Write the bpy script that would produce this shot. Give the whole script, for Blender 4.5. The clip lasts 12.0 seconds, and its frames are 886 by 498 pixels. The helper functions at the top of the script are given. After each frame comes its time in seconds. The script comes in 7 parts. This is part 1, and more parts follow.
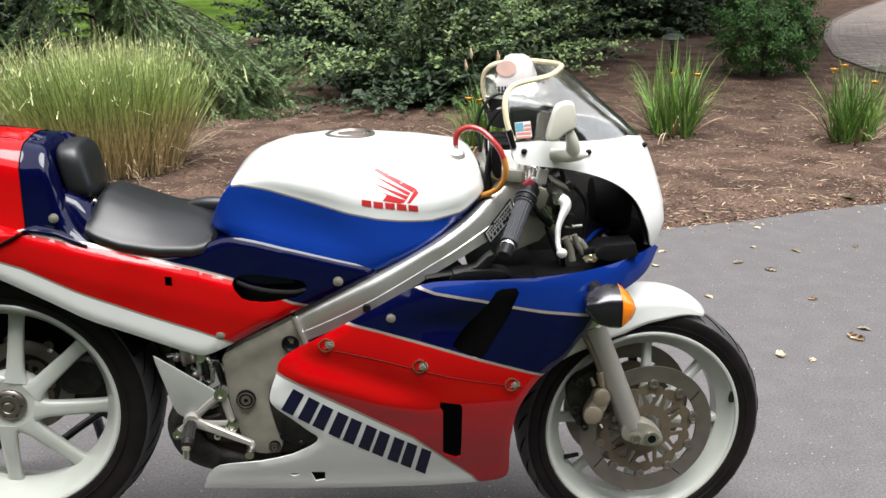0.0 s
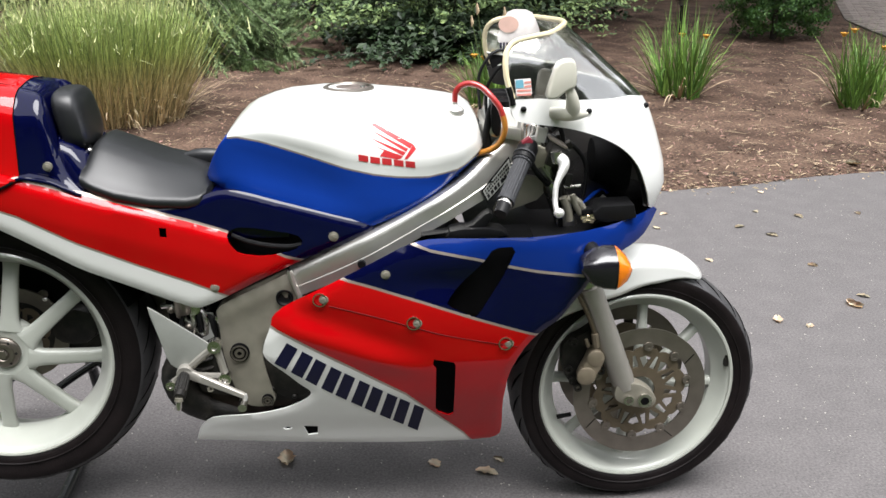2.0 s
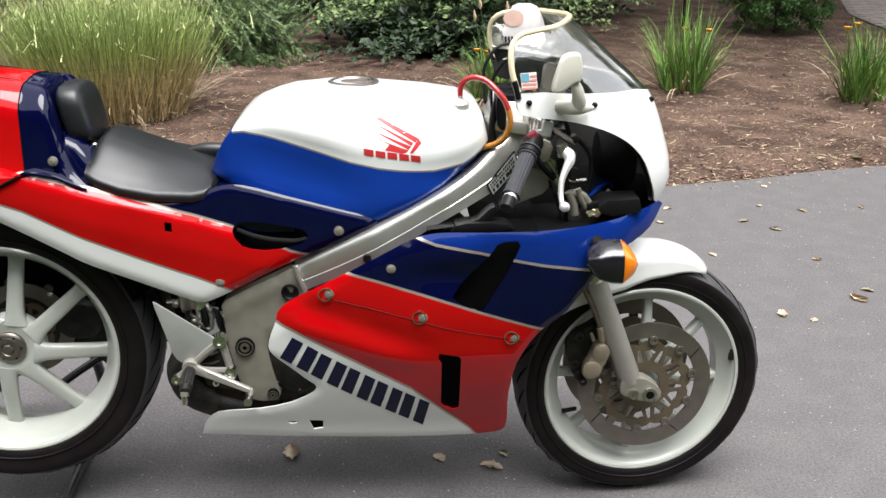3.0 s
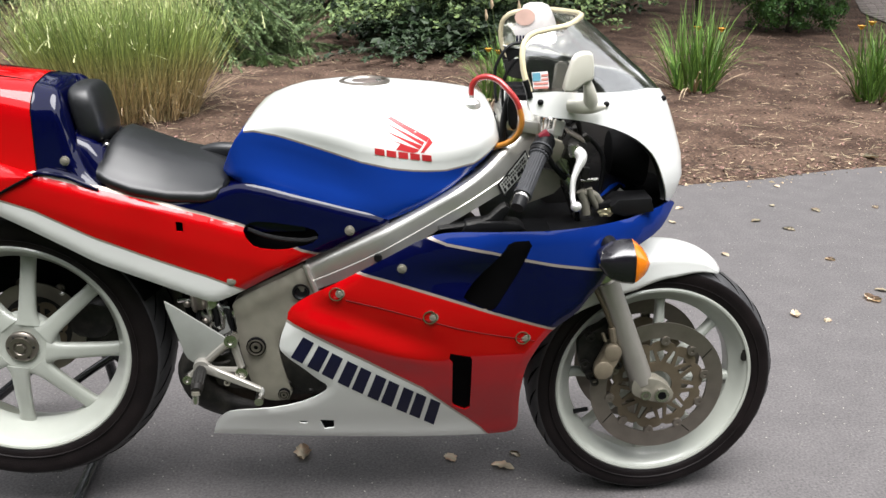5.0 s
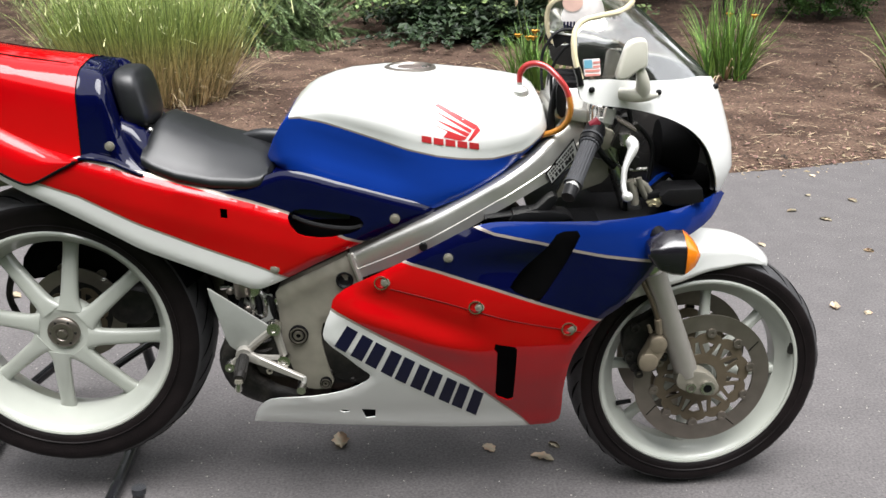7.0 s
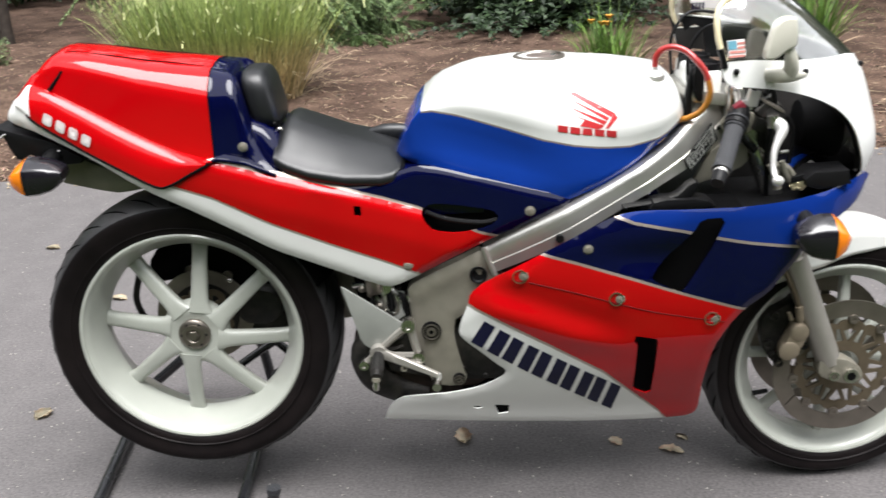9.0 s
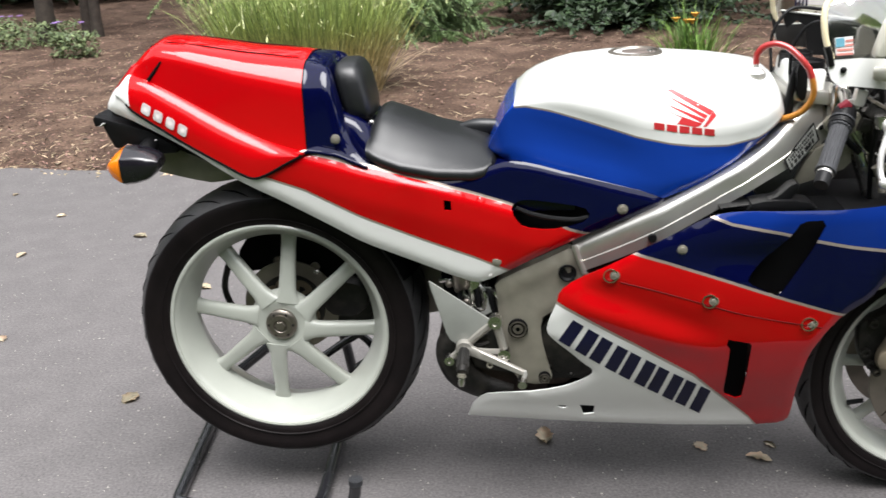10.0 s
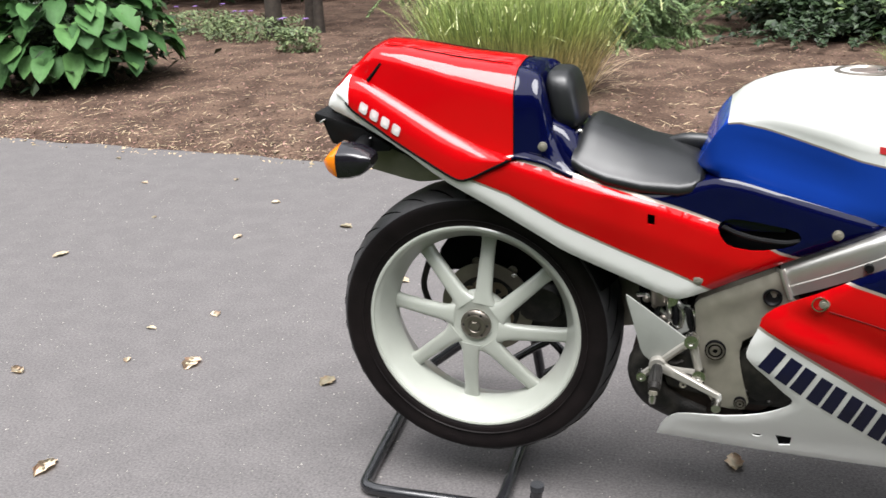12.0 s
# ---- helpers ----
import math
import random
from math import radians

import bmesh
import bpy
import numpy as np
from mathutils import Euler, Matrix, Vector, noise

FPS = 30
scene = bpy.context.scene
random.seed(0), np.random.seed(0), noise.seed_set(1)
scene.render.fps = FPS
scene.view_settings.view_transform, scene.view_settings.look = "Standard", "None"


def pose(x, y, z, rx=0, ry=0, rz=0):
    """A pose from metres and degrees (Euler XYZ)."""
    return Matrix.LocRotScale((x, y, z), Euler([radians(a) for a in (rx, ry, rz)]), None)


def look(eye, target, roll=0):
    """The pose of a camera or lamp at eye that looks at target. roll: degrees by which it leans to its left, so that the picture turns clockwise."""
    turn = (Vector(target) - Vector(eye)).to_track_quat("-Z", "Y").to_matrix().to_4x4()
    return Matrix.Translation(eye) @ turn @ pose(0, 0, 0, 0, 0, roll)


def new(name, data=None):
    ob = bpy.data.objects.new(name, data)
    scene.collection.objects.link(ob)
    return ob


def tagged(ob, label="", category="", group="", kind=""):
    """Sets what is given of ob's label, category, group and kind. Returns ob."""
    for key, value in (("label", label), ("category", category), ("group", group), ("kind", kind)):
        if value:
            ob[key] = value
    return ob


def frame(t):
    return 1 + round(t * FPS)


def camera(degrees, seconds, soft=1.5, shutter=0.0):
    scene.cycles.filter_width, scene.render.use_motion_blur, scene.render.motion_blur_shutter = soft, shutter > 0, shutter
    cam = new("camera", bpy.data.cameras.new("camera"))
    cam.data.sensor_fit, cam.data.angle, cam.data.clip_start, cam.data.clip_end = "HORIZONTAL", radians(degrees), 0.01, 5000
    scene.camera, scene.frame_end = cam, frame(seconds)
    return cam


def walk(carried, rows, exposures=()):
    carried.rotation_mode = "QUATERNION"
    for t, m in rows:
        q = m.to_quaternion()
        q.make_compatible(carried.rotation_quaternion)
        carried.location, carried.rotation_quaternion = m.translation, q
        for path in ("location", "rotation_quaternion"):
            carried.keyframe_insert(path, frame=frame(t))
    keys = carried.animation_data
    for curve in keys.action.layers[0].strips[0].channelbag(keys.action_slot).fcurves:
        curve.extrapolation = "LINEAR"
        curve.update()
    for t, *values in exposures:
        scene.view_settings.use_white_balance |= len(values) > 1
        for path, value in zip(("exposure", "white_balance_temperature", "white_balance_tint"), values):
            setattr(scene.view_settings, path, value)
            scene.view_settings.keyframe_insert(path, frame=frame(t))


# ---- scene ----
cam = camera(48.0, 12.0, shutter=0.4)


PATH = [
    (0, (0.127, -2.097, 1.349), (0.243, -0.185, 0.774), -1.2),
    (0.5, (0.137, -2.091, 1.351), (0.258, -0.181, 0.769), -0.7),
    (1, (0.147, -2.089, 1.349), (0.264, -0.184, 0.751), -0.4),
    (1.5, (0.146, -2.087, 1.346), (0.259, -0.191, 0.72), -0.1),
    (2, (0.142, -2.085, 1.344), (0.249, -0.198, 0.688), -0.0),
    (2.5, (0.137, -2.085, 1.342), (0.248, -0.202, 0.676), 0.0),
    (3, (0.135, -2.084, 1.342), (0.238, -0.201, 0.677), -0.1),
    (5, (0.136, -2.08, 1.34), (0.216, -0.196, 0.675), -0.3),
    (5.5, (0.14, -2.076, 1.337), (0.21, -0.194, 0.663), -0.3),
    (6, (0.136, -2.069, 1.336), (0.182, -0.19, 0.652), -0.3),
    (6.5, (0.116, -2.063, 1.338), (0.151, -0.184, 0.652), 0.0),
    (8.5, (-0.04, -2.022, 1.336), (0.019, -0.155, 0.622), -1.7),
    (9, (-0.079, -2.019, 1.335), (-0.146, -0.149, 0.629), -3.0),
    (9.5, (-0.113, -2.007, 1.326), (-0.257, -0.144, 0.614), -2.8),
    (10, (-0.117, -2.01, 1.329), (-0.325, -0.149, 0.625), -3.1),
    (10.5, (-0.128, -2.009, 1.335), (-0.468, -0.168, 0.632), -3.7),
    (11, (-0.127, -2.011, 1.335), (-0.557, -0.186, 0.64), -3.4),
    (11.5, (-0.122, -2.014, 1.344), (-0.641, -0.207, 0.663), -2.9),
    (12, (-0.126, -2.021, 1.343), (-0.713, -0.234, 0.662), -3.0),
]
walk(cam, [(t, look(eye, target, roll)) for t, eye, target, roll in PATH],
     exposures=[(0, 1.73), (1.5, 1.75), (6, 1.75), (9, 1.80), (11, 1.85), (12, 1.93)])

# ---- world and light: bright overcast sky over a shaded drive ----
SUN_ELEVATION, SUN_TURN = radians(72.5), radians(165)
world = bpy.data.worlds.new("overcast_sky")
scene.world = world
world.use_nodes = True
wn = world.node_tree
sky = wn.nodes.new("ShaderNodeTexSky")
sky.sky_type = "NISHITA"
sky.sun_disc = False
sky.sun_elevation, sky.sun_rotation = SUN_ELEVATION, SUN_TURN
haze = wn.nodes.new("ShaderNodeHueSaturation")
haze.inputs["Saturation"].default_value = 0.13
wn.links.new(sky.outputs[0], haze.inputs["Color"])
wn.links.new(haze.outputs[0], wn.nodes["Background"].inputs[0])
wn.nodes["Background"].inputs[1].default_value = 0.14
sun_data = bpy.data.lights.new("sun", "SUN")
sun_data.energy, sun_data.angle, sun_data.color = 2.35, radians(47), (1, .985, .985)
sun = new("sun", sun_data)
sun_way = Vector((math.sin(SUN_TURN) * math.cos(SUN_ELEVATION), math.cos(SUN_TURN) * math.cos(SUN_ELEVATION), math.sin(SUN_ELEVATION)))
sun.matrix_world = look(sun_way * 20, (0, 0, 0))


# ---- materials ----
def material(name, colour, rough=.5, metal=0., coat=0., vary=.1, scale=30., bump=0., bump_scale=200., island=0., per_object=0., spec=.5, coat_ior=1.5, ramp=None, second=None, second_scale=3., second_mix=.5):
    """A principled material with fine grain and a coarser mottling, and colour that varies piece by piece."""
    ma = bpy.data.materials.new(name)
    ma.use_nodes = True
    nt = ma.node_tree
    p = nt.nodes["Principled BSDF"]
    coord = nt.nodes.new("ShaderNodeTexCoord")
    base = nt.nodes.new("ShaderNodeRGB")
    base.outputs[0].default_value = (*colour, 1)
    out = base.outputs[0]

    def mix(kind, fac, a, b):
        m = nt.nodes.new("ShaderNodeMix")
        m.data_type, m.blend_type = "RGBA", kind
        for socket, v in ((m.inputs["Factor"], fac), (m.inputs["A"], a), (m.inputs["B"], b)):
            if isinstance(v, (int, float)):
                socket.default_value = v
            elif isinstance(v, tuple):
                socket.default_value = v
            else:
                nt.links.new(v, socket)
        return m.outputs["Result"]

    def noise_at(sc, detail=4.):
        n = nt.nodes.new("ShaderNodeTexNoise")
        n.inputs["Scale"].default_value, n.inputs["Detail"].default_value = sc, detail
        nt.links.new(coord.outputs["Object"], n.inputs["Vector"])
        return n.outputs["Fac"]

    def mapped(fac, lo, hi, a=.3, b=.7):
        r = nt.nodes.new("ShaderNodeMapRange")
        for key, v in (("From Min", a), ("From Max", b), ("To Min", lo), ("To Max", hi)):
            r.inputs[key].default_value = v
        nt.links.new(fac, r.inputs["Value"])
        return r.outputs[0]

    if ramp:
        sep = nt.nodes.new("ShaderNodeSeparateXYZ")
        nt.links.new(coord.outputs["Object"], sep.inputs[0])
        cr = nt.nodes.new("ShaderNodeValToRGB")
        zs = [z for z, _ in ramp]
        for k, (z, c) in enumerate(ramp):
            e = cr.color_ramp.elements[k] if k < 2 else cr.color_ramp.elements.new(1)
            e.position = (z - zs[0]) / (zs[-1] - zs[0])
            e.color = (*c, 1)
        nt.links.new(mapped(sep.outputs["Z"], 0, 1, zs[0], zs[-1]), cr.inputs[0])
        out = cr.outputs[0]
    if second:
        out = mix("MIX", mapped(noise_at(second_scale, 6.), 0, second_mix, .42, .62), out, (*second, 1))
    if vary:
        value = nt.nodes.new("ShaderNodeHueSaturation")
        nt.links.new(mapped(noise_at(scale), 1 - vary, 1 + vary), value.inputs["Value"])
        nt.links.new(out, value.inputs["Color"])
        out = value.outputs[0]
    if island or per_object:
        value = nt.nodes.new("ShaderNodeHueSaturation")
        if island:
            g = nt.nodes.new("ShaderNodeNewGeometry")
            r = g.outputs["Random Per Island"]
        else:
            r = nt.nodes.new("ShaderNodeObjectInfo").outputs["Random"]
        amount = island or per_object
        nt.links.new(mapped(r, 1 - amount, 1 + amount, 0, 1), value.inputs["Value"])
        nt.links.new(mapped(r, .5 + .03 * amount, .5 - .03 * amount, 0, 1), value.inputs["Hue"])
        nt.links.new(out, value.inputs["Color"])
        out = value.outputs[0]
    nt.links.new(out, p.inputs["Base Color"])
    p.inputs["Metallic"].default_value = metal
    p.inputs["Specular IOR Level"].default_value = spec
    p.inputs["Coat Weight"].default_value = coat
    p.inputs["Coat Roughness"].default_value = .04
    p.inputs["Coat IOR"].default_value = coat_ior
    nt.links.new(mapped(noise_at(scale * .4), max(.02, rough - .07), min(1, rough + .07)), p.inputs["Roughness"])
    if bump:
        b = nt.nodes.new("ShaderNodeBump")
        b.inputs["Strength"].default_value, b.inputs["Distance"].default_value = bump, .004
        nt.links.new(noise_at(bump_scale, 3.), b.inputs["Height"])
        nt.links.new(b.outputs[0], p.inputs["Normal"])
    return ma


M = {
    "red": material("red_paint", (.385, .0013, .0030), .4, 0, 1., .05, 6, spec=0.0, coat_ior=1.45),
    "blue": material("navy_paint", (.0009, .0015, .021), .4, 0, 1., .05, 6, spec=0.0, coat_ior=1.42),
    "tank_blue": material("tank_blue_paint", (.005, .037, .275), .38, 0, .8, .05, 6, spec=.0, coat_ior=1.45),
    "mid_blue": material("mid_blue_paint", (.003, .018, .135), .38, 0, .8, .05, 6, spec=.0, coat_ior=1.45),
    "white": material("white_paint", (.74, .745, .722), .35, 0, .8, .02, 8),
    "cream": material("aged_white_paint", (0.5184, 0.504, 0.432), .4, 0, .4, .04, 10),
    "silver_tape": material("silver_tape", (0.35, 0.294, 0.252), .4, .5, 0, .05, 40),
    "wheel_white": material("wheel_white_paint", (.375, .390, .348), .38, 0, .5, .05, 14),
    "rubber": material("tyre_rubber", (.0050, .0036, .0038), .52, 0, 0, .25, 25, .25, 300, second=(.0088, .0064, .0064), second_scale=9, second_mix=.6, spec=.14),
    # tread grey stands for dust and for sky sheen painted in
    "tread": material("dust_and_sheen_tread", (.036, .0355, .037), .5, 0, 0, .25, 30, .25, 300, second=(.054, .053, .055), second_scale=12, second_mix=.6, spec=.5),
    "groove": material("tyre_groove", (.002, .002, .002), .9, 0, 0, .2, 40, spec=.02),
    "black": material("black_plastic", (.005, .005, .0055), .42, 0, 0, .2, 40, .15, 500, spec=.18),
    "matte": material("matte_black", (.003, .003, .0033), .85, 0, 0, .2, 30, spec=.06),
    "liner": material("worn_black_liner", (.014, .0135, .0135), .32, 0, 0, .4, 14, .12, 90, second=(.026, .024, .023), second_scale=22, second_mix=.6, spec=.45),
    "vinyl": material("black_vinyl", (.0085, .009, .0098), .37, 0, 0, .12, 7, .08, 700, spec=.44),
    "alloy": material("brushed_aluminium", (.53, .52, .485), .33, .85, 0, .08, 12),
    "cast": material("cast_aluminium", (.23, .215, .175), .45, .45, 0, .1, 30, .2, 700),
    "grey_plate": material("grey_painted_plate", (0.2925, 0.299, 0.2795), .4, .4, 0, .06, 30),
    "steel": material("bright_steel", (.6, .58, .55), .25, 1., 0, .1, 50),
    "dark_metal": material("dark_engine_metal", (.012, .0115, .0105), .5, .5, 0, .4, 40, .3, 200, second=(.034, .029, .024), second_scale=20),
    "disc": material("brake_disc_steel", (.20, .178, .152), .38, .85, 0, .12, 30, .05, 500),
    "gold": material("bronze_carrier", (.125, .100, .068), .48, .6, 0, .15, 40),
    "caliper_gold": material("pale_gold_caliper", (.24, .20, .145), .5, .45, 0, .1, 40),
    "amber": material("amber_lens", (0.6375, 0.165, 0.0075), .2, 0, .6, .06, 60),
    "red_lens": material("red_tail_lens", (0.36, 0.008, 0.016), .2, 0, .6, .06, 60),
    "grip": material("grip_rubber", (.024, .025, .028), .5, 0, 0, .15, 60, .4, 600, spec=.35),
    "red_hose": material("red_hose", (0.336, 0.024, 0.024), .3, 0, .5, .08, 40),
    "amber_hose": material("amber_hose", (0.44, 0.176, 0.024), .3, 0, .5, .1, 40),
    "yellow_trim": material("yellowed_trim", (.58, .51, .33), .4, 0, .2, .1, 40),
    "stand": material("black_enamel", (.012, .012, .014), .22, 0, .6, .2, 40),
    "ink": material("navy_decal", (.006, .007, .03), .5, spec=.2),
    "red_ink": material("red_decal", (0.44, 0.024, 0.028), .4),
    "white_ink": material("white_decal", (0.72, 0.684, 0.666), .4),
    "pink": material("faded_pink_sticker", (0.5625, 0.375, 0.315), .5),
    "flag_blue": material("sticker_blue", (.10, .28, .36), .5),
    "flag_red": material("sticker_red", (.48, .19, .16), .5),
    "cap_plate": material("stained_cap_plate", (.16, .13, .115), .5, .5, 0, .3, 80),
    "sump": material("rusty_engine_metal", (.016, .0095, .008), .5, .3, 0, .4, 35, .3, 200, second=(.035, .024, .019), second_scale=18, spec=.3),
    "bright_alloy": material("polished_aluminium", (.70, .69, .66), .28, .6, 0, .04, 30),
    "seam_red": material("shaded_seam", (.10, .004, .005), .5, spec=.1),
    "signal_black": material("glossy_black_plastic", (.007, .006, .009), .26, 0, .5, .1, 40, spec=.5),
    "slider": material("grey_slider", (.31, .295, .265), .42, .55, 0, .06, 20),
    "foil": material("crumpled_foil", (.66, .58, .36), .3, .7, 0, .2, 60),
    "lamp_green": material("dark_green_enamel", (.010, .022, .014), .4, 0, .3, .2, 30),
    "red_knob": material("red_switch", (.15, .010, .02), .45),
}

glass = bpy.data.materials.new("clear_screen")
glass.use_nodes = True
gp = glass.node_tree.nodes["Principled BSDF"]
gp.inputs["Base Color"].default_value = (.93, .93, .88, 1)
gp.inputs["Transmission Weight"].default_value = 1
gp.inputs["Roughness"].default_value = .07
gp.inputs["IOR"].default_value = 1.58
gp.inputs["Coat Weight"].default_value = 1
gp.inputs["Coat Roughness"].default_value = .03
gp.inputs["Coat IOR"].default_value = 1.9
M["glass"] = glass


# ---- mesh helpers ----
def interp(v, xs, ys):
    return float(np.interp(v, xs, ys))


def finish(bm, name, mats, angle=38, smooth=True):
    me = bpy.data.meshes.new(name)
    bm.to_mesh(me)
    bm.free()
    for ma in (mats if isinstance(mats, (list, tuple)) else [mats]):
        me.materials.append(ma)
    if smooth:
        me.shade_smooth()
        me.set_sharp_from_angle(angle=radians(angle))
    return me


def part(name, bm, mats, parent, label="", angle=38):
    ob = new(name, finish(bm, name, mats, angle))
    ob.parent = parent
    return tagged(ob, label)


def smooth_line(pts, rounds=1, closed=True):
    """Corner cutting, which rounds a polygon or a polyline."""
    for _ in range(rounds):
        out = []
        n = len(pts)
        for i in range(n if closed else n - 1):
            a, b = pts[i], pts[(i + 1) % n]
            out.append(tuple(.78 * p + .22 * q for p, q in zip(a, b)))
            out.append(tuple(.22 * p + .78 * q for p, q in zip(a, b)))
        if not closed:
            out = [pts[0]] + out[1:-1] + [pts[-1]]
        pts = out
    return pts


def divided(pts, step, closed=True):
    out = []
    n = len(pts)
    for i in range(n if closed else n - 1):
        a, b = Vector(pts[i]), Vector(pts[(i + 1) % n])
        k = max(1, int((b - a).length / step))
        out += [tuple(a.lerp(b, j / k)) for j in range(k)]
    if not closed:
        out.append(tuple(pts[-1]))
    return out


def inside(p, poly):
    x, y = p[0], p[1]
    hit = False
    j = len(poly) - 1
    for i in range(len(poly)):
        xi, yi = poly[i][0], poly[i][1]
        xj, yj = poly[j][0], poly[j][1]
        if (yi > y) != (yj > y) and x < (xj - xi) * (y - yi) / (yj - yi) + xi:
            hit = not hit
        j = i
    return hit


def edge_distance(p, poly):
    a = np.array(poly)
    b = np.roll(a, -1, axis=0)
    d = b - a
    q = np.array(p[:2])
    t = np.clip(((q - a) * d).sum(1) / np.maximum((d * d).sum(1), 1e-12), 0, 1)
    return float(np.sqrt((((a + d * t[:, None]) - q) ** 2).sum(1)).min())


def panel(outline, place, zone=lambda x, z: 0, lines=(), holes=(), step=.016, lip=.006, roll=.012, thick=.003, mirror=False, straight=False):
    """A thin curved shell: a flat outline with paint borders and holes, laid onto the surface place(u, v) and given thickness."""
    from mathutils.geometry import delaunay_2d_cdt
    outline = divided(outline, step)
    verts = [Vector(p) for p in outline]
    edges = [(i, (i + 1) % len(outline)) for i in range(len(outline))]
    holes = [divided(h, step) for h in holes]
    for h in holes:
        k = len(verts)
        verts += [Vector(p) for p in h]
        edges += [(k + i, k + (i + 1) % len(h)) for i in range(len(h))]
    for line in lines:
        line = divided(line, step, False)
        k = len(verts)
        verts += [Vector(p) for p in line]
        edges += [(k + i, k + i + 1) for i in range(len(line) - 1)]
    lo = [min(p[k] for p in outline) for k in (0, 1)]
    hi = [max(p[k] for p in outline) for k in (0, 1)]
    nx, ny = int((hi[0] - lo[0]) / step) + 1, int((hi[1] - lo[1]) / step) + 1
    for i in range(nx):
        for j in range(ny):
            p = (lo[0] + (i + .5 * (j % 2)) * step, lo[1] + j * step)
            if inside(p, outline) and edge_distance(p, outline) > step * .5:
                verts.append(Vector(p))
    vs, _, fs, *_ = delaunay_2d_cdt(verts, edges, [], 0, 1e-5)
    bm = bmesh.new()
    made = []
    for v in vs:
        e = edge_distance(v, outline)
        q = Vector(place(v[0], v[1]))
        if e < roll and lip:
            k = 1 - e / roll
            q.y -= math.copysign(lip * k * k, q.y) if abs(q.y) > lip else q.y * k * k
        made.append(bm.verts.new((q.x, -q.y if mirror else q.y, q.z)))
    for f in fs:
        c = sum((vs[i] for i in f), Vector((0, 0))) / 3
        if not inside(c, outline) or any(inside(c, h) for h in holes):
            continue
        try:
            face = bm.faces.new([made[i] for i in f])
        except ValueError:
            continue
        face.material_index = zone(c[0], c[1])
    bmesh.ops.delete(bm, geom=[v for v in bm.verts if not v.link_faces], context="VERTS")
    bmesh.ops.recalc_face_normals(bm, faces=bm.faces)
    total = sum(f.normal.y * f.calc_area() for f in bm.faces)
    if (total > 0) != mirror:
        bmesh.ops.reverse_faces(bm, faces=bm.faces)
    if thick:
        bm.normal_update()
        inward = Vector((0, -1 if mirror else 1, 0))
        back = {v: bm.verts.new(v.co + inward * thick if straight else v.co - v.normal * thick) for v in list(bm.verts)}
        front = list(bm.faces)
        rim = [e for e in bm.edges if e.is_boundary]
        for f in front:
            g = bm.faces.new([back[v] for v in reversed(f.verts)])
            g.material_index = f.material_index
        for e in rim:
            loop = e.link_loops[0]
            a, b = loop.vert, loop.link_loop_next.vert
            g = bm.faces.new([b, a, back[a], back[b]])
            g.material_index = loop.face.material_index
    return bm


def loft(bm, rings, closed=True, caps=True, mat=lambda i, j: 0):
    """Skins over rings of equally many points."""
    rows = [[bm.verts.new(p) for p in ring] for ring in rings]
    n = len(rows[0])
    for i in range(len(rows) - 1):
        for j in range(n if closed else n - 1):
            k = (j + 1) % n
            f = bm.faces.new([rows[i][j], rows[i][k], rows[i + 1][k], rows[i + 1][j]])
            f.material_index = mat(i, j)
    if caps and closed:
        bm.faces.new(list(reversed(rows[0])))
        bm.faces.new(rows[-1])
    return bm


def fixed_normals(bm):
    bmesh.ops.recalc_face_normals(bm, faces=bm.faces)
    return bm


def sweep(bm, pts, radius, seg=10, rounds=2, flat=1.):
    """A round bar or hose along a line; radius may differ from point to point."""
    if isinstance(radius, (int, float)):
        line = [tuple(p) + (radius,) for p in pts]
    else:
        line = [tuple(p) + (r,) for p, r in zip(pts, radius)]
    line = smooth_line(line, rounds, False)
    pos = [Vector(p[:3]) for p in line]
    up = None
    rings = []
    for i, p in enumerate(pos):
        way = (pos[min(i + 1, len(pos) - 1)] - pos[max(i - 1, 0)]).normalized()
        if up is None:
            up = way.orthogonal().normalized()
        up = (up - way * up.dot(way)).normalized()
        side = way.cross(up)
        r = line[i][3]
        rings.append([p + (up * math.cos(a) * flat + side * math.sin(a)) * r for a in (2 * math.pi * k / seg for k in range(seg))])
    loft(bm, rings)
    return bm


def tube(pts, radius, seg=10, rounds=2, flat=1.):
    return fixed_normals(sweep(bmesh.new(), pts, radius, seg, rounds, flat))


def lathe(bm, profile, centre, seg=64, axis="y", closed=False):
    """Turns a profile of (radius, along) round an axis through centre."""
    c = Vector(centre)
    rings = []
    for k in range(seg):
        a = 2 * math.pi * k / seg
        ca, sa = math.cos(a), math.sin(a)
        if axis == "y":
            rings.append([c + Vector((r * ca, y, r * sa)) for r, y in profile])
        elif axis == "z":
            rings.append([c + Vector((r * ca, r * sa, y)) for r, y in profile])
        else:
            rings.append([c + Vector((y, r * ca, r * sa)) for r, y in profile])
    rings.append(rings[0])
    rows = [[bm.verts.new(p) for p in ring] for ring in rings[:-1]]
    rows.append(rows[0])
    n = len(profile)
    for i in range(seg):
        for j in range(n if closed else n - 1):
            k = (j + 1) % n
            quad = [rows[i][j], rows[i][k], rows[i + 1][k], rows[i + 1][j]]
            bm.faces.new(quad)
    bmesh.ops.remove_doubles(bm, verts=bm.verts, dist=1e-6)
    return fixed_normals(bm)


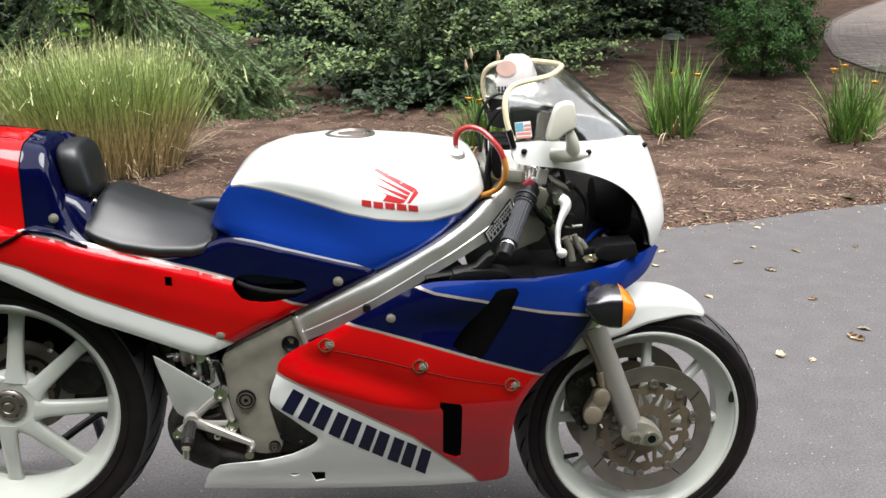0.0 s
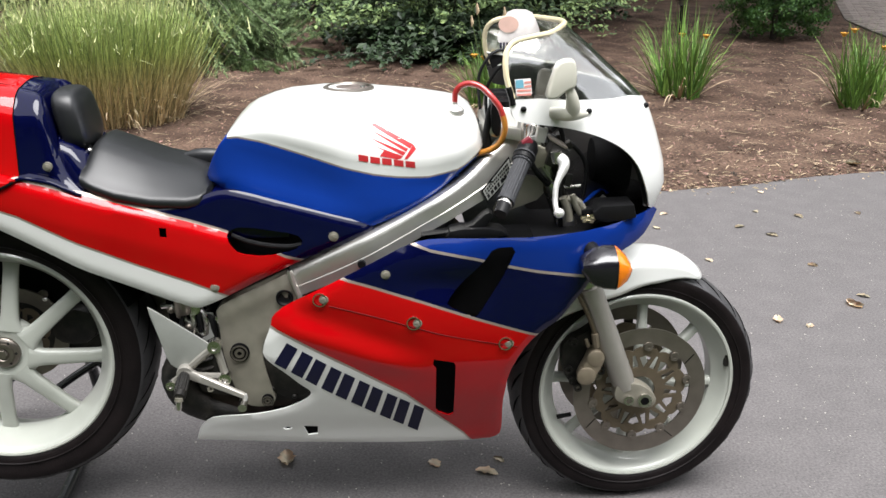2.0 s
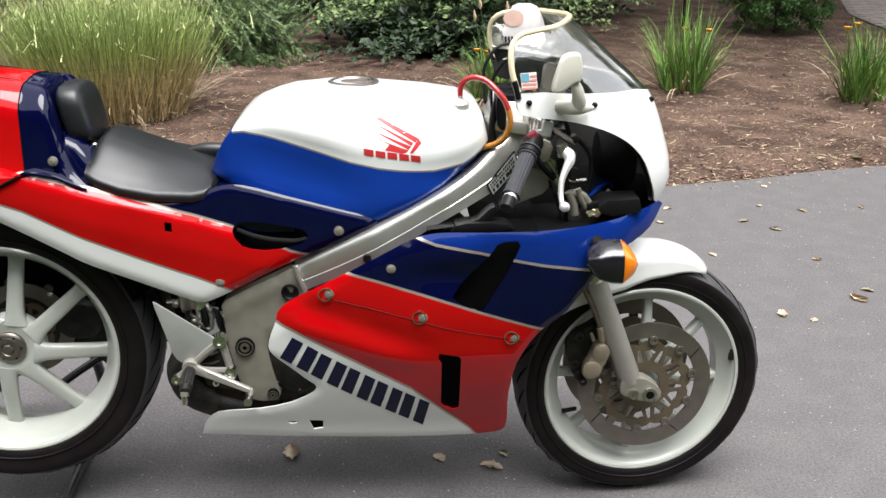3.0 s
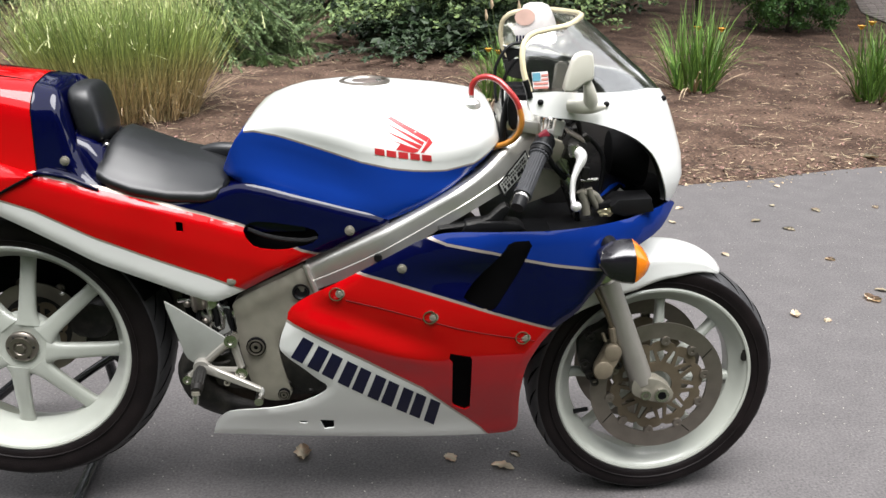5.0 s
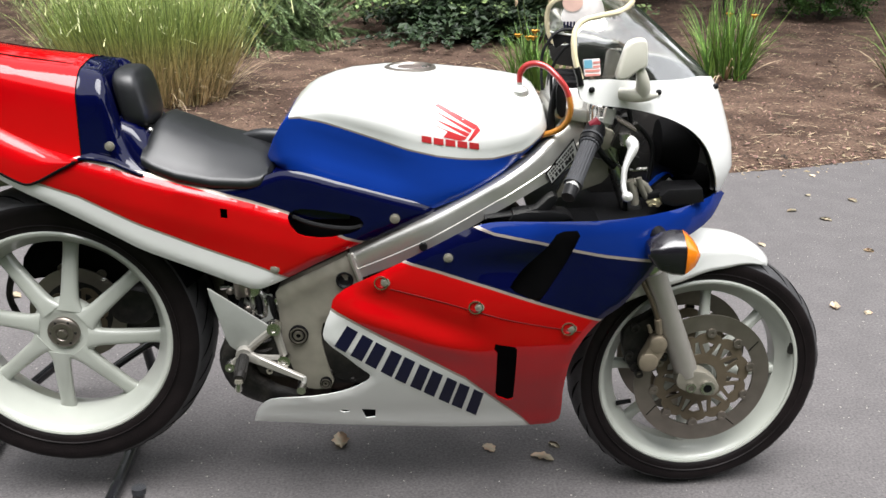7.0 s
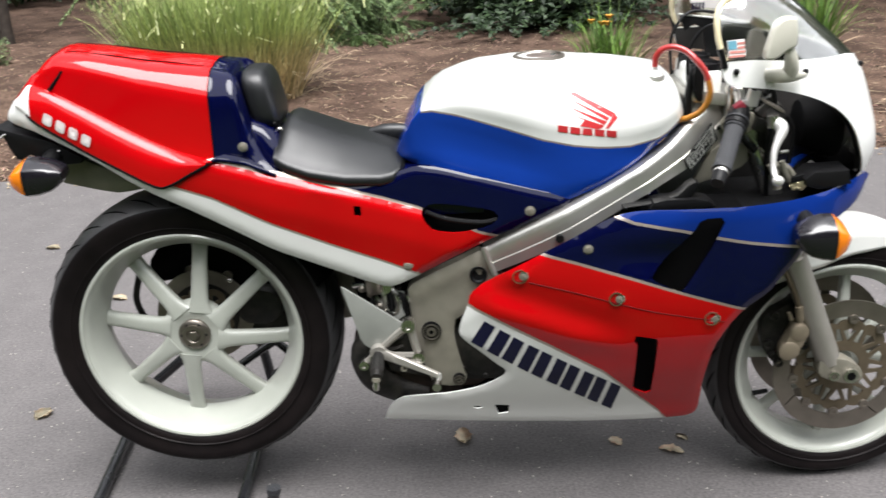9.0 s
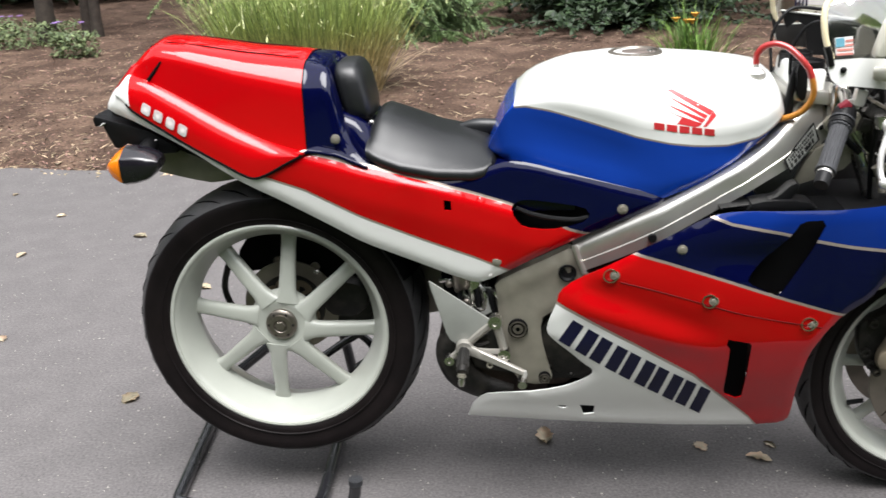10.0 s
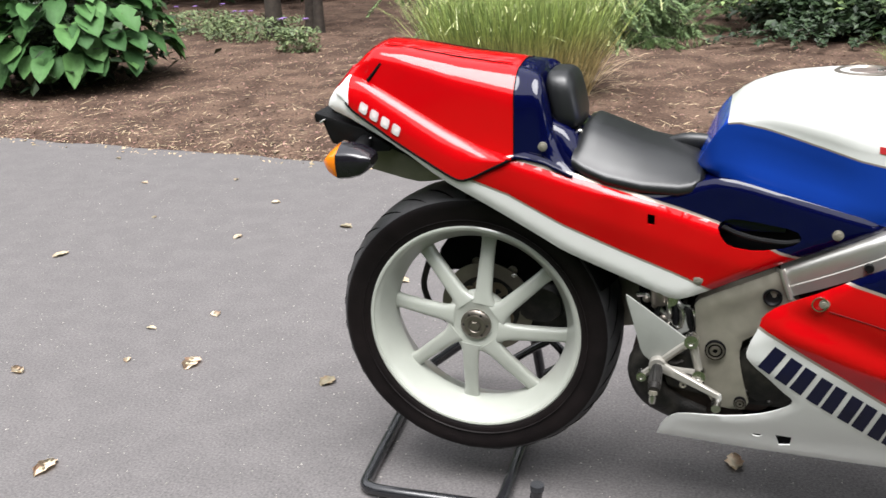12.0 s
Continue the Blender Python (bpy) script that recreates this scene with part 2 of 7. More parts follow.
def prism(bm, pts, y0, y1, bevel=.002, lean=None):
    """A plate with a side-view outline between two depths, its edges eased."""
    lean = lean or (lambda x, z: 0)
    fresh = []
    front = [bm.verts.new((x, y0 + lean(x, z), z)) for x, z in pts]
    rear = [bm.verts.new((x, y1 + lean(x, z), z)) for x, z in pts]
    n = len(pts)
    fresh.append(bm.faces.new(front))
    fresh.append(bm.faces.new(list(reversed(rear))))
    for i in range(n):
        j = (i + 1) % n
        fresh.append(bm.faces.new([front[j], front[i], rear[i], rear[j]]))
    bmesh.ops.recalc_face_normals(bm, faces=fresh)
    if bevel:
        rim = {e for f in fresh[:2] for e in f.edges}
        bmesh.ops.bevel(bm, geom=list(rim), offset=bevel, segments=2, affect="EDGES", profile=.6)
    return bm


def box(bm, lo, hi, bevel=.003, turn=None, seg=2):
    r = bmesh.ops.create_cube(bm, size=1)
    vs = r["verts"]
    for v in vs:
        v.co = Vector([lo[i] + (v.co[i] + .5) * (hi[i] - lo[i]) for i in range(3)])
    if turn:
        c = (Vector(lo) + Vector(hi)) / 2
        bmesh.ops.rotate(bm, verts=vs, cent=c, matrix=Euler([radians(a) for a in turn]).to_matrix())
    if bevel:
        es = {e for v in vs for e in v.link_edges}
        bmesh.ops.bevel(bm, geom=list(es), offset=bevel, segments=seg, affect="EDGES", profile=.6)
    return bm


def ball(centre, size, seg=20, rings=12, power=1.):
    """A rounded, egg-like body with half sizes."""
    bm = bmesh.new()
    rows = []
    for i in range(1, rings):
        a = -math.pi / 2 + math.pi * i / rings
        row = []
        for k in range(seg):
            b = 2 * math.pi * k / seg
            d = (math.cos(a) * math.cos(b), math.cos(a) * math.sin(b), math.sin(a))
            row.append([centre[m] + size[m] * math.copysign(abs(d[m]) ** power, d[m]) for m in range(3)])
        rows.append(row)
    loft(bm, rows)
    return fixed_normals(bm)


def screw(parent, x, y, z, r=.011, mat="steel", side=-1):
    """A slotted quarter-turn fastener with a washer."""
    bm = bmesh.new()
    s, r = side, r * .86
    lathe(bm, [(0, .0034 * s), (r * .60, .0034 * s), (r * .64, .0030 * s), (r * .65, .0008 * s), (r * .97, .0008 * s), (r, .0002 * s), (r, -.004 * s)], (x, y, z), 18)
    box(bm, (x - r * .5, y + .0034 * s - .0009, z - .0012), (x + r * .5, y + .0034 * s + .0009, z + .0012), 0, (0, 35, 0))
    return part("fastener", bm, M["cast" if mat == "steel" else mat], parent, "", 24)


def thing(name, label, category, where=(0, 0, 0), group=""):
    ob = new(name)
    ob.location = where
    return tagged(ob, label, category, group)
# ---- motorcycle: front axle at x 0.704, rear axle at x -0.704, centre plane y 0, right side at -y ----
FRONT, REAR = (.700, 0, .2925), (-.704, 0, .416)
bike = thing("motorcycle", "white, red and blue racing motorcycle raised on a black rear stand", "motorcycle")


def fairing_y(x, z):
    w = interp(z, (.20, .25, .30, .37, .45, .53, .60, .68, .76), (.117, .140, .171, .208, .238, .253, .257, .255, .240))
    w *= interp(x, (-.30, -.12, .0, .30, .42, .52, .60, .67, .72), (.80, .93, .97, 1, .97, .90, .78, .58, .36))
    # long swelling under the seam, hollow above it
    d = z - interp(x, (-.1, .1, .25), (.555, .475, .42))
    fade = interp(x, (-.1, -.04, .12, .24), (0, 1, 1, 0))
    w += fade * (.010 * math.exp(-(d / .022) ** 2) - .008 * math.exp(-((d - .045) / .025) ** 2))
    # scooped hollow running into the upper duct
    h = interp(x, (.14, .22, .30, .36), (0, .6, 1, 0)) * max(0, 1 - abs(z - interp(x, (.15, .31), (.635, .625))) / interp(x, (.15, .31), (.02, .055)))
    return -(w - .022 * h)


def soft_fairing_y(x, z):
    return sum(fairing_y(x + a, z + b) for a in (-.012, 0, .012) for b in (-.014, 0, .014)) / 9


def line_z(pts):
    xs, zs = [p[0] for p in pts], [p[1] for p in pts]
    return lambda x: interp(x, xs, zs)


def shifted(pts, d):
    return [(x, z + d) for x, z in pts]


FAIRING = [(-.095, .567), (-.066, .590), (.046, .647), (.124, .687), (.168, .710), (.206, .722), (.244, .725), (.332, .723), (.444, .721),
           (.561, .727), (.638, .736), (.716, .743), (.682, .698), (.646, .679), (.575, .659), (.547, .616), (.507, .572), (.486, .543),
           (.439, .512), (.409, .473), (.385, .417), (.378, .328), (.384, .245), (.380, .216), (.353, .205), (.174, .201), (.046, .205),
           (-.145, .211), (-.292, .213), (-.295, .214), (-.283, .251), (-.268, .273), (-.245, .289), (-.171, .298), (-.108, .315), (-.063, .336),
           (-.032, .361), (-.028, .378), (-.047, .394), (-.075, .425), (-.107, .455), (-.121, .475), (-.116, .502), (-.100, .542)]
BLUE_RED = [(-.2, .722), (.046, .647), (.112, .627), (.223, .589), (.336, .549), (.46, .505)]
RED_WHITE = [(-.13, .560), (-.100, .542), (-.058, .518), (.054, .448), (.170, .368), (.299, .230), (.330, .185)]
UPPER_LINE = [(.178, .719), (.222, .702), (.310, .684), (.372, .668), (.445, .651), (.60, .622)]
blue_red, red_white, upper_line = line_z(BLUE_RED), line_z(RED_WHITE), line_z(UPPER_LINE)


def fairing_zone(x, z):
    if x < .335 and z < red_white(x) - .003:
        return 2
    if x < .335 and z < red_white(x) + .004:
        return 3
    if z < blue_red(x) - .003:
        return 0
    if z < blue_red(x) + .003:
        return 3
    if x > .18 and abs(z - upper_line(x)) < .003:
        return 3
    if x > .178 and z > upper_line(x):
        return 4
    return 1


DUCT = smooth_line([(.394, .706), (.345, .705), (.330, .682), (.300, .648), (.262, .606), (.252, .588), (.308, .560), (.318, .566), (.338, .598), (.372, .658)])
SLOT = [(.228, .463), (.269, .455), (.273, .448), (.273, .302), (.262, .296), (.239, .309), (.234, .320), (.233, .440), (.226, .450)]
SQUARE = [(-.054, .266), (-.022, .264), (-.024, .238), (-.045, .234)]
OVAL = smooth_line([(-.100, .262), (-.082, .262), (-.077, .257), (-.088, .252), (-.100, .256)])
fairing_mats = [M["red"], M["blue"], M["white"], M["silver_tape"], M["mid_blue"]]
fairing_lines = [shifted(BLUE_RED, d) for d in (-.003, .003)] + [shifted(RED_WHITE, d) for d in (-.003, .004)] + [shifted(UPPER_LINE, d) for d in (-.003, .003)]
outline = smooth_line(FAIRING)
for mirrored in (False, True):
    fairing = part("side_fairing", panel(outline, lambda x, z: (x, soft_fairing_y(x, z), z), fairing_zone, fairing_lines,
                                         (DUCT, SLOT, SQUARE, OVAL), .013, .005, .010, .003, mirrored), fairing_mats, bike,
                   "glossy red, blue and white side fairing with silver pinstripes", 50)
    s = -1 if mirrored else 1
    for x, z in ((.133, .655), (.010, .604), (.195, .550), (.382, .497)):
        screw(fairing, x, s * (soft_fairing_y(x, z)), z, .011, "steel", -s)
    if not mirrored:
        right_fairing = fairing
# recessed clip rings beside three of the fasteners
for x, z in ((.002, .604), (.187, .551), (.374, .498)):
    bm = lathe(bmesh.new(), [(.0122, -.001), (.0122, -.0038), (.0142, -.0038), (.0142, -.001)], (x, soft_fairing_y(x, z), z), 24, closed=True)
    part("clip_ring", bm, M["steel"], right_fairing)
# seam between upper and lower fairing
bm = tube([(x, soft_fairing_y(x, z) - .0006, z) for x, z in ((.02, .590), (.08, .574), (.134, .558), (.19, .540), (.247, .522), (.31, .508), (.40, .488))], .0008, 6, 1)
part("seam", bm, M["seam_red"], right_fairing)


def decal(name, pts, surface, mat, parent, proud=.0012, step=.012):
    """A thin painted shape lying on a curved surface."""
    return part(name, panel(pts, lambda x, z: (x, surface(x, z) - proud, z), step=step, lip=0, roll=.001, thick=.0008), mat, parent)


def quad_at(a, b, c, d, u0, u1, v0, v1):
    """A slanted patch of the four-sided field a (upper left), b (upper right), c (lower right), d (lower left)."""
    def at(u, v):
        return tuple((p * (1 - u) + q * u) * (1 - v) + (s * (1 - u) + r * u) * v for p, q, r, s in zip(a, b, c, d))
    return [at(u0, v0), at(u1, v0), at(u1, v1), at(u0, v1)]


# lower wordmark as plain slanted navy shapes
field = ((-.070, .509), (.214, .319), (.200, .238), (-.100, .457))
for k in range(5):
    for u0, u1 in ((.006, .080), (.112, .186)):
        decal("decal_bar", quad_at(*field, k / 5 + u0, k / 5 + u1, .02, .98), soft_fairing_y, M["ink"], right_fairing)

# dark boxes behind the ducts
bm = bmesh.new()
prism(bm, [(.20, .55), (.42, .55), (.43, .715), (.20, .70)], -.212, -.12, .004)
part("duct_box", bm, M["matte"], bike)
bm = bmesh.new()
prism(bm, [(.21, .27), (.29, .27), (.29, .48), (.21, .48)], -.125, -.06, .004)
part("duct_box", bm, M["matte"], bike)
bm = bmesh.new()
prism(bm, [(-.120, .218), (-.008, .218), (-.008, .290), (-.120, .290)], -.102, -.05, .002)
part("duct_box", bm, M["matte"], bike)
bm = bmesh.new()
box(bm, (.222, -.20, .45), (.240, -.17, .466), .002, (0, 20, 0))
part("duct_clip", bm, M["grey_plate"], right_fairing)


# ---- nose cowl and screen: plan arcs that narrow with height ----
def nose_x(z):
    return interp(z, (.70, .73, .78, .83, .89, .94, .968, .996, 1.031, 1.077, 1.111, 1.13), (.700, .718, .737, .731, .712, .694, .676, .648, .607, .556, .513, .485))


def cowl_w(z):
    return interp(z, (.70, .80, .90, .98, 1.03, 1.07, 1.10, 1.13), (.205, .222, .228, .221, .212, .201, .180, .150))


COWL_X = .40


def cowl_place(u, z):
    w, n = cowl_w(z), nose_x(z) - COWL_X
    if u < 0:
        return (COWL_X + u * n, -w, z)
    a = u * math.pi / 2
    return (COWL_X + n * math.sin(a) ** .95 if a > 0 else COWL_X, -w * math.cos(a) ** .82 if a < math.pi / 2 - 1e-4 else 0., z)


def cowl_u(x, z):
    k = (x - COWL_X) / (nose_x(z) - COWL_X)
    return k if k < 0 else math.asin(min(1, k ** (1 / .95))) / (math.pi / 2)


def on_cowl(pts):
    return [(cowl_u(x, z), z) for x, z in pts]


def curved(pts, n=5):
    """A smooth line through all the points."""
    out = []
    for i in range(len(pts) - 1):
        p0, p1, p2, p3 = (np.array(pts[max(0, min(len(pts) - 1, i + k))]) for k in (-1, 0, 1, 2))
        for j in range(n):
            t = j / n
            out.append(tuple(.5 * (2 * p1 + (p2 - p0) * t + (2 * p0 - 5 * p1 + 4 * p2 - p3) * t * t + (3 * p1 - p0 - 3 * p2 + p3) * t ** 3)))
    return out + [tuple(pts[-1])]


COWL = on_cowl(curved([(.374, .992), (.378, .970), (.384, .957), (.400, .949), (.464, .940), (.510, .930), (.563, .911), (.608, .884), (.644, .846), (.668, .795), (.685, .745)])) \
    + [(.88, .722), (1, .718), (1, .78), (1, .83), (1, .89), (1, .935), (1, .958), (.92, .966)] + on_cowl([(.626, .982), (.573, .984), (.486, .989), (.432, .994)])
SCREEN = on_cowl([(.381, .990), (.369, 1.028), (.366, 1.060), (.370, 1.082), (.386, 1.098), (.425, 1.105), (.465, 1.109)]) + [(.93, 1.113), (1, 1.114),
    (1, 1.09), (1, 1.06), (1, 1.03), (1, 1.0), (1, .97), (1, .955), (.92, .963)] + on_cowl([(.626, .979), (.573, .981), (.486, .986), (.432, .991)])


def arc_panel(shape, shrink=0., thick=.003, step=.05, drop=0.):
    """Both halves of a shell that wraps round the nose, welded on the centre line."""
    def place(u, z):
        x, y, q = cowl_place(u, z)
        return (x - shrink * min(1, max(0, u)), min(0, y + shrink), q - drop)
    stretched = [(u, z * 2.2) for u, z in shape]
    bm = panel(divided(stretched, .02), lambda u, v: place(u, v / 2.2), step=step, lip=0, roll=.001, thick=0)
    extra = bmesh.ops.duplicate(bm, geom=bm.verts[:] + bm.edges[:] + bm.faces[:])["geom"]
    for g in extra:
        if isinstance(g, bmesh.types.BMVert):
            g.co.y = -g.co.y
    bmesh.ops.reverse_faces(bm, faces=[g for g in extra if isinstance(g, bmesh.types.BMFace)])
    bmesh.ops.remove_doubles(bm, verts=bm.verts, dist=.0008)
    bmesh.ops.recalc_face_normals(bm, faces=bm.faces)
    if sum(f.normal.x * f.calc_area() for f in bm.faces) < 0:
        bmesh.ops.reverse_faces(bm, faces=bm.faces)
    if thick:
        bm.normal_update()
        back = {v: bm.verts.new(v.co - v.normal * thick) for v in list(bm.verts)}
        rim = [e for e in bm.edges if e.is_boundary]
        for f in list(bm.faces):
            bm.faces.new([back[v] for v in reversed(f.verts)])
        for e in rim:
            loop = e.link_loops[0]
            a, b = loop.vert, loop.link_loop_next.vert
            bm.faces.new([b, a, back[a], back[b]])
    return bm


cowl = part("nose_cowl", arc_panel(COWL, 0, .003), M["white"], bike, "glossy white nose cowl with a wide side opening", 50)
liner = part("cowl_liner", arc_panel(COWL, .013, .002, .06, .001), M["liner"], bike, "dull black inside of the cowl")
screen = part("windscreen", arc_panel(SCREEN, .002, .0025), M["glass"], bike, "clear bubble windscreen with yellowed edge trim", 50)
screen.visible_shadow = False
trim_line = [cowl_place(cowl_u(x, z), z) for x, z in ((.381, .994), (.369, 1.028), (.366, 1.060), (.370, 1.082), (.386, 1.098), (.425, 1.105), (.465, 1.109))] + [cowl_place(.93, 1.113), cowl_place(1, 1.114)]
trim_line = trim_line + [(x, -y, z) for x, y, z in reversed(trim_line[:-1])]
part("edge_trim", tube(trim_line, .0055, 8, 1), M["yellow_trim"], screen, "yellowed rubber edge trim")
for k in (0, -1):
    x, y, z = trim_line[k]
    part("trim_end", tube([(x, y, z - .012), (x - .004, y, z + .006), (x - .010, y, z + .022)], .0066, 8, 1), M["black"], screen)
for x, z in ((.401, .975), (.530, .966), (.668, .955)):
    u = cowl_u(x, z)
    px, py, pz = cowl_place(u, z)
    for s in (1, -1):
        part("screen_screw", ball((px + .003 * u, s * (py - .002), pz), (.006, .005, .006), 10, 6), M["black"], cowl)

# paper tag and sticker behind the screen, flag sticker on its side
bm = bmesh.new()
prism(bm, smooth_line([(.398, 1.100), (.410, 1.127), (.458, 1.126), (.474, 1.098), (.482, 1.070), (.466, 1.040), (.400, 1.046), (.384, 1.062)]), .118, .1195, .0003)
paper = part("paper_tag", bm, M["white_ink"], screen, "white paper tag with a faded pink oval")
bm = lathe(bmesh.new(), [(0, -.001), (.026, -.001), (.026, 0)], (0, 0, 0), 28)
for v in bm.verts:
    v.co = Vector((v.co.x * .85 + .410, v.co.y + .1165, v.co.z * .68 + 1.095))
part("pink_oval", bm, M["pink"], paper)
for k in range(4):
    bm = bmesh.new()
    box(bm, (.392 + k * .007, .1165, 1.040), (.396 + k * .007, .1178, 1.056), 0)
    part("barcode_bar", bm, M["ink"], paper)


def screen_y(x, z):
    return cowl_place(cowl_u(x, z), z)[1] - .002


flag = decal("flag_sticker", [(.384, 1.030), (.414, 1.032), (.417, 1.003), (.387, 1.001)], screen_y, M["white_ink"], screen, .001)
decal("sticker_field", [(.385, 1.029), (.400, 1.030), (.401, 1.015), (.386, 1.014)], screen_y, M["flag_blue"], flag, .0022)
for k in range(4):
    z = 1.0265 - k * .0075
    x0 = .402 if k < 2 else .388
    decal("sticker_stripe", [(x0, z - (.416 - x0) * .0), (.415, z + .001), (.415, z - .003), (x0, z - .004)], screen_y, M["flag_red"], flag, .0022)

# folded white mirrors on the cowl
for s in (1, -1):
    y = -.222 * s
    bm = tube([(.455, y, .967), (.478, y - .016 * s, .967), (.500, y - .016 * s, .966), (.522, y, .963)], [.013, .015, .013, .006], 14, 2, .8)
    mirror = part("mirror_mount", bm, M["cream"], bike, "aged white mirror mount")
    bm = tube([(.492, y - .012 * s, .968), (.492, y - .024 * s, .984), (.486, y - .034 * s, 1.006), (.480, y - .036 * s, 1.022)], [.015, .014, .011, .008], 12, 1)
    part("mirror_stalk", bm, M["cream"], mirror)
    bm = bmesh.new()
    prism(bm, smooth_line([(.435, 1.002), (.442, 1.030), (.454, 1.067), (.470, 1.075), (.488, 1.074), (.492, 1.050), (.492, 1.023), (.476, 1.018), (.456, 1.001)]), y - .050 * s, y - .022 * s, .005)
    part("mirror_shell", fixed_normals(bm), M["cream"], mirror, "aged white mirror shell", 60)

# ---- fuel tank ----
TANK_X = (-.236, -.226, -.212, -.195, -.176, -.133, -.095, -.061, -.025, .009, .035, .056, .085, .114, .16, .208, .24, .267, .296, .316, .328, .336)
TANK_TOP = line_z([(-.236, .805), (-.226, .828), (-.212, .858), (-.195, .888), (-.176, .914), (-.159, .934), (-.133, .951), (-.095, .966), (-.061, .975), (.009, .982), (.056, .983), (.114, .979), (.208, .971), (.267, .962), (.296, .956), (.316, .942), (.328, .922), (.336, .895)])
TANK_LOW = line_z([(-.236, .798), (-.217, .803), (-.166, .792), (-.056, .763), (.055, .733), (.095, .722), (.168, .749), (.235, .786), (.285, .825), (.336, .866)])
TANK_SPLIT = line_z([(-.236, .803), (-.214, .854), (-.195, .886), (-.180, .902), (-.171, .906), (-.155, .906), (-.106, .897), (-.052, .881), (.002, .864), (.057, .847), (.112, .836), (.168, .828), (.224, .826), (.285, .836), (.336, .872)])


def tank_half(x):
    return interp(x, (-.236, -.231, -.224, -.212, -.195, -.17, -.14, -.05, .05, .12, .2, .26, .3, .325, .336), (.055, .078, .096, .114, .129, .142, .150, .164, .178, .184, .178, .166, .152, .128, .105))


def tank_tuck(x, z, sp):
    """The waist along the colour border, deepest under the front and rear shoulders."""
    deep = interp(x, (-.2, -.12, .0, .12, .2, .28, .33), (.004, .012, .013, .006, .010, .014, .006))
    return deep * math.exp(-((z - sp) / (.026 if z > sp else .040)) ** 2)


def tank_ring(x):
    w, lo, sp, top = tank_half(x), TANK_LOW(x), TANK_SPLIT(x), TANK_TOP(x)
    sp = max(lo + .002, min(sp, top - .003))
    pinch = interp(x, (-.2, -.12, .02, .12), (0, 1, 1, 0))
    pts = []
    for k in range(7):
        t = k / 6
        z = lo + (sp - lo) * t
        y = w * (.90 + .08 * t) - .016 * pinch * (math.sin(math.pi * min(1, t * 1.05)) * .8)
        if k == 0:
            y -= .006
        pts.append((x, tank_tuck(x, z, sp) - y, z))
    pts.append((x, tank_tuck(x, sp, sp) - w * .98, sp + .0035))
    for k in range(1, 15):
        a = k / 15 * math.pi / 2
        y = w * .98 * math.cos(a) ** .66
        z = sp + .0035 + (top - sp - .0035) * math.sin(a) ** .92
        pts.append((x, min(-.001, tank_tuck(x, z, sp) - y), z))
    pts.append((x, 0, top))
    return pts + [(x, -y, z) for x, y, z in reversed(pts[:-1])]


xs = [v for a, b in zip(TANK_X, TANK_X[1:]) for v in (a, (a + b) / 2)] + [TANK_X[-1]]
rings = [tank_ring(x) for x in xs]
nring = len(rings[0])
tank = part("fuel_tank", fixed_normals(loft(bmesh.new(), rings, True, True, lambda i, j: 1 if xs[i] < -.181 else 0 if 7 <= j < nring - 8 else (2 if j in (6, nring - 8) else 1))),
            [M["white"], M["tank_blue"], M["silver_tape"]], bike, "white over blue fuel tank with a winged red badge", 60)


def tank_y(x, z):
    w, sp, top = tank_half(x), TANK_SPLIT(x), TANK_TOP(x)
    if z <= sp:
        return tank_tuck(x, z, sp) - w * .98
    k = min(.9999, ((z - sp) / (top - sp)) ** (1 / .92))
    return tank_tuck(x, z, sp) - w * .98 * math.cos(math.asin(k)) ** .66


# filler cap in a flush ring, breather with its hose
bm = lathe(bmesh.new(), [(.040, -.006), (.0415, -.002), (.044, .0015), (.049, .0015), (.0535, -.001), (.0535, -.012)], (.062, 0, .983), 40, "z")
cap = part("filler_cap", bm, M["disc"], tank, "flush chrome filler cap")
bm = lathe(bmesh.new(), [(0, .0035), (.026, .0035), (.028, .002), (.0385, .002), (.041, -.001), (.041, -.008)], (.062, 0, .9795), 32, "z")
part("cap_plate", bm, M["cap_plate"], cap)
bm = bmesh.new()
box(bm, (.085, -.008, .979), (.097, .008, .984), .002)
part("cap_lock", bm, M["steel"], cap)
bm = lathe(bmesh.new(), [(0, .022), (.006, .022), (.0065, .014), (.010, .012), (.015, .009), (.0195, .004), (.020, -.004), (.016, -.010)], (.279, -.09, .946), 20, "z")
breather = part("breather_cap", bm, M["bright_alloy"], tank, "ribbed chrome breather cap")
hose = [(.279, -.09, .965), (.279, -.092, .984), (.290, -.098, 1.000), (.310, -.106, 1.006), (.332, -.115, .999), (.350, -.13, .982), (.366, -.135, .962), (.372, -.135, .945)]
part("breather_hose", tube(hose, .0062, 10, 2), M["red_hose"], tank, "translucent red breather hose")
part("breather_hose", tube([hose[-1], (.378, -.135, .922), (.374, -.13, .898), (.362, -.12, .878), (.342, -.11, .866), (.325, -.10, .860)], .0062, 10, 2), M["amber_hose"], tank, "amber lower end of the breather hose")

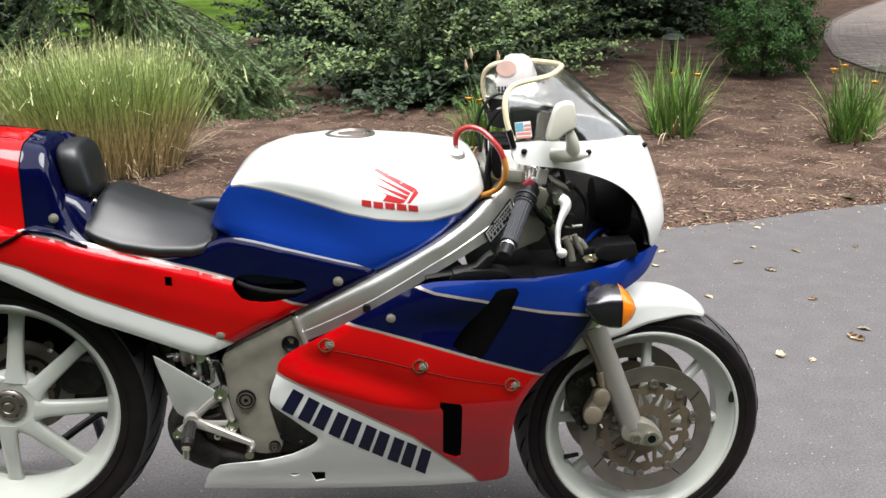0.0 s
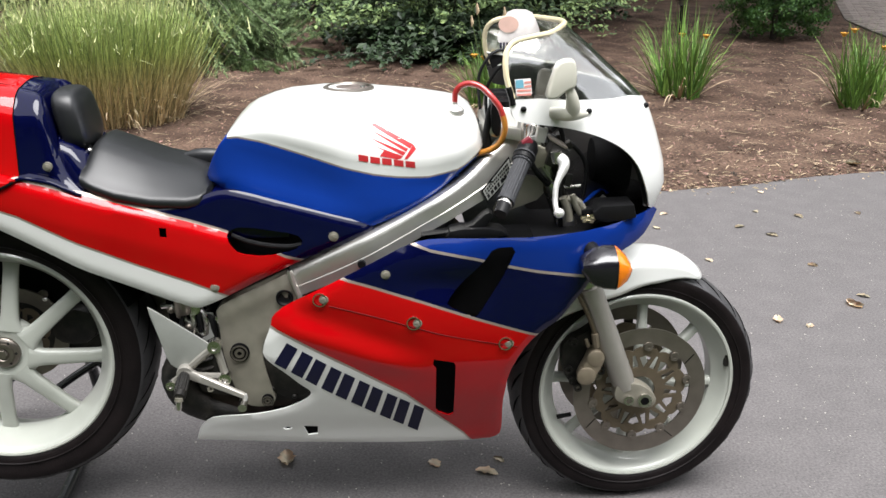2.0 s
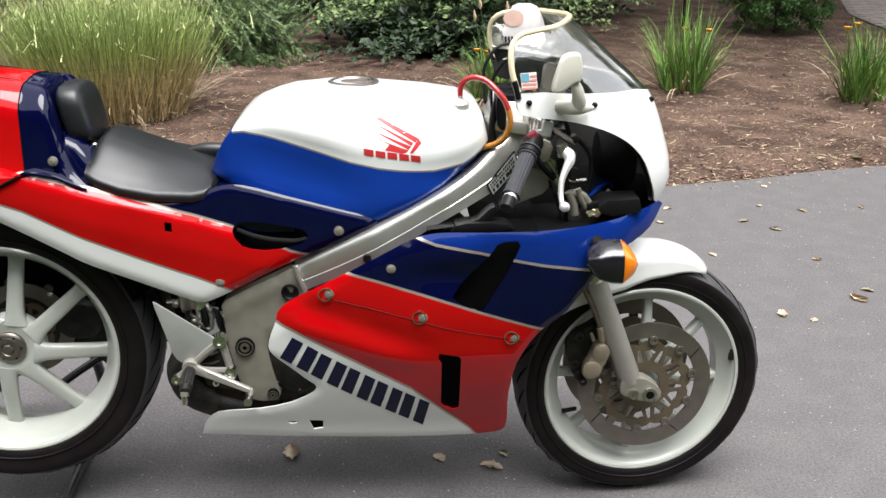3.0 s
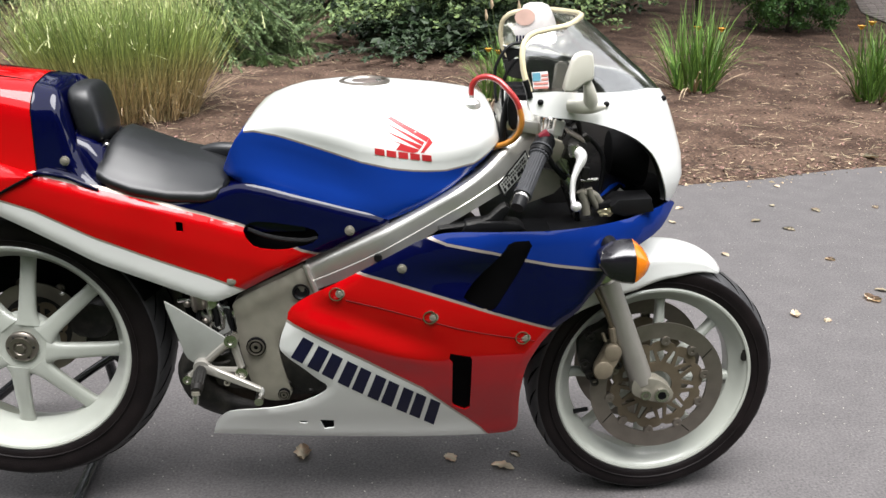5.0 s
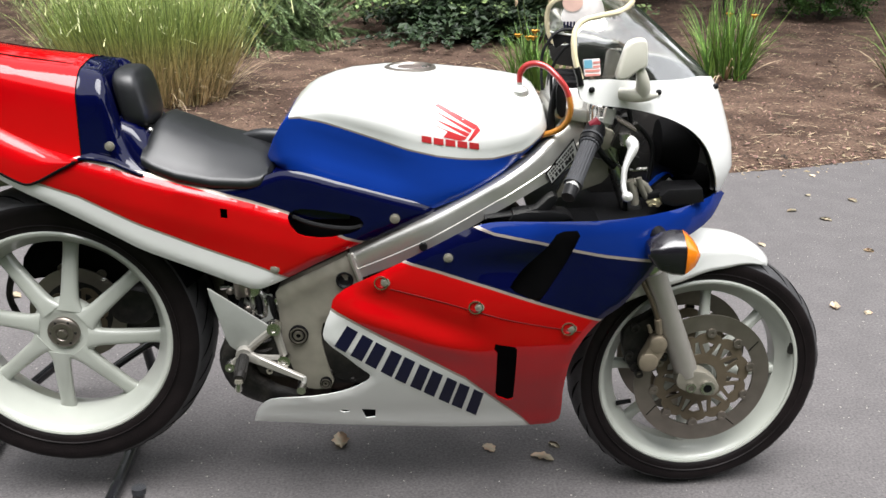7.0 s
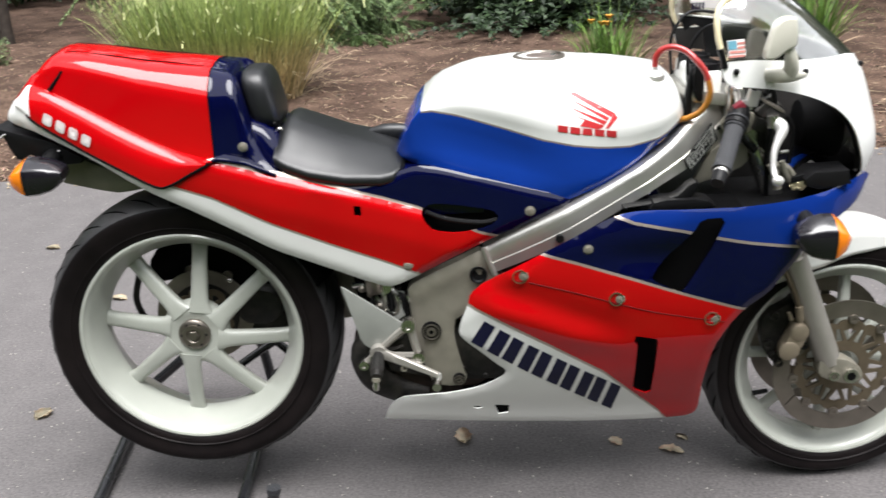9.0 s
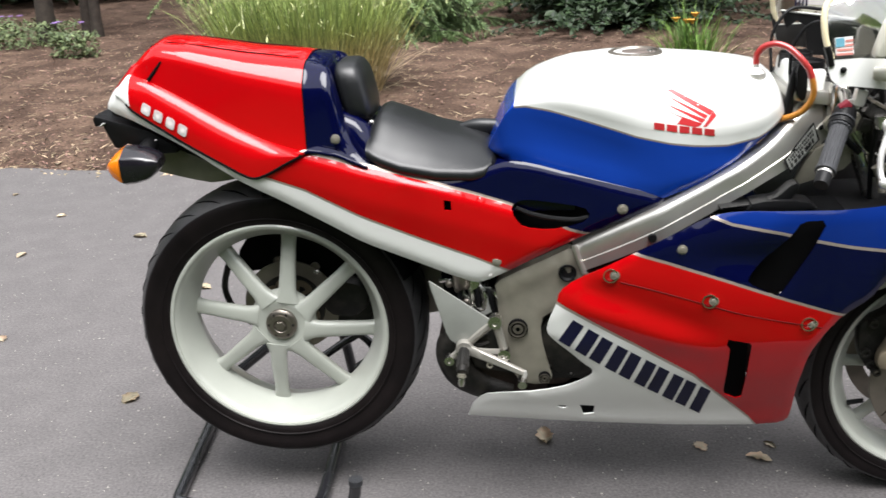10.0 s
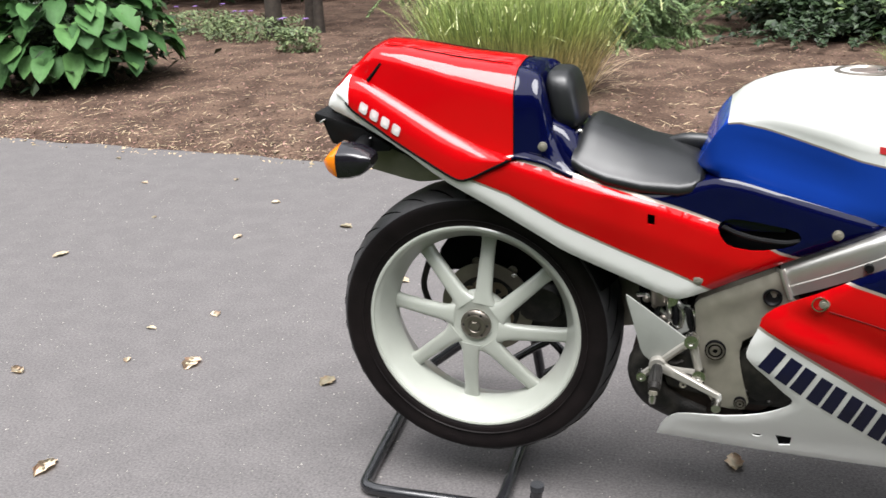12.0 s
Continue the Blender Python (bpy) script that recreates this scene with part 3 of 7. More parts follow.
# winged badge: five plain red feathers and a bar of five blocks
feathers = (((.108, .934), (.118, .936), (.192, .896), (.186, .888)), ((.099, .930), (.104, .928), (.182, .888), (.178, .882)), ((.103, .913), (.108, .911), (.178, .881), (.172, .875)),
            ((.110, .900), (.115, .896), (.172, .874), (.166, .869)), ((.135, .887), (.126, .876), (.160, .868), (.168, .870)), ((.192, .896), (.198, .887), (.180, .868), (.174, .868)))
for f in feathers:
    decal("badge_feather", list(f), tank_y, M["red_ink"], tank, .0010, .008)
for k in range(5):
    a, b = k / 5 + .01, (k + 1) / 5 - .025
    fld = ((.083, .880), (.198, .862), (.199, .848), (.083, .866))
    decal("badge_block", quad_at(*fld, a, b, .05, .95), tank_y, M["red_ink"], tank, .0010, .008)


# ---- frame ----
def frame_y(x, z):
    return -interp(x, (-.25, -.1, .1, .25, .33, .40, .44), (.135, .15, .185, .175, .14, .09, .07))


BEAM_TOP = [(-.066, .630), (.056, .692), (.169, .750), (.225, .781), (.281, .811), (.327, .846), (.375, .884), (.399, .909)]
BEAM_LOW = [(-.048, .576), (.043, .616), (.169, .686), (.248, .733), (.329, .770), (.403, .803), (.437, .832)]
CAST = [(-.224, .545), (-.181, .569), (-.108, .605), (-.064, .629), (-.043, .577), (-.02, .56), (-.05, .50), (-.126, .477), (-.134, .438), (-.124, .385), (-.106, .318), (-.158, .312), (-.188, .328), (-.203, .382),
        (-.218, .448), (-.220, .513)]


def along(pts, n):
    """n even stations on a rounded line."""
    pts = smooth_line(pts, 2, False)
    run = [0.]
    for a, b in zip(pts, pts[1:]):
        run.append(run[-1] + math.dist(a, b))
    return [tuple(interp(run[-1] * k / (n - 1), run, [p[c] for p in pts]) for c in (0, 1)) for k in range(n)]


def beam_rings(s):
    """Box section with a proud lower flange and a rolled upper edge."""
    rings = []
    for top, low in zip(along(BEAM_TOP, 36), along(BEAM_LOW, 36)):
        y0 = -frame_y((top[0] + low[0]) / 2, 0)
        ring = []
        for v, d in ((.0, -.008), (.015, .0018), (.36, .0018), (.38, -.001), (.76, -.001), (.86, -.0025), (.94, -.006), (.98, -.011), (1, -.018), (1, -.045), (0, -.045)):
            ring.append((low[0] + (top[0] - low[0]) * v, -s * (y0 + d), low[1] + (top[1] - low[1]) * v))
        rings.append(ring)
    return rings


for s in (1, -1):
    mirrored = s < 0

    beam = part("frame_beam", fixed_normals(loft(bmesh.new(), beam_rings(s))), M["alloy"], bike, "brushed aluminium frame beam", 40)
    casting = part("frame_casting", panel(smooth_line(CAST), lambda x, z: (x, frame_y(x, z) - .004 + .006 * max(0, min(1, (z - .555 - (x + .13) * .5) / -.02 + .5)), z), step=.014, lip=.005, roll=.008, thick=.03, mirror=mirrored, straight=True), M["cast"], bike, "grey cast aluminium pivot plate", 30)
    for r0, x, z in ((.0215, -.179, .446), (.013, -.126, .335)):
        bm = lathe(bmesh.new(), [(0, -.003 * s), (r0 * .22, -.003 * s), (r0 * .24, -.006 * s), (r0 * .46, -.006 * s), (r0 * .52, -.001 * s), (r0 * .66, -.001 * s), (r0 * .72, -.006 * s), (r0 * .82, -.006 * s), (r0 * .82, .01 * s)], (x, s * (frame_y(x, z) - .004), z), 28)
        cap_ring = part("pivot_cap", bm, M["disc"], casting)
        for r1, r2 in ((.86, .95), (.54, .64), (0, .24)):
            groove = lathe(bmesh.new(), [(r0 * r1, -.0034 * s), (r0 * r2, -.0034 * s), (r0 * r2, .006 * s), (r0 * r1, .006 * s)], (x, s * (frame_y(x, z) - .004), z), 28, closed=True)
            part("ring_groove", groove, M["matte"], cap_ring)
    bm = lathe(bmesh.new(), [(0, .004 * s), (.012, .002 * s), (.015, -.003 * s), (.018, -.003 * s), (.019, .01 * s)], (-.077, s * (frame_y(-.077, .573) - .003), .573), 24)
    part("frame_plug", bm, M["black"], casting)
    bm = tube([(x, s * (frame_y(x, z) - .006), z) for x, z in ((-.064, .634), (-.056, .608), (-.044, .576))], .0055, 8, 1)
    part("weld_bead", bm, M["alloy"], beam)
    bm = lathe(bmesh.new(), [(0, -.004 * s), (.008, -.004 * s), (.009, .004 * s)], (.085, s * (frame_y(.085, .655) - .005), .655), 16)
    part("frame_plug", bm, M["black"], beam)
    if s > 0:
        right_beam = beam
plate = [(.333, .794), (.390, .849), (.399, .820), (.343, .774)]


STATIONS = list(zip(along(BEAM_TOP, 240), along(BEAM_LOW, 240)))


def beam_y(x, z):
    """The beam's outer face at a point of its side view."""
    best = (9, 0)
    for top, low in STATIONS:
        d = Vector((top[0] - low[0], top[1] - low[1]))
        v = (Vector((x - low[0], z - low[1])).dot(d)) / d.length_squared
        off = (Vector((x, z)) - Vector(low) - d * v).length
        best = min(best, (off, frame_y((top[0] + low[0]) / 2, 0)))
    return best[1]


vin = decal("data_plate", [(.329, .7945), (.390, .8535), (.4035, .820), (.3435, .7695)], beam_y, M["matte"], right_beam, .0082, .01)
decal("plate_face", plate, beam_y, M["grey_plate"], vin, .0090, .01)
for v0, v1, n in ((.10, .26, 13), (.36, .50, 12), (.60, .90, 7)):
    for j in range(n):
        u = .05 + .90 * j / n
        decal("print_bar", quad_at(*plate, u, u + .62 / n * (1 - .3 * ((j * 7) % 3 == 0)), v0, v1), beam_y, M["black"], vin, .0100, .01)
bm = bmesh.new()
prism(bm, smooth_line([(0.350, 0.728), (0.399, 0.743), (0.464, 0.768), (0.460, 0.808), (0.422, 0.818), (0.385, 0.798)]), -.115, -.100, .004)
part("frame_gusset", bm, M["cast"], bike, "cast alloy gusset under the steering head")
bm = tube([(.40, 0, .78), (.372, 0, .91)], .036, 20, 0)
part("steering_head", bm, M["alloy"], bike)

# ---- tail side panels ----
def tail_y(x, z):
    w = interp(x, (-1.02, -.9, -.7, -.5, -.3, -.1, .12), (.095, .118, .150, .170, .172, .168, .166))
    w -= .018 * max(0, min(1, (.70 + (-.35 - x) * .30 - z) / .12))
    # rolled upper edge along the seat line
    edge = interp(x, (-.70, -.57, -.432, -.367, -.26, -.186, -.14, -.071), (.865, .830, .795, .777, .746, .721, .700, .668))
    w -= .011 * interp(x, (-.62, -.56, -.2, -.08), (0, 1, 1, 0)) * max(0, min(1, (z - edge + .020) / .018)) ** 2
    return -w


TAIL_SIDE = [(-1.000, .915), (-.933, .889), (-.834, .838), (-.743, .776), (-.657, .735), (-.598, .704), (-.539, .672), (-.481, .639), (-.423, .615), (-.366, .591), (-.310, .567), (-.260, .548), (-.233, .558), (-.191, .578), (-.119, .618),
             (-.040, .655), (-.001, .671), (.115, .714), (.106, .732), (.043, .748), (-.057, .777), (-.150, .803), (-.190, .806), (-.225, .796), (-.25, .784), (-.30, .774), (-.36, .777), (-.432, .796), (-.466, .808), (-.522, .835), (-.574, .845),
             (-.685, .80), (-.742, .806), (-.830, .868), (-.915, .918), (-.945, .938), (-.962, .962), (-.974, .962), (-.997, .932)]
LEDGE = [(-.40, .782), (-.36, .777), (-.30, .774), (-.25, .784), (-.225, .796), (-.190, .805), (-.150, .803), (-.057, .777), (.043, .748), (.095, .733)]
SEAT_LINE = [(-.70, .865), (-.570, .830), (-.432, .795), (-.367, .777), (-.260, .746), (-.186, .721), (-.14, .700), (-.071, .668), (-.028, .655), (.0, .65)]
WHITE_LINE = [(-1.05, .95), (-.80, .845), (-.679, .784), (-.595, .757), (-.479, .699), (-.367, .652), (-.267, .613), (-.218, .591), (-.185, .573)]
seat_line, white_line = line_z(SEAT_LINE), line_z(WHITE_LINE)
SCOOP = smooth_line([(-.186, .717), (-.166, .730), (-.125, .728), (-.044, .715), (-.031, .697), (-.051, .679), (-.111, .668), (-.163, .675), (-.179, .695)])


def tail_zone(x, z):
    if x > -.14 and z > seat_line(x) + .003 or x <= -.14 and z > seat_line(x) + .003 and x > -.62:
        return 1
    if abs(z - seat_line(x)) <= .003 and x > -.6:
        return 3
    if z < white_line(x) - .002 or x < -.74:
        return 2
    if z < white_line(x) + .003:
        return 3
    return 0


for s in (1, -1):
    side = part("tail_panel", panel(smooth_line(TAIL_SIDE), lambda x, z: (x, tail_y(x, z), z), tail_zone,
                                    [shifted(SEAT_LINE, d) for d in (-.003, .003)] + [shifted(WHITE_LINE[1:], d) for d in (-.002, .003)] + [shifted(LEDGE, d) for d in (-.004, -.008, -.012, -.016, -.021)],
                                    (SCOOP, [(-.316, .735), (-.302, .733), (-.302, .713), (-.316, .715)]), .011, .008, .018, .003, s < 0), fairing_mats, bike,
                "red, blue and white tail side panel", 50)
    for x, z, r in ((-.217, .601, .011), (.029, .708, .012)):
        screw(side, x, s * tail_y(x, z), z, r, "steel", -s)
    # black scoop behind the panel, with a lip
    bm = bmesh.new()
    prism(bm, [(-.20, .66), (-.02, .66), (-.02, .735), (-.20, .735)], s * -.138, s * -.10, .003)
    prism(bm, [(-.33, .70), (-.29, .70), (-.29, .745), (-.33, .745)], s * -.150, s * -.12, .002)
    part("intake_box", fixed_normals(bm), M["matte"], bike)
    bm = tube([(x, s * (tail_y(x, z) + .006), z) for x, z in ((-.176, .712), (-.15, .700), (-.11, .690), (-.06, .686), (-.036, .692))], .005, 8, 2)
    part("intake_vane", bm, M["black"], side)
    if s > 0:
        right_tail = side

# ---- single seat cowl ----
CREASE = line_z([(-1.0, .985), (-.94, .985), (-.900, .970), (-.840, .939), (-.780, .906), (-.721, .874), (-.662, .848), (-.590, .828), (-.50, .80)])
COWL_LOW = line_z([(-.975, .950), (-.956, .938), (-.948, .926), (-.934, .914), (-.888, .886), (-.838, .855), (-.775, .820), (-.726, .793), (-.704, .783), (-.690, .782), (-.669, .790), (-.626, .813), (-.580, .836), (-.52, .826), (-.462, .800)])
COWL_RIDGE = line_z([(-.985, .956), (-.95, .992), (-.915, 1.026), (-.890, 1.040), (-.834, 1.034), (-.715, 1.012), (-.586, .996), (-.541, .989), (-.529, .976), (-.523, .945), (-.517, .905), (-.505, .860), (-.487, .828), (-.462, .803)])


def eased(f, d=.006):
    """The same line with its corners softened."""
    return lambda x: sum(f(x + d * k) for k in (-2, -1, 0, 1, 2)) / 5


CREASE, COWL_LOW, COWL_RIDGE = eased(CREASE, .012), eased(COWL_LOW, .003), eased(COWL_RIDGE, .004)


def hump_w(x):
    return interp(x, (-.985, -.9, -.7, -.57, -.52, -.462), (.066, .088, .112, .126, .132, .150))


def crease_w(x):
    return hump_w(x) + interp(x, (-.985, -.9, -.57, -.50, -.462), (.003, .006, .010, .010, .004))


def hump_ring(x):
    lo, ridge, w = COWL_LOW(x), COWL_RIDGE(x), hump_w(x)
    crease = max(lo + .0015, min(CREASE(x), ridge - .006))
    out = max(crease_w(x) + .001, -tail_y(x, lo) + .004)
    R = min(interp(x, (-.95, -.9, -.77, -.58, -.53), (.014, .020, .030, .046, .036)), (ridge - crease) * .5)
    pts = [(x, -(out - .005), lo)]
    # upright lip, slanting facet, flat flank, rounded shoulder
    fold = lo + (crease - lo) * interp(x, (-.93, -.75, -.60), (.18, .38, .55))
    for t in (0, .5):
        pts.append((x, -out, lo + .001 + (fold - lo - .001) * t))
    for t in (0, .12, .26, .42, .6, .8):
        pts.append((x, -(out + (crease_w(x) - out) * (1 - math.cos(t * math.pi / 2)) ** .85), fold + (crease - fold) * math.sin(t * math.pi / 2) ** .9))
    for k in range(7):
        t = k / 6
        pts.append((x, -(crease_w(x) + (w - crease_w(x)) * t), crease + (ridge - R - crease) * t))
    # a broad bevel with eased edges
    for t in (.10, .32, .68, .90):
        bulge = R * .10 * math.sin(math.pi * t)
        pts.append((x, -(w - R * t + bulge), ridge - R + R * t + bulge))
    crown = interp(x, (-.985, -.95, -.6, -.53, -.462), (0, .006, .012, .004, 0))
    y0 = w - R
    for t in (.08, .16, .25, .35, .5, .65, .82, 1):
        y = y0 * (1 - t)
        deep = max(0, min(1, (y0 - y - .006) / .016))
        z = ridge if x < -.60 else min(ridge, COWL_RIDGE(x + .014 * deep))
        pts.append((x, -y, z + crown * math.sin(t * math.pi / 2)))
    return pts + [(x, -y, z) for x, y, z in reversed(pts[:-1])]


xs = list(np.linspace(-.975, -.589, 64)) + [-.5865] + list(np.linspace(-.584, -.500, 30)) + list(np.linspace(-.496, -.462, 8))
rings = [hump_ring(x) for x in xs]
hump = part("seat_cowl", fixed_normals(loft(bmesh.new(), rings, False, False, lambda i, j: 2 if xs[i] < -.950 and (j < 9 or j >= len(rings[0]) - 10) else 0 if xs[i] < -.587 else 1)), [M["red"], M["blue"], M["white"]], bike, "glossy red and blue single seat cowl", 50)
hump.modifiers.new("shell", "SOLIDIFY").thickness = .003
# dark seal along the cowl's lower edge and its colour joint
for s in (1, -1):
    low = [(x, s * (tail_y(x, COWL_LOW(x)) - .003), COWL_LOW(x) - .001) for x in np.linspace(-.952, -.574, 60)]
    part("edge_seal", tube(low, .0030, 6, 0), M["matte"], hump)
    part("rear_seal", tube([(-.905, -s * (crease_w(-.905) + .001), .974), (-.890, -s * (hump_w(-.89) + .002), .991), (-.874, -s * (hump_w(-.874) - .002), 1.009)], .0040, 6, 1), M["matte"], hump)
joint = [(-.5865, y * 1.003 if abs(y) > .01 else y, z + .0006) for _, y, z in hump_ring(-.5865)]
part("joint_line", tube(joint, .0012, 6, 0), M["matte"], hump)
for s in (1, -1):
    seam = []
    for x, y in ((-.925, .020), (-.905, .044), (-.88, .050), (-.80, .052), (-.72, .054), (-.66, .056), (-.60, .060)):
        ring = hump_ring(x)[18:29]
        seam.append((x, -s * y, interp(-y, [p[1] for p in ring], [p[2] for p in ring]) + .0004))
    part("lid_seam", tube(seam, .0016, 6, 1), M["matte"], hump)
    screw(hump, -.524, -s * (crease_w(-.524) + .010), .857, .011, "steel", -s)
# pale plain strokes of the lettering on the cowl side
for k in range(4):
    x0 = -.908 + k * .0245
    z0 = .921 - (x0 + .908) * .56
    bm = bmesh.new()

    def flank(x, z):
        ring = hump_ring(x)[:16]
        return interp(z, [p[2] for p in ring], [p[1] for p in ring])

    for q in range(16):
        a = q * math.pi / 8
        for wide, tall in ((.0088, .0105), (.0040, .0050)):
            e = wide * math.copysign(abs(math.cos(a)) ** .45, math.cos(a))
            lean = tall * math.copysign(abs(math.sin(a)) ** .45, math.sin(a))
            px, pz = x0 + e + lean * .35, z0 + lean - e * .56
            bm.verts.new((px, flank(px, pz) - .0022, pz))
    bm.verts.ensure_lookup_table()
    for q in range(16):
        r = (q + 1) % 16
        bm.faces.new([bm.verts[v] for v in (2 * q, 2 * q + 1, 2 * r + 1, 2 * r)])
    bm.faces.new([bm.verts[2 * q + 1] for q in range(16)])
    bmesh.ops.solidify(bm, geom=bm.faces[:], thickness=.0008)
    part("cowl_stroke", fixed_normals(bm), M["white_ink"], hump)

# tail lamp, rear mudguard tray, silver undertray
bm = bmesh.new()
prism(bm, [(-1.004, .944), (-.955, .997), (-.945, .990), (-.985, .935)], -.05, .05, .004)
part("tail_lamp", bm, M["red_lens"], bike, "red tail lamp lens")
bm = bmesh.new()
prism(bm, smooth_line([(-1.012, .908), (-.97, .915), (-.86, .862), (-.74, .80), (-.70, .77), (-.80, .79), (-.90, .838), (-.955, .862), (-1.0, .888)]), -.06, .06, .004)
part("rear_mudguard", bm, M["black"], bike)
bm = bmesh.new()
prism(bm, smooth_line([(-.962, .852), (-.90, .828), (-.80, .780), (-.74, .762), (-.745, .752), (-.80, .743), (-.83, .741), (-.955, .773), (-.968, .80)]), -.045, .09, .010)
part("silencer", fixed_normals(bm), M["cast"], bike, "satin silver undertail silencer")

# ---- seat and back pad ----
def seat_ring(x):
    xs = (-.468, -.455, -.44, -.40, -.33, -.26, -.235, -.222, -.214)
    w = interp(x, xs, (.146, .153, .157, .161, .164, .164, .160, .150, .126))
    low = interp(x, xs, (.812, .806, .799, .784, .771, .768, .772, .780, .787))
    crown = interp(x, xs, (.862, .884, .889, .874, .846, .829, .820, .808, .797))
    rim = min(low + .024, crown - .004)
    half = [(w - .010, low), (w - .002, low + .004), (w, low + .012), (w - .002, rim - .004), (w - .008, rim)]
    for t, v in ((.08, .17), (.16, .32), (.28, .53), (.40, .73), (.50, .86), (.60, .945), (.70, .982), (.85, 1.), (1, 1.)):
        half.append(((w - .008) * (1 - t), rim + (crown - rim) * v))
    pts = [(x, -y, z) for y, z in half]
    return pts + [(x, -y, z) for x, y, z in reversed(pts[:-1])]


rings = [seat_ring(x) for x in (-.468, -.464, -.460, -.455, -.448, -.44, -.42, -.40, -.36, -.33, -.29, -.26, -.245, -.235, -.228, -.222, -.218, -.214)]
seat = part("seat_pad", fixed_normals(loft(bmesh.new(), rings)), M["vinyl"], bike, "worn black vinyl seat pad", 50)
bm = tube([(-.31, .035, .822), (-.26, .035, .826), (-.19, .03, .824)], [.012, .030, .024], 14, 2, .7)
part("seat_nose", bm, M["vinyl"], seat)
bm = bmesh.new()
prism(bm, [(-.47, .800), (-.40, .783), (-.30, .768), (-.215, .796), (-.17, .798), (-.06, .768), (-.06, .70), (-.50, .70)], -.148, .148, .008)
part("seat_base", bm, M["blue"], bike)
bm = ball((0, 0, 0), (.032, .082, .060), 32, 20, .55)
for v in bm.verts:
    v.co = Vector((v.co.x - v.co.z * .20 - .500, v.co.y * (1 - .9 * (v.co.z + .06)), v.co.z + .928))
part("back_pad", bm, M["vinyl"], bike, "padded black vinyl backrest", 70)
part("back_pad_bracket", tube([(-.505, -.05, .90), (-.47, -.05, .87), (-.44, -.05, .81)], .010, 8, 1), M["matte"], bike)
rings = []
for x, z, w in ((-.545, .900, .100), (-.520, .892, .104), (-.495, .882, .112), (-.473, .862, .120), (-.457, .834, .128), (-.450, .80, .134)):
    rings.append([(x - .05, -w, z - .08), (x, -w, z - .030), (x + .002, -w + .004, z - .012), (x + .004, -w + .014, z), (x + .004, 0, z + .004), (x + .004, w - .014, z), (x + .002, w - .004, z - .012), (x, w, z - .030), (x - .05, w, z - .08)])
hollow = part("pad_base", fixed_normals(loft(bmesh.new(), rings, False, False)), M["blue"], bike, "glossy navy panel between backrest and seat", 60)
hollow.modifiers.new("shell", "SOLIDIFY").thickness = .003
part("pad_bolt", ball((-.466, -.062, .868), (.007, .006, .006), 12, 8), M["steel"], hollow)
# ---- wheels ----
def turned(c, r, a, y):
    return (c[0] + r * math.cos(a), c[1] + y, c[2] + r * math.sin(a))


def spoke_mesh(c, a, hub_r, rim_r, hub_y, rim_y, w0, w1, deep, skew=0.):
    """A tapered cast spoke with a rounded outer face."""
    rings = []
    for k in range(13):
        t = k / 12
        r = hub_r + (rim_r - hub_r) * t
        y = hub_y + (rim_y - hub_y) * t ** 1.3
        w = (w0 + (w1 - w0) * min(1, t * 1.25)) / 2 * (1 + .55 * max(0, 1 - t / .22) ** 2 + .30 * max(0, (t - .86) / .14) ** 2)
        ang = a + skew / rim_r - skew / max(r, .02)
        base = Vector(turned(c, r, ang, 0))
        side = Vector((-math.sin(a), 0, math.cos(a)))
        ring = []
        for u, v in ((-1, -.2), (-.94, -.62), (-.72, -.9), (-.35, -1), (.35, -1), (.72, -.9), (.94, -.62), (1, -.2), (.82, .8), (0, 1), (-.82, .8)):
            ring.append(base + side * (w * u) + Vector((0, y + deep * v, 0)))
        rings.append(ring)
    return fixed_normals(loft(bmesh.new(), rings))


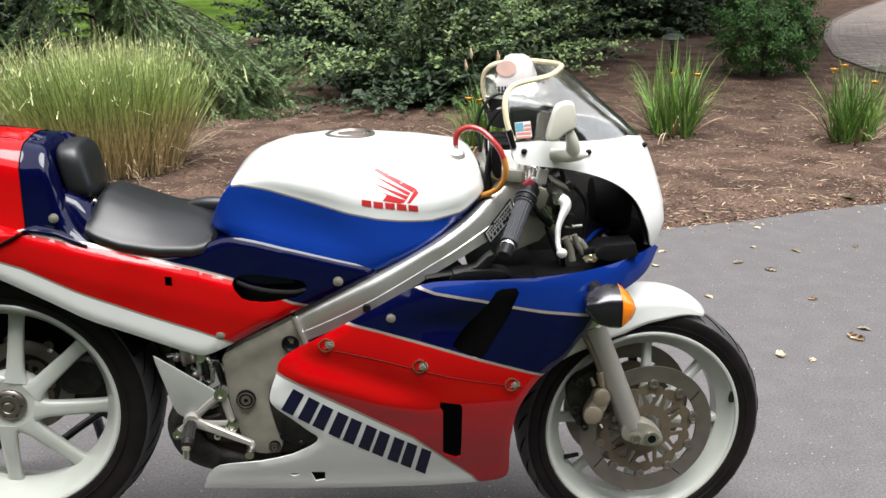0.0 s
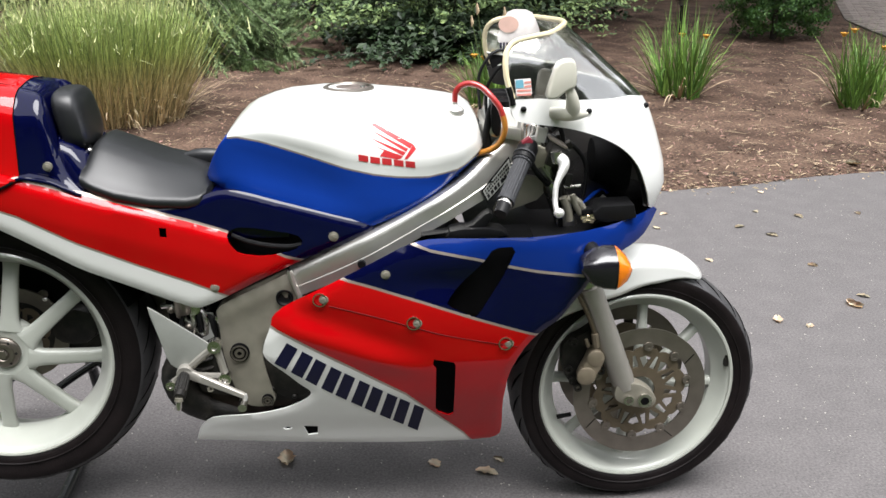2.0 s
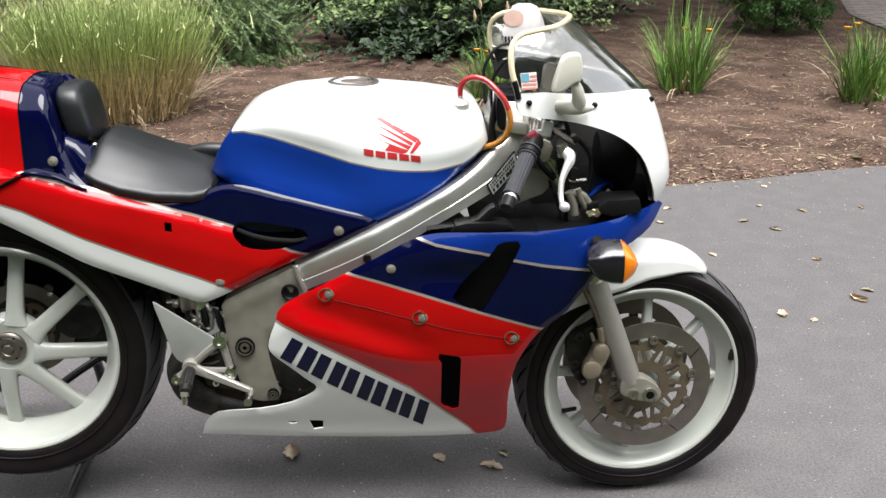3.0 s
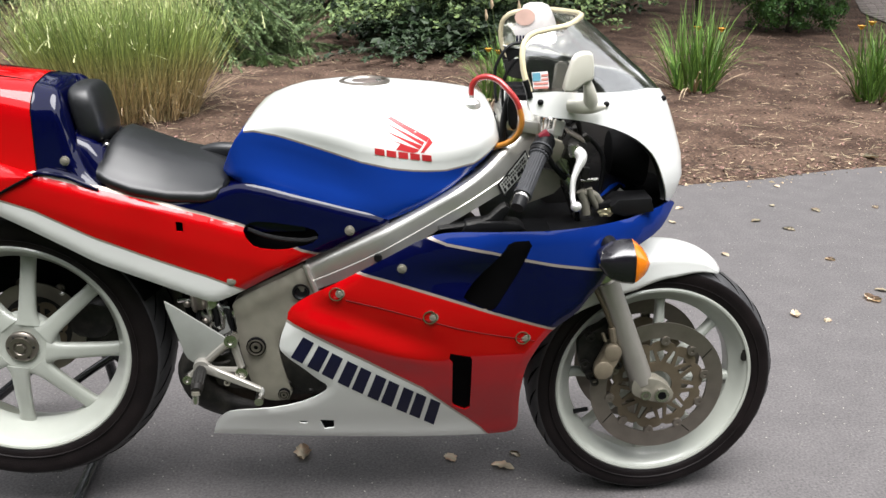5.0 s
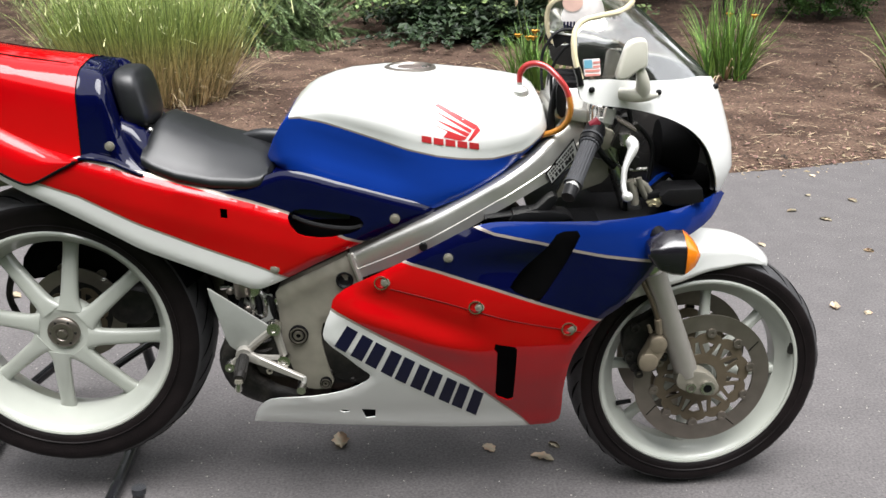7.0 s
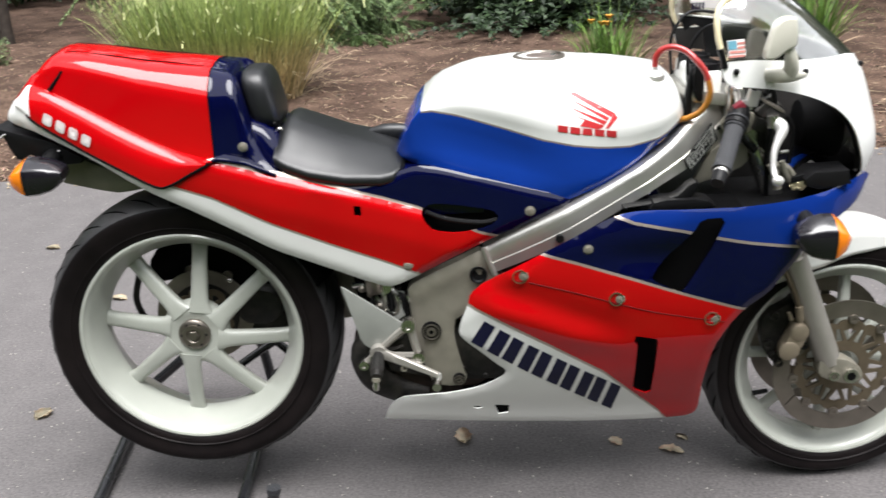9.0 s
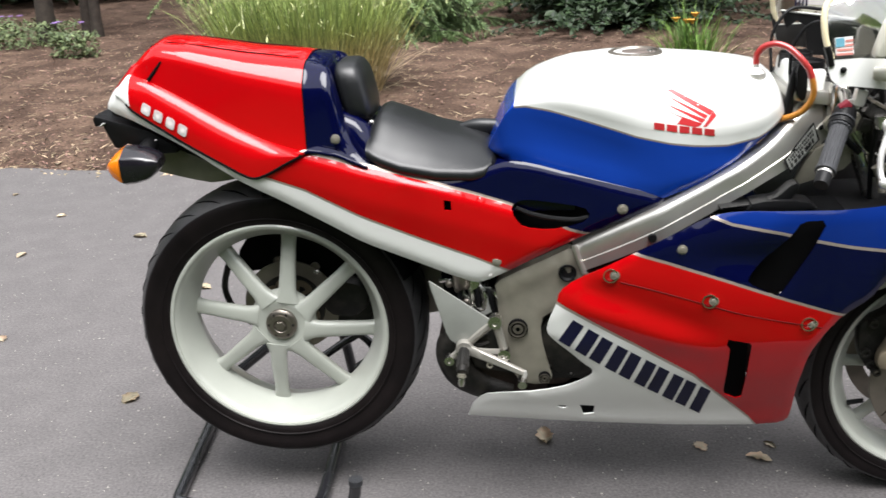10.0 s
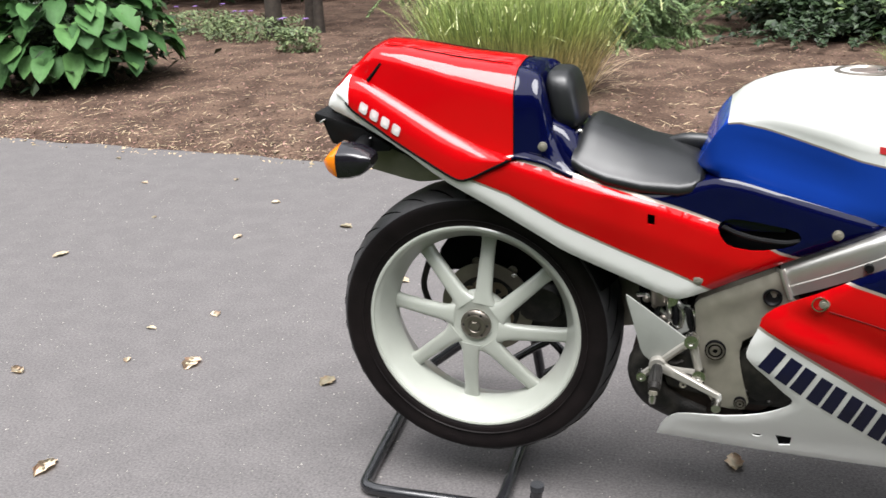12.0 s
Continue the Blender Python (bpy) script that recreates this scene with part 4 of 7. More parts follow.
def wheel(name, c, rim_r, half, tyre_r, tyre_half, spokes, base_angle, hub_r, hub_y, w0, w1, label, step=0.):
    """Cast wheel: rim shell as the part, with tyre, spokes and hub on it; step: the drop behind the spokes."""
    f, well = rim_r, rim_r - .040
    profile = [(f, -half), (f - .004, -half - .003), (f - .0085, -half - .002), (f - .0085, -half + .003), (f - .0150, -half + .007), (f - .018, -half + .016), (well, -half * .35), (well - .002, 0),
               (well + step * .5, half * .06 + .002), (well + step, half * .35),
               (f - .017, half - .016), (f - .010, half), (f - .004, half + .003), (f, half), (f - .006, half - .012), (f - .010, 0), (f - .006, -half + .012)]
    rim = part(name, lathe(bmesh.new(), profile, c, 96, closed=True), M["wheel_white"], bike, label, 40)
    b, t, h = rim_r - .006, tyre_r, tyre_half
    prof = [(b, -half + .004), (b + .010, -half - .004), (b + (t - b) * .35, -h * .97), (b + (t - b) * .55, -h), (b + (t - b) * .70, -h * .97), (b + (t - b) * .79, -h * .88), (b + (t - b) * .89, -h * .68),
            (b + (t - b) * .965, -h * .40), (t, 0)]
    prof = prof + [(r, -y) for r, y in reversed(prof[:-1])]
    bm = lathe(bmesh.new(), smooth_line(prof, 2, False), c, 96)
    for f in bm.faces:
        p = f.calc_center_median() - Vector(c)
        f.material_index = int(math.hypot(p.x, p.z) > b + (t - b) * .60 and abs(p.y) < h * .93)
    tyre = part("tyre", bm, [M["rubber"], M["tread"]], rim, "dusty black tyre with angled grooves", 60)
    for s in (1, -1):
        ring = lathe(bmesh.new(), [(b + .020, -s * (half + .006)), (b + .0215, -s * (half + .0085)), (b + .023, -s * (half + .008))], c, 72)
        part("bead_line", ring, M["rubber"], rim)
    bm = bmesh.new()
    for k in range(30):
        a0 = 2 * math.pi * k / 30
        for s in (1, -1):
            line = []
            for q in range(6):
                v = .86 - q * .125
                r = interp(v, (0, .40, .68, .88), (t, b + (t - b) * .965, b + (t - b) * .89, b + (t - b) * .79))
                line.append((turned(c, r - .0032, a0 + (q * .05 if s > 0 else q * .05 + .09), -s * v * h)))
            sweep(bm, line, [.0030, .0046, .0054, .0054, .0046, .0030], 4, 0)
    part("tread_groove", fixed_normals(bm), M["groove"], tyre)
    for k in range(spokes):
        a = base_angle + 2 * math.pi * k / spokes
        part("spoke", spoke_mesh(c, a, hub_r * .8, well + .004, hub_y, -.006, w0, w1, .013, .012), M["wheel_white"], rim, "", 50)
    return rim, tyre


rear, rear_tyre = wheel("rear_wheel", REAR, .2435, .078, .3240, .086, 8, radians(82), .066, -.040, .040, .0320, "white cast rear wheel with eight spokes", .015)
hub = lathe(bmesh.new(), [(0, -.047), (.042, -.047), (.051, -.051), (.062, -.049), (.071, -.041), (.075, -.029), (.071, -.013), (.060, -.006), (0, -.004)], REAR, 48)
part("hub", hub, M["wheel_white"], rear)
bm = lathe(bmesh.new(), [(0, -.060), (.013, -.060), (.016, -.063), (.024, -.063), (.025, -.059), (.031, -.058), (.035, -.054), (.035, -.04)], REAR, 40)
nut = part("axle_nut", bm, M["disc"], rear, "dull steel centre nut")
bm = lathe(bmesh.new(), [(.0, -.065), (.010, -.065), (.012, -.063), (.013, -.055)], REAR, 6)
part("hex_core", bm, M["disc"], nut)
for k in range(6):
    a = k * math.pi / 3
    part("nut_notch", ball(turned(REAR, .027, a, -.057), (.004, .003, .004), 8, 6), M["dark_metal"], nut)

front, front_tyre = wheel("front_wheel", FRONT, .2310, .054, .2895, .061, 8, radians(85), .045, -.020, .034, .020, "white cast front wheel with twin discs")
bm = lathe(bmesh.new(), [(0, -.055), (.030, -.055), (.036, -.048), (.040, -.03), (.040, .03), (.036, .048), (.030, .055), (0, .055)], FRONT, 32)
part("hub", bm, M["wheel_white"], front)
bm = tube([turned(FRONT, .195, radians(203), -.030), turned(FRONT, .163, radians(204), -.040)], [.006, .005], 8, 0)
part("valve_stem", bm, M["black"], front)
bm = bmesh.new()
box(bm, (.908, -.052, .330), (.918, -.040, .358), .002)
part("balance_weight", bm, M["dark_metal"], front)


def brake(c, y, s, parent, r_out=.155, r_in=.118, holes=10):
    """Floating disc: slotted steel ring on a bronze carrier with drive buttons."""
    bm = lathe(bmesh.new(), [(r_out, -.0025), (r_out, .0025), (r_in, .0025), (r_in, -.0025)], (c[0], c[1] + y, c[2]), 72, closed=True)
    disc = part("brake_disc", bm, M["disc"], parent, "worn steel brake disc on a bronze carrier")
    r1 = r_in - .008
    rim_line = []
    for k in range(holes * 8):
        a = 2 * math.pi * k / (holes * 8) + .2
        rim_line.append((c[0] + (r1 - .010 + .010 * abs(math.cos((a - .2) * holes / 2)) ** .6) * math.cos(a), c[2] + (r1 - .010 + .010 * abs(math.cos((a - .2) * holes / 2)) ** .6) * math.sin(a)))
    gaps = [[(c[0] + .036 * math.cos(b), c[2] + .036 * math.sin(b)) for b in (2 * math.pi * q / 24 for q in range(24))]]
    for k in range(holes):
        a = 2 * math.pi * k / holes + .2
        gaps.append([(c[0] + r * math.cos(a + b), c[2] + r * math.sin(a + b)) for r, b in ((r1 * .52, .0), (r1 * .76, -.17), (r1 * .80, 0), (r1 * .76, .17))])
        gaps.append([(c[0] + r * math.cos(a + math.pi / holes + b), c[2] + r * math.sin(a + math.pi / holes + b)) for r, b in ((r1 * .54, -.12), (r1 * .54, .12), (r1 * .82, .04), (r1 * .82, -.04))])
    part("carrier", panel(rim_line, lambda x, z: (x, -abs(y), z), holes=gaps, step=.02, lip=0, roll=.001, thick=.005, mirror=y > 0), M["gold"], disc)
    for k in range(holes):
        a = 2 * math.pi * k / holes + .2
        p = turned(c, .112, a, y)
        bm = lathe(bmesh.new(), [(0, -.004 * s), (.004, -.004 * s), (.0042, -.006 * s), (.0105, -.006 * s), (.0115, .003 * s)], p, 16)
        part("drive_button", bm, M["disc"], disc)
    for k in range(4):
        a = 2 * math.pi * k / 4 + .55
        p0, p1 = turned(c, r_in + .001, a, y - .0027 * s), turned(c, r_out - .006, a + .06, y - .0027 * s)
        part("wear_slot", tube([p0, p1], .0011, 6, 0), M["matte"], disc)
    return disc


for s in (1, -1):
    brake(FRONT, -.072 * s, s, front)

# ---- fork, mudguard, calipers ----
fork_foot, fork_top = Vector((.664, -.100, .318)), Vector((.435, -.100, .915))
for s in (1, -1):
    def at(t, dx=0., dy=0., dz=0.):
        p = fork_foot.lerp(fork_top, t)
        return (p.x + dx, s * (p.y + dy), p.z + dz)
    bm = tube([at(0), at(.04), at(.38), at(.41)], [.024, .0265, .0275, .0275], 20, 0)
    leg = part("fork_leg", bm, M["slider"], bike, "grey fork slider with a worn edge")
    part("fork_tube", tube([at(.40), at(1.0)], .0215, 18, 0), M["steel"], leg)
    bm = bmesh.new()
    prism(bm, smooth_line([(.640, .336), (.690, .336), (.722, .315), (.735, .290), (.720, .272), (.690, .275), (.648, .288), (.634, .305)]), -.122 * s, -.084 * s, .006)
    clamp = part("axle_clamp", fixed_normals(bm), M["cast"], leg)
    for x, r in ((.704, .016), (.668, .011)):
        z = .296 if r > .012 else .297
        bm = lathe(bmesh.new(), [(0, -.006 * s), (r * .55, -.006 * s), (r * .6, -.011 * s), (r, -.011 * s), (r, .004 * s)], (x, -.118 * s, z), 20)
        part("axle_end", bm, M["steel"], clamp)
        part("axle_bore", lathe(bmesh.new(), [(0, -.0105 * s), (r * .58, -.0105 * s), (r * .6, -.004 * s)], (x, -.118 * s, z), 16), M["matte"] if r > .012 else M["disc"], clamp)
    # four-piston caliper on the rear of the leg
    bm = bmesh.new()
    prism(bm, smooth_line([(.596, .424), (.612, .405), (.606, .378), (.590, .350), (.568, .332), (.553, .338), (.552, .360), (.568, .392), (.578, .418)], 2), -.122 * s, -.088 * s, .008)
    caliper = part("caliper", fixed_normals(bm), M["caliper_gold"], bike, "pale gold brake caliper")
    bm = bmesh.new()
    for x, z, r in ((.590, .400, .019), (.571, .358, .021)):
        lathe(bm, [(0, -.0022 * s), (r * .90, -.0022 * s), (r, -.0008 * s), (r, .006 * s)], (x, -.122 * s, z), 24)
    part("piston_cover", bm, M["caliper_gold"], caliper)
    bm = bmesh.new()
    prism(bm, smooth_line([(.520, .425), (.560, .44), (.600, .47), (.640, .45), (.640, .41), (.60, .40), (.575, .345), (.545, .318), (.525, .35), (.52, .39)], 1), -.086 * s, -.050 * s, .006)
    part("caliper_body", fixed_normals(bm), M["dark_metal"], caliper)
    for x, z in ((.545, .425), (.60, .44), (.535, .36), (.548, .332)):
        bm = lathe(bmesh.new(), [(0, -.004 * s), (.005, -.004 * s), (.0055, -.008 * s), (.010, -.008 * s), (.010, .01 * s)], (x, -.088 * s, z), 14)
        part("caliper_bolt", bm, M["dark_metal"], caliper)
    for x, z in ((.618, .398), (.606, .362), (.600, .425), (.556, .322)):
        bm = lathe(bmesh.new(), [(.0045, -.003 * s), (.005, -.009 * s), (.009, -.009 * s), (.0095, .006 * s)], (x, -.100 * s, z), 14)
        part("caliper_pin", bm, M["dark_metal"], caliper)
    part("bleed_nipple", tube([(.575, -.108 * s, .424), (.568, -.110 * s, .442)], [.005, .0035], 8, 0), M["caliper_gold"], caliper)
    part("mount_arm", tube([(.600, -.085 * s, .462), (.622, -.085 * s, .440), (.632, -.085 * s, .405)], .011, 10, 1), M["gold"], caliper)
    hose = [(.592, -.112 * s, .425), (.585, -.118 * s, .46), (.570, -.120 * s, .50), (.545, -.118 * s, .55), (.525, -.110 * s, .60)]
    part("brake_hose", tube(hose, .005, 8, 2), M["gold"], caliper, "tan braided brake hose")
    part("hose_fitting", tube([hose[0], hose[1]], .0085, 8, 0), M["caliper_gold"], caliper)

# mudguard: arched shell with side skirts
rings = []
for k in range(25):
    t = k / 24
    a = radians(64 + 80 * t)
    r = interp(t, (0, .05, .1, .2, .32, .45, .7, 1), (.309, .3145, .318, .320, .319, .315, .311, .311))
    half = .058 + .010 * math.sin(math.pi * min(1, t * 1.1))
    skirt = interp(t, (0, .05, .23, .51, .725, .925, 1), (.002, .011, .039, .053, .046, .026, .015))
    ring = []
    for q in range(6):
        ring.append(turned(FRONT, r - .018 - skirt * (1 - q / 5), a, -(half + .002)))
    for q in range(1, 12):
        b = math.pi * q / 12
        ring.append(turned(FRONT, r - .018 + .018 * math.sin(b) ** .8, a, -(half + .002) * math.cos(b)))
    for q in range(6):
        ring.append(turned(FRONT, r - .018 - skirt * q / 5, a, half + .002))
    rings.append(ring)
guard = part("front_mudguard", fixed_normals(loft(bmesh.new(), rings, False, False)), M["white"], bike, "glossy white front mudguard", 60)
guard.modifiers.new("shell", "SOLIDIFY").thickness = .003
# the bars are turned a little to the far side
STEER = Matrix.Translation(FRONT) @ Matrix.Rotation(radians(4.5), 4, "Z") @ Matrix.Translation(-Vector(FRONT))
front.matrix_local = STEER
guard.matrix_local = STEER


# ---- turn signals ----
def signal(s, centre, fx, fz, stem):
    """Creased lamp: flat outer face, top sloping inwards, amber end; fx, fz: its length and height factors."""
    def cut(u):
        h = interp(u, (-.055, -.051, -.043, -.031, -.019, .005, .027, .042, .051, .055), (.005, .012, .021, .030, .0365, .0355, .030, .022, .015, .010))
        z = interp(u, (-.055, -.019, .035, .055), (-.002, -.0005, .002, .005))
        w = interp(u, (-.055, -.045, -.025, .035, .055), (.35, .75, 1., .96, .70))
        shape = ((.016, -1.), (.025, -.86), (.0300, -.45), (.0312, 0.), (.0300, .40), (.0275, .53), (.0245, .60), (.006, .88), (-.014, 1.02), (-.028, .85), (-.033, .2), (-.028, -.6), (-.010, -.98))
        return [(centre[0] + u * fx, s * (centre[1] + o * w), centre[2] + (z + v * h) * fz) for o, v in shape]
    body = part("turn_signal", fixed_normals(loft(bmesh.new(), [cut(u) for u in (-.019, -.010, .005, .017, .027, .035, .042, .047, .051, .055)])), M["signal_black"], bike, "black and amber turn signal", 34)
    part("lens", fixed_normals(loft(bmesh.new(), [cut(u) for u in (-.0195, -.025, -.031, -.037, -.043, -.047, -.051, -.055)])), M["amber"], body, "amber lens", 34)
    rim = cut(-.0195)
    part("lens_rim", tube([rim[k] for k in (1, 2, 3, 4, 5)], .0014, 6, 0), M["black"], body)
    part("stem", tube([(x, y * s, z) for x, y, z in stem], [.020, .017, .016], 12, 1), M["black"], body)


for s in (1, -1):
    signal(s, (.569, .258, .664), -.91, 1.14, [(.553, .245, .676), (.545, .215, .688), (.54, .18, .694)])
    signal(s, (-.935, .152, .817), 1., 1., [(-.925, .135, .826), (-.92, .10, .842), (-.91, .05, .855)])

bm = bmesh.new()
prism(bm, [(-1.030, .905), (-1.034, .897), (-1.031, .883), (-1.014, .884), (-1.006, .860), (-.996, .838), (-.985, .836), (-.968, .846), (-.90, .822), (-.868, .824), (-.862, .836), (-.92, .872)], -.098, .098, .004)
part("signal_bracket", fixed_normals(bm), M["black"], bike, "black plastic bracket between the turn signals")
for p in ((-1.018, -.101, .884), (-.915, -.101, .846)):
    part("bracket_clip", tube([p, (p[0] + .008, p[1], p[2] + .006), (p[0] + .012, p[1], p[2] + .007)], .0022, 6, 0), M["steel"], bike)

# ---- handlebars, controls and cockpit ----
for s in (1, -1):
    inner, outer = Vector((.418, -.205 * s, .905)), Vector((.353, -.330 * s, .813))
    way = outer - inner

    def on_bar(t, dx=0., dz=0.):
        p = inner + way * t
        return (p.x + dx, p.y, p.z + dz)
    bar = part("clip_on", tube([(.436, -.10 * s, .915), (.43, -.16 * s, .91), on_bar(.05), on_bar(1.02)], .0115, 14, 1), M["steel"], bike)
    axis = way.normalized()
    up = axis.orthogonal().normalized()
    flank = axis.cross(up)
    rings = []
    for t, rad in ((.30, .0195), (.325, .0195), (.335, .0168), (.37, .0162), (.60, .0160), (.86, .0162), (.89, .0178), (.925, .0176)):
        rings.append([inner + way * t + (up * math.cos(b) + flank * math.sin(b)) * (rad - (.0011 if q % 3 == 0 and .25 < t < .9 else 0)) for q, b in ((q, 2 * math.pi * q / 48) for q in range(48))])
    part("grip", fixed_normals(loft(bmesh.new(), rings)), M["grip"], bar, "grey-black rubber grip with lengthwise ribs", 25)
    part("flange_ring", tube([on_bar(.205), on_bar(.228)], .0225, 20, 0), M["grip"], bar)
    part("grip_flange", tube([on_bar(.245), on_bar(.30)], .0215, 18, 0), M["black"], bar)
    part("bar_end", tube([on_bar(.96), on_bar(1.10)], [.0140, .0125], 14, 0), M["black"], bar)
    part("bar_end_ring", tube([on_bar(.925), on_bar(.965)], .0145, 16, 0), M["steel"], bar)
    part("throttle_housing", tube([on_bar(.02), on_bar(.10), on_bar(.24)], [.017, .021, .020], 14, 0), M["black"], bar)
    x, y, z = on_bar(.13)
    bm = bmesh.new()
    box(bm, (x - .010, y - .010, z + .012), (x + .010, y + .010, z + .025), .003, (0, -35, 0))
    part("kill_switch", bm, M["red_knob"], bar, "red stop switch")
    # lever and master cylinder ahead of the grip
    lever = [(.462, -.255 * s, .892), (.474, -.268 * s, .884), (.474, -.276 * s, .874), (.464, -.285 * s, .858), (.456, -.293 * s, .840), (.454, -.303 * s, .815), (.455, -.312 * s, .803), (.458, -.316 * s, .797)]
    part("lever", tube(lever, [.010, .0125, .0100, .0068, .0055, .0052, .0052, .0060], 12, 2), M["bright_alloy"], bar, "polished alloy lever")
    part("lever_ball", ball((.460, -.316 * s, .796), (.0105, .0095, .0095), 16, 10), M["bright_alloy"], bar)
    part("lever_pivot", tube([(.464, -.258 * s, .880), (.460, -.260 * s, .902)], .011, 14, 0), M["steel"], bar)
    bm = bmesh.new()
    box(bm, (.448, -.235 * s - .018, .884), (.486, -.235 * s + .022, .910), .005, (0, 30, 0))
    cylinder = part("master_cylinder", bm, M["dark_metal"], bar)
    bm = bmesh.new()
    box(bm, (.447, -.235 * s - .020, .9115), (.485, -.235 * s + .024, .9165), .002, (0, 30, 0))
    part("lid", bm, M["disc"], cylinder, "dull grey reservoir lid")
    bm = bmesh.new()
    box(bm, (.430, -.200 * s - .010, .906), (.450, -.200 * s + .010, .936), .003, (0, 12, 0))
    box(bm, (.420, -.200 * s - .006, .900), (.440, -.200 * s + .006, .918), .003)
    part("clamp_block", bm, M["bright_alloy"], bar, "bright alloy bar clamp")
    part("clamp_bolt", lathe(bmesh.new(), [(0, .006), (.005, .006), (.006, .0), (.006, -.006)], (.441, -.203 * s, .934), 6, "z"), M["dark_metal"], bar)
    part("brake_line", tube([(.455, -.22 * s, .93), (.475, -.20 * s, .94), (.49, -.17 * s, .90), (.49, -.14 * s, .80), (.50, -.12 * s, .70)], .0048, 8, 2), M["black"], bar)
    part("throttle_cable", tube([on_bar(.05), (.44, -.16 * s, .90), (.42, -.10 * s, .85), (.36, -.06 * s, .80)], .004, 8, 2), M["black"], bar)
bm = bmesh.new()
prism(bm, smooth_line([(.340, .895), (.440, .880), (.462, .888), (.460, .905), (.430, .908), (.345, .920)]), -.100, .100, .006)
yoke = part("top_yoke", bm, M["alloy"], bike, "bare aluminium top yoke")
for y in (-.098, .098):
    part("fork_cap", lathe(bmesh.new(), [(0, .020), (.008, .020), (.009, .014), (.022, .012), (.026, .006), (.026, -.06)], (.440, y, .915), 24, "z"), M["steel"], yoke, "bright fork cap")
part("steering_nut", lathe(bmesh.new(), [(0, .012), (.014, .012), (.016, .0), (.022, -.002), (.022, -.02)], (.385, 0, .915), 6, "z"), M["steel"], yoke)
bm = bmesh.new()
box(bm, (.352, -.085, .905), (.412, .085, .952), .012, (0, 6, 0), 3)
gauges = part("instrument_panel", bm, M["white"], bike, "white instrument surround")
for y in (-.048, .048):
    bm = lathe(bmesh.new(), [(0, .004), (.028, .004), (.030, .010), (.032, .010), (.033, -.02)], (.384, y, .952), 28, "z")
    part("dial", bm, M["black"], gauges)
bm = bmesh.new()
prism(bm, smooth_line([(.350, .962), (.362, .972), (.372, .966), (.372, .90), (.362, .895), (.352, .91)]), -.110, -.100, .003)
part("dial_bracket", bm, M["black"], gauges)
for s in (1, -1):
    stay = sweep(bmesh.new(), [(.352, .085 * s, .87), (.342, .085 * s, .96), (.344, .085 * s, .998), (.369, .09 * s, 1.036), (.394, .10 * s, 1.044), (.471, .11 * s, 1.030), (.54, .11 * s, .99)], .0034, 8, 2)
    part("cowl_stay", fixed_normals(stay), M["black"], bike, "black tubular cowl stay")
bm = bmesh.new()
prism(bm, [(.363, 1.035), (.508, 1.012), (.496, .940), (.420, .945), (.412, 1.004), (.395, 1.015), (.374, 1.000)], .100, .107, .002)
inner_board = part("rear_view_panel", bm, M["black"], bike)
part("panel_edge", tube([(.361, .099, 1.037), (.510, .099, 1.014)], .0022, 6, 0), M["grey_plate"], inner_board)
bm = tube([(.343, -.09, .79), (.343, -.095, .90), (.352, -.095, .955), (.37, -.09, .962)], .008, 10, 2)
part("cable_guide", bm, M["black"], bike)
# headlamp shells, wiring and inner tray in the nose
for y in (-.075, .075):
    bm = lathe(bmesh.new(), [(0, -.08), (.045, -.07), (.068, -.02), (.07, 0), (0, 0)], (.640, y * .8, .835), 24, "x")
    part("headlamp", bm, M["matte"], bike)
bm = bmesh.new()
prism(bm, smooth_line([(.30, .705), (.52, .705), (.67, .715), (.66, .690), (.50, .675), (.31, .68)]), -.195, .195, .006)
for v in bm.verts:
    v.co.y *= interp(v.co.x, (.30, .44, .52, .60, .68), (1, 1, .95, .78, .42))
part("inner_tray", bm, M["black"], bike)
bm = bmesh.new()
prism(bm, [(.556, .752), (.572, .766), (.638, .768), (.645, .740), (.585, .730), (.560, .738)], -.178, -.110, .004)
prism(bm, [(.535, .752), (.560, .758), (.560, .744), (.536, .740)], -.160, -.140, .003)
part("relay_box", bm, M["black"], bike, "black plastic relay box")
bm = bmesh.new()
prism(bm, [(.556, .728), (.590, .768), (.606, .757), (.570, .722)], -.100, -.097, .0008)
part("silver_bracket", bm, M["alloy"], bike, "bare metal bracket in the nose")
bm = bmesh.new()
prism(bm, smooth_line([(.562, .712), (.600, .752), (.640, .745), (.65, .712)]), -.02, .02, .003)
part("inner_panel", bm, M["tank_blue"], bike, "blue inner panel in the nose")
bm = ball((.556, -.150, .737), (.021, .010, .012), 18, 10)
for v in bm.verts:
    v.co += Vector((0, 0, 1)) * (.35 * (v.co.x - .556)) + Vector(noise.noise_vector(v.co * 140)) * .006
part("foil_wrap", bm, M["foil"], bike, "crumpled pale gold foil wrap", 20)
bm = bmesh.new()
sweep(bm, [(.497, -.15, .778), (.508, -.15, .755), (.512, -.15, .728)], .009, 10, 1)
sweep(bm, [(.505, -.15, .775), (.528, -.148, .770), (.540, -.146, .752)], .008, 10, 1)
sweep(bm, [(.515, -.156, .785), (.522, -.156, .762), (.534, -.15, .742)], .006, 10, 1)
part("cable_splitter", fixed_normals(bm), M["cast"], bike, "grey metal cable junction")
bm = bmesh.new()
prism(bm, smooth_line([(.400, .865), (.440, .885), (.470, .872), (.468, .845), (.440, .83), (.405, .84)]), -.135, -.118, .004)
part("lower_yoke", bm, M["cast"], bike, "cast alloy lower yoke")
bm = bmesh.new()
box(bm, (.462, -.150, .842), (.482, -.130, .868), .003, (0, 20, 0))
box(bm, (.486, -.155, .876), (.512, -.135, .892), .003, (0, -25, 0))
